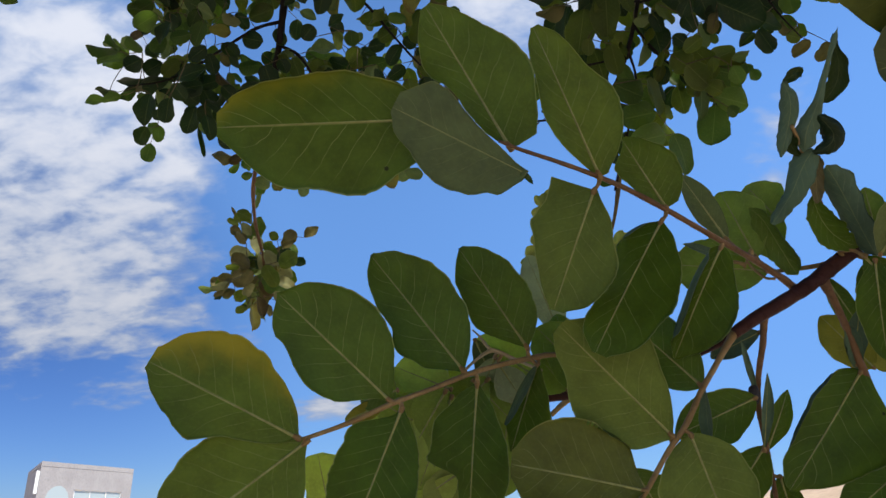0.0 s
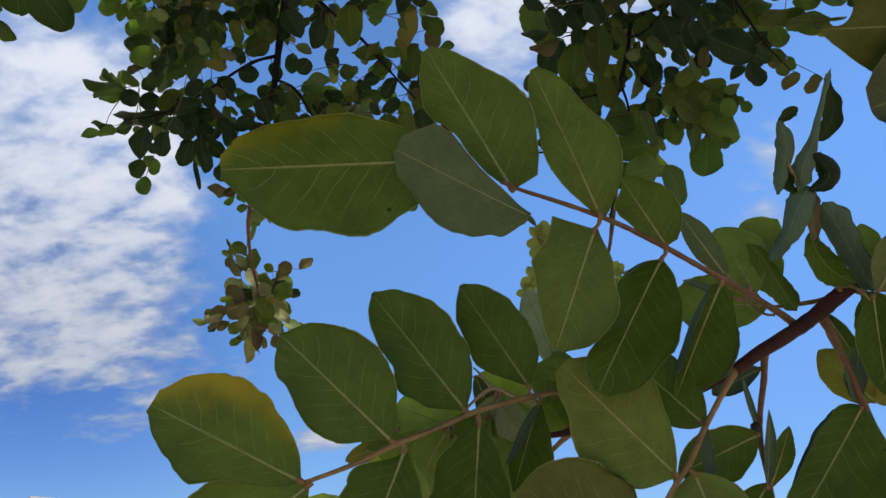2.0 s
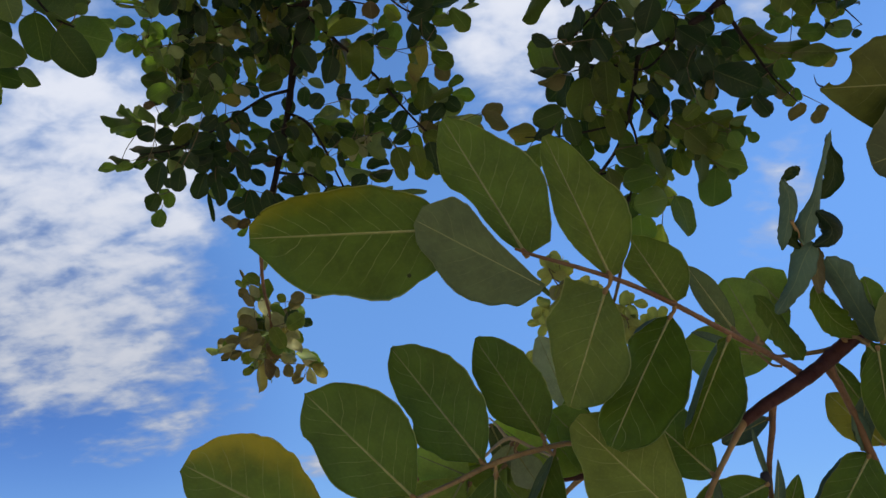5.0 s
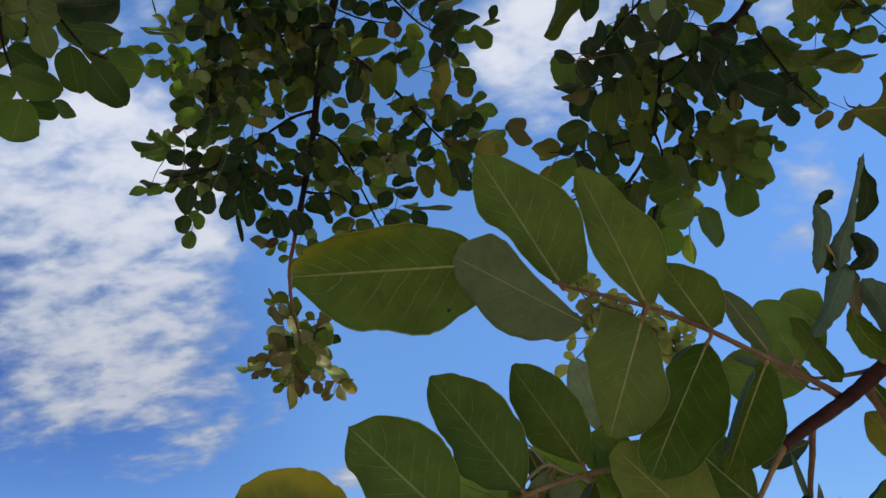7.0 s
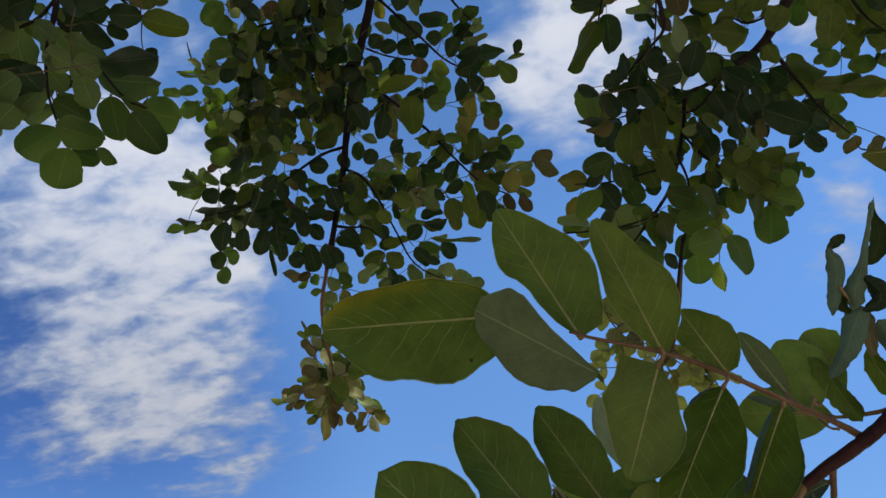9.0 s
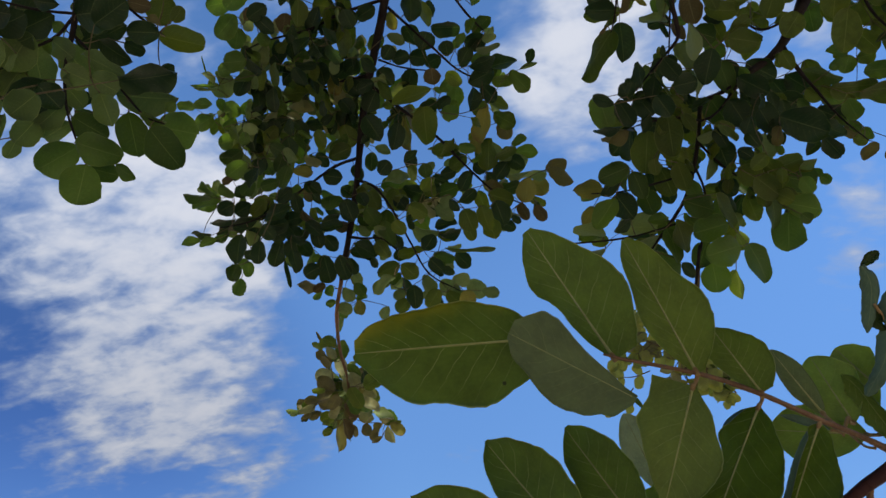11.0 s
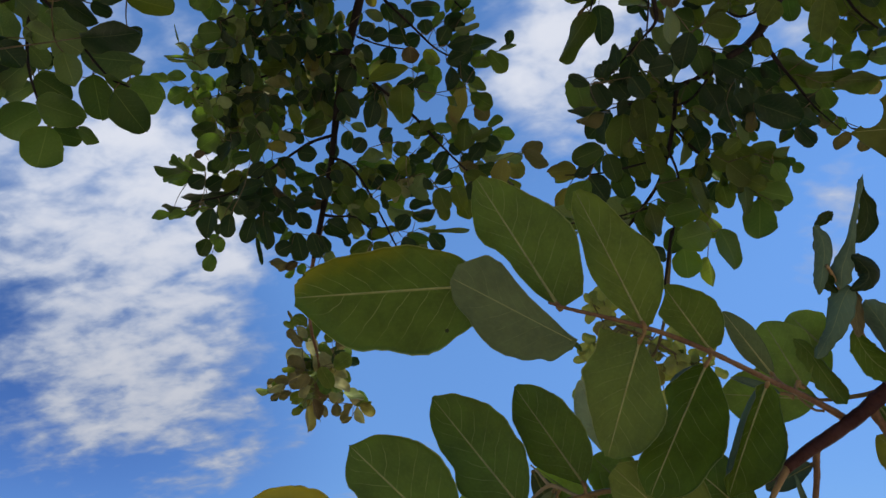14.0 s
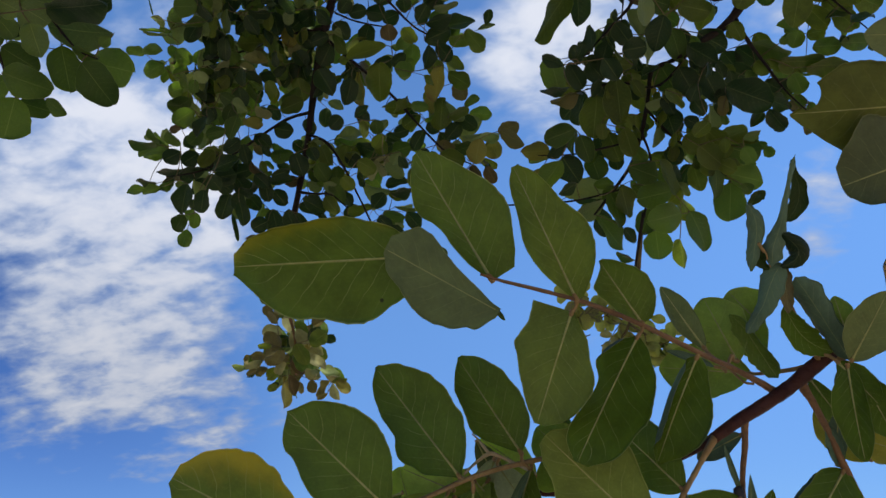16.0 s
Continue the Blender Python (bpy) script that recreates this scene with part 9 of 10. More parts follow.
right_leaves.place((0.238, 0.805, 2.374), (0.248, 0.812, 2.348), 0.009, -10, 'deep')
right_leaves.place((0.221, 0.806, 2.252), (0.220, 0.794, 2.266), 0.008, -7, 'deep')
right_leaves.place((0.270, 0.800, 2.369), (0.284, 0.833, 2.335), 0.034, -2, 'brown')
right_leaves.place((0.261, 0.791, 2.421), (0.270, 0.809, 2.371), 0.034, 10, 'brown')
right_leaves.place((0.252, 0.839, 2.345), (0.267, 0.845, 2.317), 0.021, -39, 'brown')
right_leaves.place((0.258, 0.777, 2.287), (0.260, 0.804, 2.241), 0.036, -55, 'pale')
right_leaves.place((0.256, 0.868, 2.331), (0.275, 0.881, 2.283), 0.034, -39, 'pale')
right_leaves.place((0.321, 0.868, 2.335), (0.285, 0.852, 2.339), 0.039, 3, 'green')
right_leaves.place((0.320, 0.918, 2.370), (0.349, 0.924, 2.347), 0.028, -11, 'green')
right_leaves.place((0.328, 0.885, 2.390), (0.340, 0.895, 2.351), 0.028, -11, 'olive')
right_leaves.place((0.299, 0.800, 2.374), (0.312, 0.814, 2.341), 0.026, -12, 'olive')
right_leaves.place((0.299, 0.827, 2.356), (0.346, 0.831, 2.353), 0.032, -21, 'olive')
right_leaves.place((0.349, 0.915, 2.513), (0.398, 0.910, 2.500), 0.036, 21, 'olive')
right_leaves.place((0.344, 0.891, 2.335), (0.359, 0.883, 2.364), 0.027, 6, 'olive')
right_leaves.place((0.192, 0.838, 2.228), (0.189, 0.823, 2.264), 0.026, -45, 'deep')
right_leaves.place((0.229, 0.855, 2.293), (0.217, 0.865, 2.258), 0.024, 5, 'deep')
right_leaves.place((0.218, 0.795, 2.241), (0.239, 0.812, 2.219), 0.028, 13, 'deep')
right_leaves.place((0.218, 0.853, 2.259), (0.208, 0.870, 2.224), 0.028, 11, 'deep')
right_leaves.place((0.168, 0.815, 2.188), (0.157, 0.806, 2.213), 0.023, -8, 'deep')
right_leaves.place((0.162, 0.806, 2.189), (0.171, 0.800, 2.209), 0.015, 4, 'deep')
right_leaves.place((0.138, 0.778, 2.157), (0.111, 0.777, 2.172), 0.020, -30, 'deep')
right_leaves.place((0.181, 0.864, 2.225), (0.202, 0.864, 2.237), 0.018, -10, 'deep')
right_leaves.place((0.293, 0.811, 2.267), (0.281, 0.842, 2.227), 0.037, 11, 'deep')
right_leaves.place((0.321, 0.880, 2.303), (0.339, 0.913, 2.263), 0.036, -20, 'green')
right_leaves.place((0.221, 0.788, 2.186), (0.254, 0.787, 2.192), 0.031, 6, 'deep')
right_leaves.place((0.271, 0.847, 2.263), (0.273, 0.872, 2.223), 0.030, -67, 'pale')
right_leaves.place((0.211, 0.828, 2.247), (0.240, 0.860, 2.217), 0.005, 7, 'pale')
right_leaves.place((0.262, 0.903, 2.292), (0.296, 0.903, 2.301), 0.023, -57, 'pale')
right_leaves.place((0.248, 0.844, 2.230), (0.249, 0.860, 2.211), 0.017, -43, 'deep')
right_leaves.place((0.293, 0.868, 2.220), (0.268, 0.876, 2.211), 0.019, 57, 'deep')
right_leaves.place((0.265, 0.927, 2.241), (0.275, 0.946, 2.218), 0.021, 33, 'deep')
right_leaves.place((0.244, 0.895, 2.228), (0.264, 0.908, 2.212), 0.019, 42, 'olive')
right_leaves.place((0.298, 0.912, 2.208), (0.298, 0.928, 2.182), 0.021, 36, 'olive')
right_leaves.place((0.256, 0.887, 2.255), (0.274, 0.897, 2.239), 0.017, 12, 'deep')
right_leaves.place((0.337, 0.895, 2.257), (0.340, 0.917, 2.232), 0.022, 40, 'olive')
right_leaves.place((0.240, 0.816, 2.184), (0.219, 0.814, 2.184), 0.015, 1, 'olive')
right_leaves.place((0.264, 0.899, 2.245), (0.255, 0.904, 2.220), 0.017, 9, 'olive')
right_leaves.place((0.300, 0.894, 2.188), (0.313, 0.902, 2.159), 0.021, 19, 'deep')
right_leaves.place((0.226, 0.859, 2.183), (0.210, 0.864, 2.162), 0.017, -2, 'olive')
right_leaves.place((0.251, 0.874, 2.203), (0.267, 0.883, 2.177), 0.021, -31, 'olive')
right_leaves.place((0.221, 0.851, 2.228), (0.225, 0.860, 2.207), 0.015, -19, 'deep')
right_leaves.place((0.244, 0.837, 2.211), (0.220, 0.839, 2.191), 0.019, -39, 'deep')
right_leaves.place((0.221, 0.878, 2.256), (0.213, 0.886, 2.228), 0.019, 55, 'olive')
right_leaves.place((0.250, 0.873, 2.214), (0.267, 0.892, 2.195), 0.020, -44, 'olive')
right_leaves.place((0.232, 0.908, 2.217), (0.255, 0.923, 2.204), 0.019, -55, 'deep')
right_leaves.place((0.201, 0.862, 2.197), (0.190, 0.878, 2.177), 0.019, -36, 'deep')
right_leaves.place((0.392, 0.915, 2.264), (0.361, 0.924, 2.261), 0.024, 35, 'deep')
right_leaves.place((0.326, 0.821, 2.151), (0.316, 0.834, 2.131), 0.021, 13, 'deep')
right_leaves.place((0.397, 0.879, 2.218), (0.403, 0.892, 2.199), 0.018, -10, 'deep')
right_leaves.place((0.381, 0.912, 2.275), (0.383, 0.924, 2.248), 0.020, 29, 'deep')
right_leaves.place((0.391, 0.880, 2.181), (0.367, 0.882, 2.172), 0.021, -3, 'deep')
right_leaves.place((0.377, 0.869, 2.228), (0.387, 0.880, 2.205), 0.018, -25, 'deep')
right_leaves.place((0.342, 0.855, 2.241), (0.348, 0.875, 2.219), 0.020, 23, 'deep')
right_leaves.place((0.347, 0.825, 2.191), (0.341, 0.830, 2.167), 0.015, -53, 'deep')
right_leaves.place((0.265, 0.930, 2.180), (0.264, 0.941, 2.159), 0.015, -5, 'olive')
right_leaves.place((0.214, 0.883, 2.153), (0.239, 0.894, 2.141), 0.020, 35, 'olive')
right_leaves.place((0.309, 0.932, 2.186), (0.298, 0.936, 2.159), 0.018, 34, 'olive')
right_leaves.place((0.260, 0.927, 2.159), (0.269, 0.945, 2.139), 0.019, 50, 'olive')
right_leaves.place((0.235, 0.933, 2.150), (0.254, 0.939, 2.131), 0.018, -53, 'olive')
right_leaves.place((0.250, 0.950, 2.178), (0.258, 0.964, 2.155), 0.019, 22, 'olive')
right_leaves.place((0.244, 0.926, 2.175), (0.263, 0.939, 2.158), 0.019, -31, 'olive')
right_leaves.place((0.205, 0.898, 2.144), (0.207, 0.908, 2.122), 0.019, 4, 'olive')
right_leaves.place((0.388, 0.993, 2.162), (0.357, 0.991, 2.172), 0.023, 57, 'olive')
right_leaves.place((0.319, 0.785, 2.064), (0.298, 0.790, 2.047), 0.019, -4, 'olive')
right_leaves.place((0.323, 0.949, 2.135), (0.319, 0.964, 2.115), 0.018, 9, 'olive')
right_leaves.place((0.409, 0.958, 2.139), (0.395, 0.962, 2.119), 0.016, -27, 'olive')
right_leaves.place((0.376, 0.889, 2.108), (0.374, 0.895, 2.085), 0.016, 5, 'olive')
right_leaves.place((0.387, 0.994, 2.207), (0.400, 1.011, 2.190), 0.018, 12, 'olive')
right_leaves.place((0.317, 0.919, 2.137), (0.312, 0.925, 2.115), 0.015, 50, 'olive')
right_leaves.place((0.368, 0.974, 2.194), (0.359, 0.987, 2.172), 0.021, -2, 'olive')
right_leaves.place((0.349, 0.836, 2.378), (0.334, 0.851, 2.357), 0.029, -6, 'olive')
right_leaves.place((0.365, 0.861, 2.465), (0.348, 0.872, 2.439), 0.030, 3, 'olive')
right_leaves.place((0.416, 0.952, 2.431), (0.418, 0.938, 2.469), 0.025, 4, 'olive')
right_leaves.place((0.397, 0.894, 2.440), (0.394, 0.871, 2.466), 0.024, -3, 'olive')
right_leaves.place((0.393, 0.847, 2.347), (0.407, 0.832, 2.380), 0.035, 9, 'olive')
right_leaves.place((0.361, 0.826, 2.332), (0.329, 0.829, 2.311), 0.024, -6, 'olive')
right_leaves.place((0.375, 0.839, 2.399), (0.342, 0.842, 2.377), 0.025, 10, 'olive')
right_leaves.place((0.394, 0.902, 2.394), (0.423, 0.912, 2.394), 0.019, 4, 'olive')
right_leaves.place((0.353, 0.768, 2.335), (0.379, 0.777, 2.335), 0.017, 7, 'olive')
right_leaves.place((0.314, 0.801, 2.275), (0.359, 0.813, 2.272), 0.038, -2, 'olive')
right_leaves.place((0.420, 0.952, 2.409), (0.397, 0.969, 2.371), 0.032, 35, 'olive')
right_leaves.place((0.444, 0.851, 2.355), (0.421, 0.868, 2.326), 0.037, -10, 'olive')
right_leaves.place((0.451, 0.855, 2.430), (0.424, 0.867, 2.394), 0.038, 11, 'olive')
right_leaves.place((0.425, 0.894, 2.377), (0.447, 0.886, 2.388), 0.021, 7, 'olive')
right_leaves.place((0.439, 0.934, 2.484), (0.465, 0.930, 2.501), 0.023, -9, 'olive')
right_leaves.place((0.509, 0.942, 2.467), (0.521, 0.974, 2.425), 0.041, 10, 'green')
right_leaves.place((0.475, 0.832, 2.425), (0.479, 0.847, 2.374), 0.037, 3, 'green')
right_leaves.place((0.512, 0.912, 2.428), (0.553, 0.916, 2.412), 0.044, -5, 'olive')
right_leaves.place((0.478, 0.847, 2.435), (0.519, 0.854, 2.421), 0.042, -3, 'olive')
right_leaves.place((0.534, 0.883, 2.387), (0.524, 0.918, 2.327), 0.048, -19, 'olive')
right_leaves.place((0.533, 0.877, 2.454), (0.520, 0.907, 2.388), 0.049, -19, 'olive')
right_leaves.place((0.577, 0.919, 2.435), (0.603, 0.939, 2.399), 0.044, -7, 'olive')
right_leaves.place((0.606, 0.895, 2.405), (0.634, 0.918, 2.373), 0.043, 13, 'olive')
right_leaves.place((0.591, 0.930, 2.400), (0.635, 0.945, 2.390), 0.039, 7, 'olive')
right_leaves.place((0.564, 0.873, 2.414), (0.598, 0.875, 2.393), 0.038, -2, 'olive')
right_leaves.place((0.659, 0.957, 2.424), (0.705, 0.973, 2.414), 0.040, -2, 'olive')
right_leaves.place((0.566, 0.936, 2.385), (0.595, 0.947, 2.353), 0.037, 8, 'olive')
right_leaves.place((0.604, 0.928, 2.371), (0.643, 0.955, 2.353), 0.037, 3, 'olive')
right_leaves.place((0.591, 0.877, 2.397), (0.607, 0.887, 2.367), 0.031, -10, 'deep')
right_leaves.place((0.636, 0.921, 2.515), (0.653, 0.930, 2.481), 0.034, -1, 'deep')
right_leaves.place((0.709, 0.981, 2.485), (0.727, 0.992, 2.452), 0.035, 7, 'deep')
right_leaves.place((0.583, 0.925, 2.350), (0.623, 0.929, 2.362), 0.025, -60, 'deep')
right_leaves.place((0.598, 0.891, 2.311), (0.638, 0.897, 2.325), 0.024, -60, 'deep')
right_leaves.place((0.545, 0.946, 2.347), (0.507, 0.933, 2.346), 0.023, 50, 'green')
right_leaves.place((0.530, 0.914, 2.320), (0.520, 0.927, 2.295), 0.029, 1, 'green')
right_leaves.place((0.492, 0.882, 2.277), (0.481, 0.883, 2.267), 0.012, 5, 'green')
right_leaves.place((0.576, 0.978, 2.365), (0.606, 0.976, 2.370), 0.031, 8, 'olive')
right_leaves.place((0.614, 0.957, 2.322), (0.571, 0.961, 2.324), 0.031, 0, 'green')
right_leaves.place((0.656, 0.953, 2.323), (0.604, 0.941, 2.313), 0.031, 8, 'green')
right_leaves.place((0.497, 0.932, 2.273), (0.570, 0.939, 2.279), 0.048, 47, 'olive')
right_leaves.place((0.544, 0.944, 2.271), (0.610, 0.938, 2.267), 0.048, 47, 'olive')
right_leaves.place((0.605, 0.937, 2.324), (0.617, 0.945, 2.317), 0.015, 7, 'deep')
right_leaves.place((0.660, 0.958, 2.326), (0.672, 0.965, 2.319), 0.015, 8, 'deep')
right_leaves.place((0.544, 0.962, 2.279), (0.602, 0.966, 2.289), 0.006, -13, 'green')
right_leaves.place((0.584, 0.944, 2.269), (0.644, 0.953, 2.283), 0.006, -1, 'green')
right_leaves.place((0.576, 1.041, 2.331), (0.616, 1.044, 2.333), 0.005, 10, 'green')
right_leaves.place((0.459, 0.928, 2.308), (0.519, 0.936, 2.289), 0.044, 49, 'green')
right_leaves.place((0.405, 0.855, 2.288), (0.418, 0.865, 2.261), 0.024, -8, 'olive')
right_leaves.place((0.369, 0.903, 2.311), (0.413, 0.915, 2.287), 0.042, -11, 'deep')
right_leaves.place((0.452, 0.967, 2.334), (0.490, 0.981, 2.310), 0.037, 7, 'deep')
right_leaves.place((0.326, 0.835, 2.231), (0.369, 0.851, 2.212), 0.035, 10, 'deep')
right_leaves.place((0.341, 0.910, 2.326), (0.363, 0.937, 2.298), 0.038, 6, 'deep')
right_leaves.place((0.434, 0.981, 2.336), (0.462, 0.999, 2.305), 0.038, 2, 'deep')
right_leaves.place((0.465, 0.941, 2.282), (0.487, 0.949, 2.265), 0.023, 8, 'olive')
right_leaves.place((0.486, 0.938, 2.283), (0.511, 0.953, 2.272), 0.019, -3, 'olive')
right_leaves.place((0.147, 0.892, 2.193), (0.133, 0.868, 2.246), 0.040, -7, 'green')
right_leaves.place((0.141, 0.754, 2.103), (0.103, 0.760, 2.104), 0.026, -63, 'deep')
right_leaves.place((0.176, 0.881, 2.189), (0.129, 0.873, 2.169), 0.031, -56, 'rust')
right_leaves.place((0.155, 0.837, 2.208), (0.177, 0.863, 2.182), 0.029, 7, 'deep')
right_leaves.place((0.187, 0.932, 2.227), (0.181, 0.958, 2.181), 0.036, 46, 'deep')
right_leaves.place((0.191, 0.871, 2.236), (0.211, 0.881, 2.209), 0.034, 0, 'deep')
right_leaves.place((0.189, 0.758, 2.150), (0.208, 0.776, 2.129), 0.028, -8, 'deep')
right_leaves.place((0.202, 0.895, 2.192), (0.197, 0.933, 2.141), 0.046, 3, 'olive')
right_leaves.place((0.221, 0.843, 2.183), (0.230, 0.885, 2.137), 0.043, 11, 'olive')
right_leaves.place((0.273, 0.946, 2.255), (0.291, 0.956, 2.208), 0.036, 1, 'olive')
right_leaves.place((0.305, 0.907, 2.255), (0.329, 0.929, 2.223), 0.046, 5, 'green')
right_leaves.place((0.274, 0.904, 2.178), (0.319, 0.903, 2.196), 0.031, 59, 'pale')
right_leaves.place((0.285, 0.833, 2.153), (0.309, 0.848, 2.131), 0.024, -52, 'olive')
right_leaves.place((0.315, 0.946, 2.202), (0.327, 0.957, 2.153), 0.037, -8, 'deep')
right_leaves.place((0.300, 0.940, 2.183), (0.292, 0.965, 2.142), 0.033, -65, 'pale')
right_leaves.place((0.154, 0.824, 2.086), (0.112, 0.830, 2.072), 0.031, 1, 'green')
right_leaves.place((0.148, 0.891, 2.119), (0.125, 0.908, 2.093), 0.026, -28, 'deep')
right_leaves.place((0.129, 0.925, 2.117), (0.087, 0.915, 2.108), 0.030, -5, 'yellow')
right_leaves.place((0.167, 0.905, 2.140), (0.166, 0.930, 2.098), 0.030, 67, 'green')
right_leaves.place((0.171, 0.892, 2.121), (0.186, 0.917, 2.089), 0.029, -11, 'green')
right_leaves.place((0.210, 0.959, 2.167), (0.219, 0.982, 2.137), 0.025, 0, 'deep')
right_leaves.place((0.221, 0.934, 2.150), (0.237, 0.954, 2.112), 0.037, 11, 'olive')
right_leaves.place((0.240, 0.909, 2.142), (0.254, 0.935, 2.109), 0.030, 11, 'olive')
right_leaves.place((0.255, 0.932, 2.125), (0.273, 0.951, 2.103), 0.024, 4, 'green')
right_leaves.place((0.301, 1.017, 2.158), (0.346, 1.033, 2.152), 0.033, -8, 'olive')
right_leaves.place((0.330, 0.993, 2.173), (0.355, 1.014, 2.155), 0.028, -6, 'olive')
right_leaves.place((0.196, 0.900, 2.215), (0.228, 0.914, 2.208), 0.027, -4, 'deep')
right_leaves.place((0.277, 0.946, 2.281), (0.299, 0.949, 2.264), 0.028, -9, 'deep')
right_leaves.place((0.274, 0.972, 2.206), (0.302, 0.981, 2.192), 0.026, -6, 'olive')
right_leaves.place((0.325, 0.884, 2.230), (0.348, 0.900, 2.189), 0.040, 1, 'deep')
right_leaves.place((0.355, 0.870, 2.211), (0.377, 0.889, 2.168), 0.039, -13, 'deep')
right_leaves.place((0.372, 0.964, 2.293), (0.407, 0.982, 2.278), 0.037, 10, 'deep')
right_leaves.place((0.418, 0.941, 2.269), (0.456, 0.943, 2.250), 0.036, -2, 'deep')
right_leaves.place((0.374, 0.849, 2.167), (0.439, 0.860, 2.143), 0.049, 1, 'deep')
right_leaves.place((0.472, 0.940, 2.242), (0.514, 0.954, 2.225), 0.038, 12, 'deep')
right_leaves.place((0.463, 0.928, 2.201), (0.500, 0.936, 2.187), 0.027, -37, 'deep')
right_leaves.place((0.428, 0.897, 2.231), (0.445, 0.909, 2.219), 0.016, 6, 'green')
right_leaves.place((0.496, 0.895, 2.222), (0.509, 0.909, 2.195), 0.030, 13, 'green')
right_leaves.place((0.498, 0.942, 2.227), (0.509, 0.952, 2.214), 0.015, 7, 'green')
right_leaves.place((0.527, 0.963, 2.233), (0.540, 0.970, 2.214), 0.017, 12, 'green')
right_leaves.place((0.526, 0.988, 2.236), (0.550, 0.998, 2.227), 0.022, 4, 'rust')
right_leaves.place((0.531, 0.980, 2.210), (0.556, 0.986, 2.207), 0.021, -5, 'olive')
right_leaves.place((0.539, 0.954, 2.211), (0.548, 0.959, 2.191), 0.015, 22, 'green')
right_leaves.place((0.552, 0.957, 2.183), (0.532, 0.971, 2.161), 0.023, 29, 'rust')
right_leaves.place((0.621, 1.015, 2.217), (0.602, 1.033, 2.196), 0.024, 29, 'rust')
right_leaves.place((0.446, 0.908, 2.161), (0.426, 0.914, 2.141), 0.018, 18, 'deep')
right_leaves.place((0.461, 0.924, 2.178), (0.491, 0.949, 2.159), 0.028, 10, 'deep')
right_leaves.place((0.383, 0.874, 2.169), (0.378, 0.886, 2.142), 0.020, 34, 'rust')
right_leaves.place((0.384, 0.950, 2.208), (0.389, 0.979, 2.172), 0.030, -48, 'pale')
right_leaves.place((0.379, 0.953, 2.159), (0.386, 0.965, 2.112), 0.008, 8, 'pale')
right_leaves.place((0.331, 0.911, 2.159), (0.350, 0.913, 2.143), 0.022, -11, 'deep')
right_leaves.place((0.326, 0.916, 2.129), (0.354, 0.920, 2.108), 0.035, 4, 'olive')
right_leaves.place((0.313, 0.959, 2.137), (0.332, 0.965, 2.112), 0.029, -3, 'deep')
right_leaves.place((0.399, 0.971, 2.157), (0.444, 0.971, 2.174), 0.031, -12, 'olive')
right_leaves.place((0.414, 0.921, 2.127), (0.442, 0.925, 2.138), 0.018, 29, 'green')
right_leaves.place((0.405, 0.992, 2.160), (0.468, 1.000, 2.144), 0.048, -10, 'green')
right_leaves.place((0.371, 0.942, 2.157), (0.400, 0.955, 2.131), 0.037, 10, 'olive')
right_leaves.place((0.344, 0.908, 2.108), (0.381, 0.933, 2.089), 0.039, -6, 'olive')
right_leaves.place((0.389, 0.866, 2.077), (0.401, 0.874, 2.055), 0.022, 10, 'green')
right_leaves.place((0.492, 1.031, 2.175), (0.482, 1.026, 2.187), 0.015, -7, 'green')
right_leaves.place((0.476, 1.001, 2.158), (0.490, 1.002, 2.145), 0.019, 4, 'green')
right_leaves.place((0.377, 0.888, 2.147), (0.385, 0.898, 2.135), 0.012, -6, 'green')
right_leaves.place((0.324, 0.844, 2.143), (0.338, 0.850, 2.120), 0.024, -11, 'deep')
right_leaves.place((0.390, 0.933, 2.201), (0.405, 0.938, 2.181), 0.023, 11, 'deep')
right_leaves.place((0.120, 0.979, 2.117), (0.101, 0.984, 2.086), 0.023, -12, 'yellow')
right_leaves.place((0.140, 0.889, 2.077), (0.109, 0.903, 2.037), 0.034, 22, 'green')
right_leaves.place((0.148, 0.928, 2.106), (0.171, 0.937, 2.068), 0.040, 0, 'deep')
right_leaves.place((0.197, 0.971, 2.138), (0.210, 0.984, 2.099), 0.037, -10, 'green')
right_leaves.place((0.237, 0.991, 2.150), (0.244, 1.000, 2.124), 0.025, 0, 'deep')
right_leaves.place((0.166, 0.932, 2.064), (0.139, 0.934, 2.047), 0.021, -34, 'deep')
right_leaves.place((0.225, 1.002, 2.085), (0.157, 1.011, 2.090), 0.048, 35, 'pale')
right_leaves.place((0.197, 0.967, 2.079), (0.228, 0.972, 2.086), 0.020, -11, 'green')
right_leaves.place((0.130, 0.952, 2.054), (0.081, 0.938, 2.054), 0.032, 53, 'pale')
right_leaves.place((0.133, 0.996, 2.070), (0.092, 0.985, 2.063), 0.008, 0, 'pale')
right_leaves.place((0.216, 0.992, 2.065), (0.169, 1.003, 2.045), 0.035, -37, 'pale')
right_leaves.place((0.133, 0.997, 2.051), (0.102, 1.003, 2.040), 0.022, -50, 'pale')
right_leaves.place((0.212, 0.928, 2.044), (0.227, 0.952, 1.999), 0.035, -46, 'green')
right_leaves.place((0.199, 0.968, 2.028), (0.237, 0.999, 1.986), 0.042, -46, 'green')
right_leaves.place((0.234, 0.961, 2.003), (0.249, 0.970, 1.982), 0.018, -22, 'deep')
right_leaves.place((0.249, 1.103, 2.030), (0.277, 1.119, 2.019), 0.021, 52, 'green')
right_leaves.place((0.226, 0.918, 2.052), (0.239, 0.946, 2.011), 0.034, -38, 'olive')
right_leaves.place((0.243, 0.925, 2.086), (0.287, 0.939, 2.074), 0.039, -1, 'green')
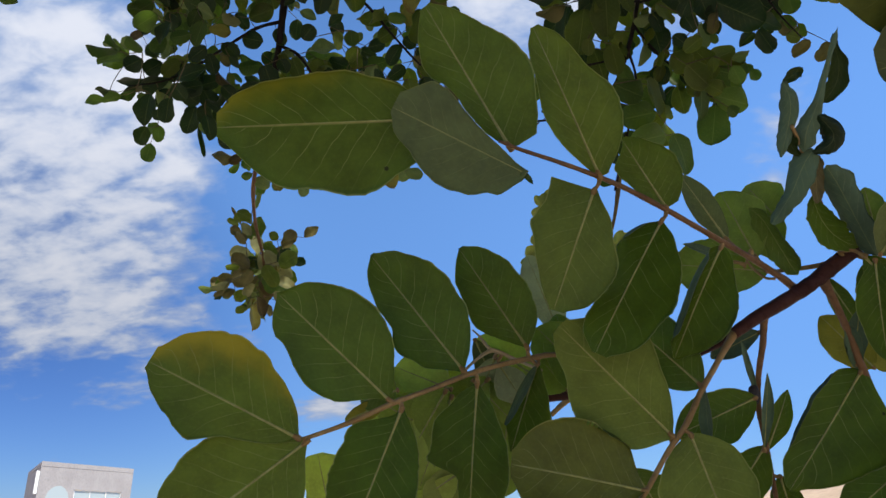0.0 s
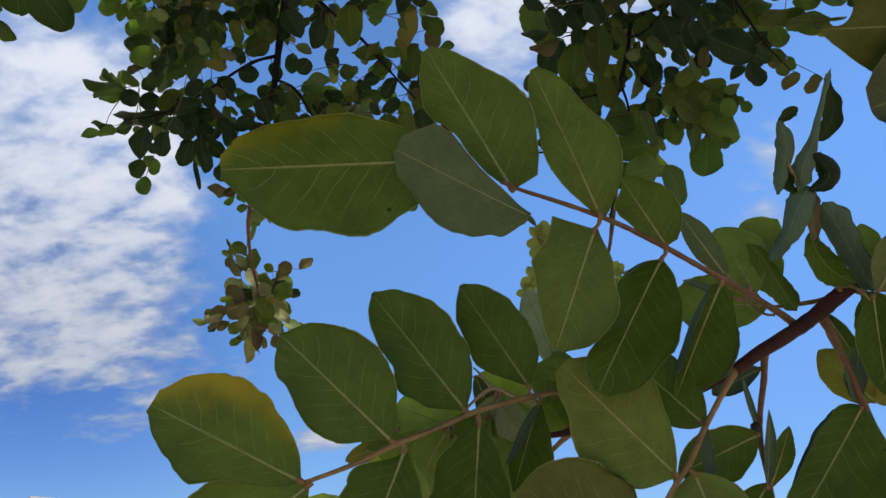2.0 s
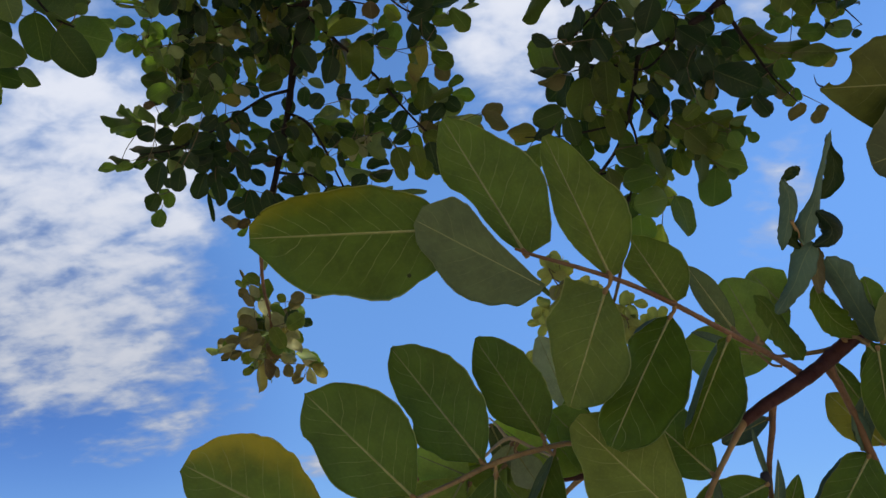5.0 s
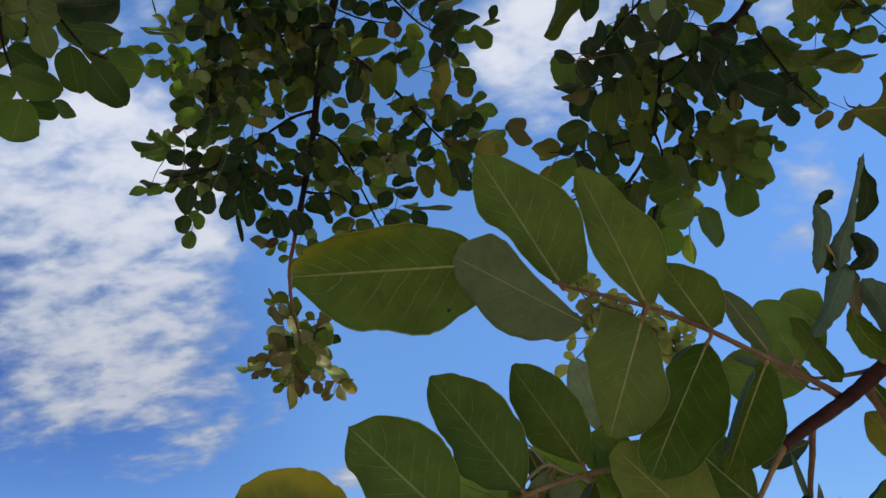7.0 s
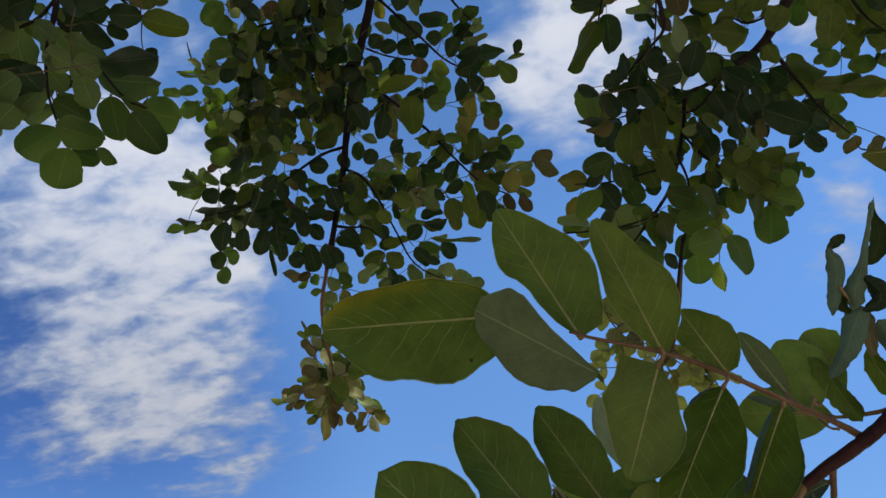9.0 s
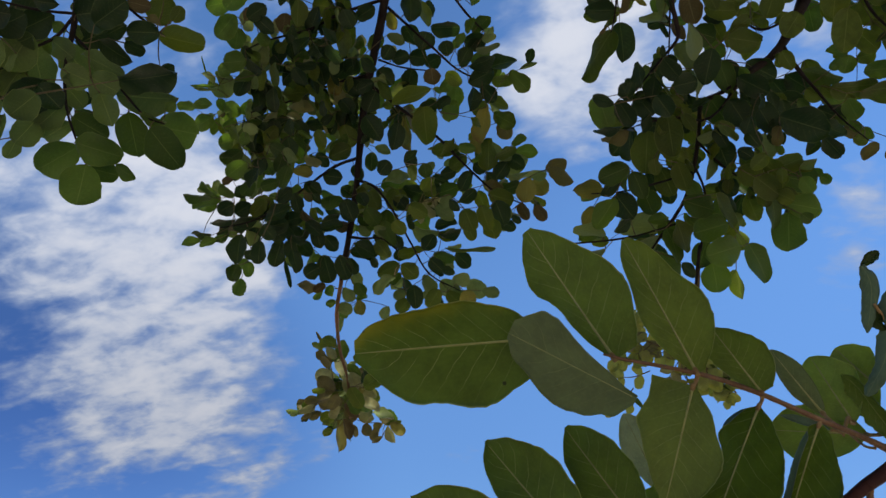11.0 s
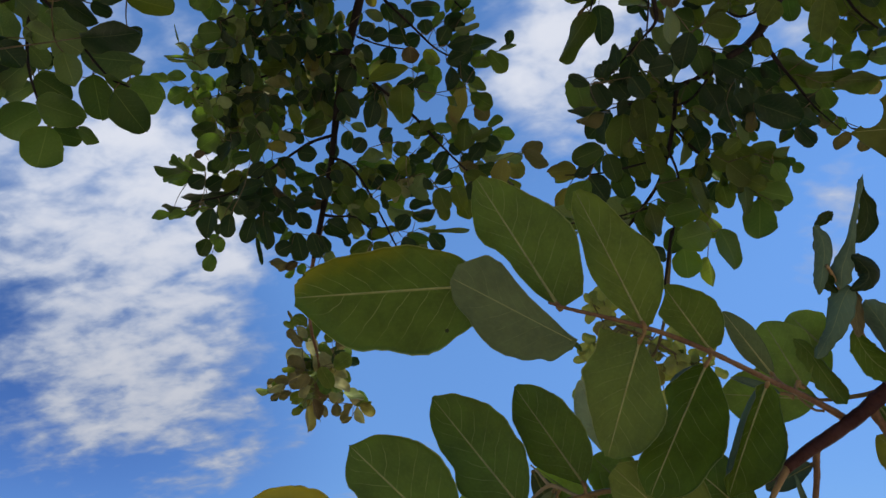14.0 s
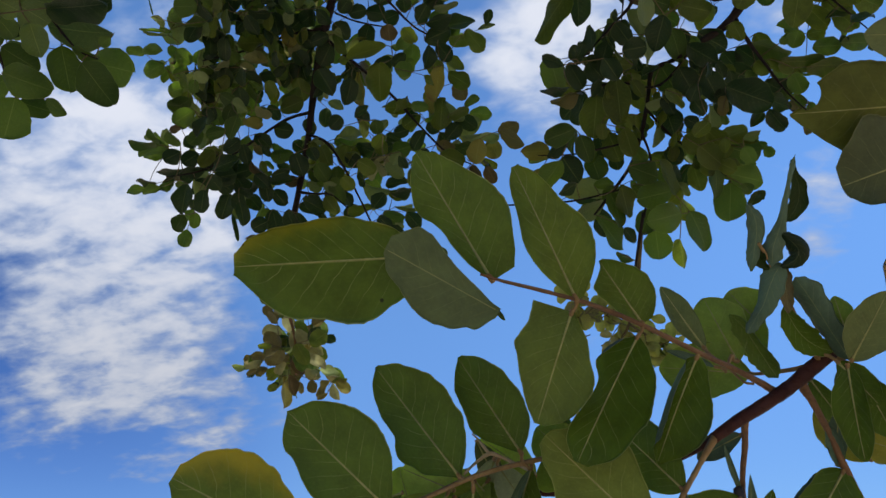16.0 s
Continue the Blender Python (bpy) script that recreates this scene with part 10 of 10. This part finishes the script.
right_leaves.place((0.262, 0.996, 2.096), (0.281, 1.012, 2.083), 0.025, -5, 'olive')
right_leaves.place((0.314, 0.972, 2.069), (0.260, 0.969, 2.054), 0.042, 12, 'green')
right_leaves.place((0.318, 0.955, 2.022), (0.266, 0.945, 2.004), 0.045, -7, 'green')
right_leaves.place((0.298, 1.041, 2.076), (0.281, 1.058, 2.038), 0.036, 4, 'green')
right_leaves.place((0.305, 1.061, 2.047), (0.308, 1.075, 2.002), 0.047, -8, 'green')
right_leaves.place((0.380, 1.190, 2.092), (0.390, 1.228, 2.052), 0.034, 47, 'olive')
right_leaves.place((0.341, 0.989, 2.042), (0.368, 1.027, 1.993), 0.044, -40, 'green')
right_leaves.place((0.391, 1.190, 2.192), (0.410, 1.215, 2.141), 0.040, 49, 'olive')
right_leaves.place((0.281, 0.896, 2.077), (0.304, 0.922, 2.035), 0.036, -62, 'olive')
right_leaves.place((0.353, 1.075, 2.140), (0.373, 1.082, 2.119), 0.020, -32, 'pale')
right_leaves.place((0.336, 1.002, 2.152), (0.346, 1.024, 2.117), 0.028, 58, 'deep')
right_leaves.place((0.369, 1.026, 2.149), (0.384, 1.049, 2.110), 0.032, -10, 'olive')
right_leaves.place((0.375, 0.948, 2.102), (0.381, 0.985, 2.061), 0.036, -49, 'green')
right_leaves.place((0.412, 0.994, 2.093), (0.414, 1.033, 2.046), 0.052, 2, 'green')
right_leaves.place((0.406, 0.979, 2.101), (0.456, 0.982, 2.087), 0.041, -11, 'green')
right_leaves.place((0.414, 0.956, 2.068), (0.430, 0.966, 2.060), 0.020, -6, 'green')
right_leaves.place((0.372, 0.931, 2.095), (0.400, 0.934, 2.079), 0.024, 13, 'olive')
right_leaves.place((0.356, 0.937, 2.105), (0.371, 0.954, 2.083), 0.024, -12, 'olive')
right_leaves.place((0.435, 0.981, 2.131), (0.450, 0.983, 2.115), 0.015, 25, 'green')
right_leaves.thicken(0.95, 0.32)
# small sunlit shoot at its lower end
right_shoot = [(0.2768, 1.0446, 2.0316, 0.0040), (0.2770, 1.0871, 1.9920, 0.0036), (0.2742, 1.1302, 1.9508, 0.0027), (0.2592, 1.1730, 1.9082, 0.0023), (0.2230, 1.1878, 1.8950, 0.0014)]
stem("shoot", right, TWIG_FAR, right_shoot, 7, "", 1, 0.1)
right_shoot2 = [(0.2672, 1.1557, 1.9214, 0.0023), (0.3144, 1.1822, 1.8991, 0.0019), (0.3435, 1.2072, 1.8766, 0.0014)]
stem("shoot", right, TWIG_FAR, right_shoot2, 7, "", 1, 0.1)
right_shoot3 = [(0.2585, 1.1507, 1.9298, 0.0023), (0.2060, 1.1471, 1.9505, 0.0019), (0.1668, 1.1424, 1.9755, 0.0014)]
stem("shoot", right, TWIG_FAR, right_shoot3, 7, "", 1, 0.1)
right_leaves.along(right_shoot, 0.03, 0.032, 2, 0.5, look='lime', start=8)
right_leaves.along(right_shoot2, 0.03, 0.032, 2, 0.5, look='lime', start=1)
right_leaves.along(right_shoot3, 0.03, 0.032, 2, 0.5, look='lime', start=1)
right_leaves.spray((0.176, 1.141, 1.980), (0.163, 1.136, 1.988), 1, 0.5, 'lime')
right_leaves.spray((0.190, 1.147, 1.971), (0.182, 1.135, 1.992), 1, 0.5, 'lime')
right_leaves.spray((0.198, 1.160, 1.946), (0.155, 1.165, 1.929), 2, 0.5, 'lime')
right_leaves.spray((0.205, 1.178, 1.912), (0.149, 1.177, 1.904), 2, 0.5, 'lime')
right_leaves.spray((0.176, 1.188, 1.887), (0.146, 1.198, 1.862), 1, 0.5, 'lime')
right_leaves.spray((0.261, 1.183, 1.911), (0.277, 1.210, 1.861), 1, 0.5, 'lime')
right_leaves.spray((0.308, 1.191, 1.902), (0.325, 1.206, 1.877), 2, 0.5, 'lime')
right_leaves.spray((0.327, 1.189, 1.910), (0.363, 1.201, 1.893), 1, 0.5, 'lime')
right_leaves.spray((0.216, 1.166, 1.937), (0.236, 1.159, 1.954), 1, 0.5, 'lime')
right_leaves.spray((0.228, 1.158, 1.942), (0.264, 1.170, 1.924), 2, 0.5, 'lime')
right_leaves.spray((0.255, 1.165, 1.934), (0.291, 1.184, 1.900), 2, 0.5, 'lime')
right_leaves.spray((0.265, 1.161, 1.942), (0.235, 1.180, 1.901), 2, 0.5, 'ash')
right_leaves.spray((0.247, 1.156, 1.951), (0.209, 1.162, 1.932), 2, 0.5, 'lime')
right_leaves.spray((0.282, 1.175, 1.917), (0.319, 1.190, 1.892), 2, 0.5, 'olive')
right_leaves.spray((0.173, 1.142, 1.968), (0.200, 1.156, 1.942), 2, 0.5, 'ash')
right_leaves.spray((0.274, 1.166, 1.934), (0.306, 1.167, 1.935), 2, 0.5, 'lime')
right_leaves.spray((0.255, 1.169, 1.926), (0.267, 1.188, 1.888), 2, 0.5, 'yellow')
right_leaves.spray((0.164, 1.133, 1.984), (0.182, 1.149, 1.955), 2, 0.5, 'lime')
right_leaves.finish()


# ---- the tree: trunk and limbs beside and above the viewer, and the crown that shades the branches ----
tree = thing("carob_tree", (1.5, -1.1, 0.0), "old carob tree with a grey trunk, its dense crown overhead", "tree")
stem("trunk", tree, GREY_BARK, [(1.5, -1.1, -0.05, 0.27), (1.48, -1.08, 0.25, 0.2), (1.42, -1.0, 0.9, 0.16), (1.36, -0.92, 1.5, 0.15), (1.25, -0.8, 2.0, 0.13), (1.1, -0.6, 2.5, 0.1)], 14, "grey furrowed trunk", 3, 0.1)
stem("limb", tree, GREY_BARK, [(1.2, -0.72, 2.2, 0.07), (1.02, -0.2, 2.28, 0.05), (0.8, 0.15, 2.15, 0.03), (0.455, 0.329, 1.801, 0.014), (0.335, 0.349, 1.711, 0.0069)], 10, "", 4)
stem("limb", tree, GREY_BARK, [(1.12, -0.62, 2.45, 0.08), (0.7, -0.1, 2.95, 0.06), (0.3, 0.35, 3.1, 0.045), (-0.071, 0.722, 3.222, 0.026), (-0.171, 0.822, 3.082, 0.017)], 10, "", 5)
stem("limb", tree, GREY_BARK, [(0.7, -0.1, 2.95, 0.05), (0.1, -0.1, 3.0, 0.04), (-0.418, 0.270, 2.609, 0.02), (-0.518, 0.420, 2.409, 0.009)], 10, "", 6)
stem("limb", tree, GREY_BARK, [(1.15, -0.66, 2.4, 0.08), (1.15, 0.0, 2.9, 0.06), (0.718, 0.642, 2.929, 0.03), (0.658, 0.762, 2.809, 0.0207)], 10, "", 7)
stem("limb", tree, GREY_BARK, [(1.13, -0.1, 2.85, 0.03), (0.8, 0.4, 2.95, 0.02), (0.335, 0.715, 2.606, 0.01), (0.255, 0.765, 2.466, 0.006)], 8, "", 8)

stem("limb", tree, GREY_BARK, [(1.12, -0.64, 2.44, 0.09), (0.6, -0.95, 2.9, 0.07), (-0.2, -1.1, 3.3, 0.045), (-1.1, -1.0, 3.6, 0.02)], 10, "", 11)
stem("limb", tree, GREY_BARK, [(1.15, -0.7, 2.38, 0.09), (1.6, -0.9, 2.95, 0.06), (2.1, -1.2, 3.4, 0.03), (2.4, -1.4, 3.6, 0.015)], 10, "", 12)
stem("limb", tree, GREY_BARK, [(1.14, -0.66, 2.4, 0.085), (1.0, -1.2, 3.1, 0.06), (0.7, -1.7, 3.6, 0.03), (0.4, -2.1, 3.8, 0.015)], 10, "", 13)


def crown(parent, count, seed):
    # the leaves overhead: many small blades in uneven clumps
    rng = np.random.default_rng(seed)
    turn, out = rng.uniform(0, 2 * math.pi, 150), np.sqrt(rng.random(150))
    out *= 1 + 0.12 * np.sin(3 * turn + 1) + 0.08 * np.sin(7 * turn)
    hubs = np.stack([0.45 + 2.6 * out * np.cos(turn), -1.1 + 1.65 * out * np.sin(turn), 2.95 + rng.random(150) * (1.75 - 1.1 * out ** 2)], 1)
    at = hubs[rng.integers(0, 150, count)] + rng.normal(0, 1, (count, 3)) * (0.34, 0.34, 0.2)
    up = at[:, 2] - 1.5
    at = at[(up > 1.3) & (up > np.maximum(at[:, 1], 0) * 1.5 + 0.2)]
    n = len(at)
    a = rng.normal(0, 1, (n, 3)) * (1, 1, 0.5)
    a /= np.linalg.norm(a, axis=1)[:, None]
    b = np.cross(a, rng.normal(0, 0.5, (n, 3)) + (0, 0, 1))
    b /= np.linalg.norm(b, axis=1)[:, None]
    c = np.cross(a, b)
    size = rng.uniform(0.06, 0.09, n)[:, None]
    outline = ((0, 0, 0), (0.25, 0.3, 0.05), (0.65, 0.34, 0.06), (1, 0, -0.04), (0.65, -0.34, 0.06), (0.25, -0.3, 0.05))
    verts = np.stack([at + size * (p * a + q * b + r * c) for p, q, r in outline], 1).reshape(-1, 3) - np.array(parent.location)
    base = np.arange(n)[:, None] * 6
    faces = np.concatenate([base + (0, 1, 2, 3), base + (0, 3, 4, 5)])
    me = bpy.data.meshes.new("crown")
    me.from_pydata(verts.tolist(), [], faces.tolist())
    me.uv_layers.new()
    me.materials.append(FAR)
    return tagged(hang("crown", me, parent), "dense dark green leaves overhead", kind="stuff")


crown(tree, 42000, 5)
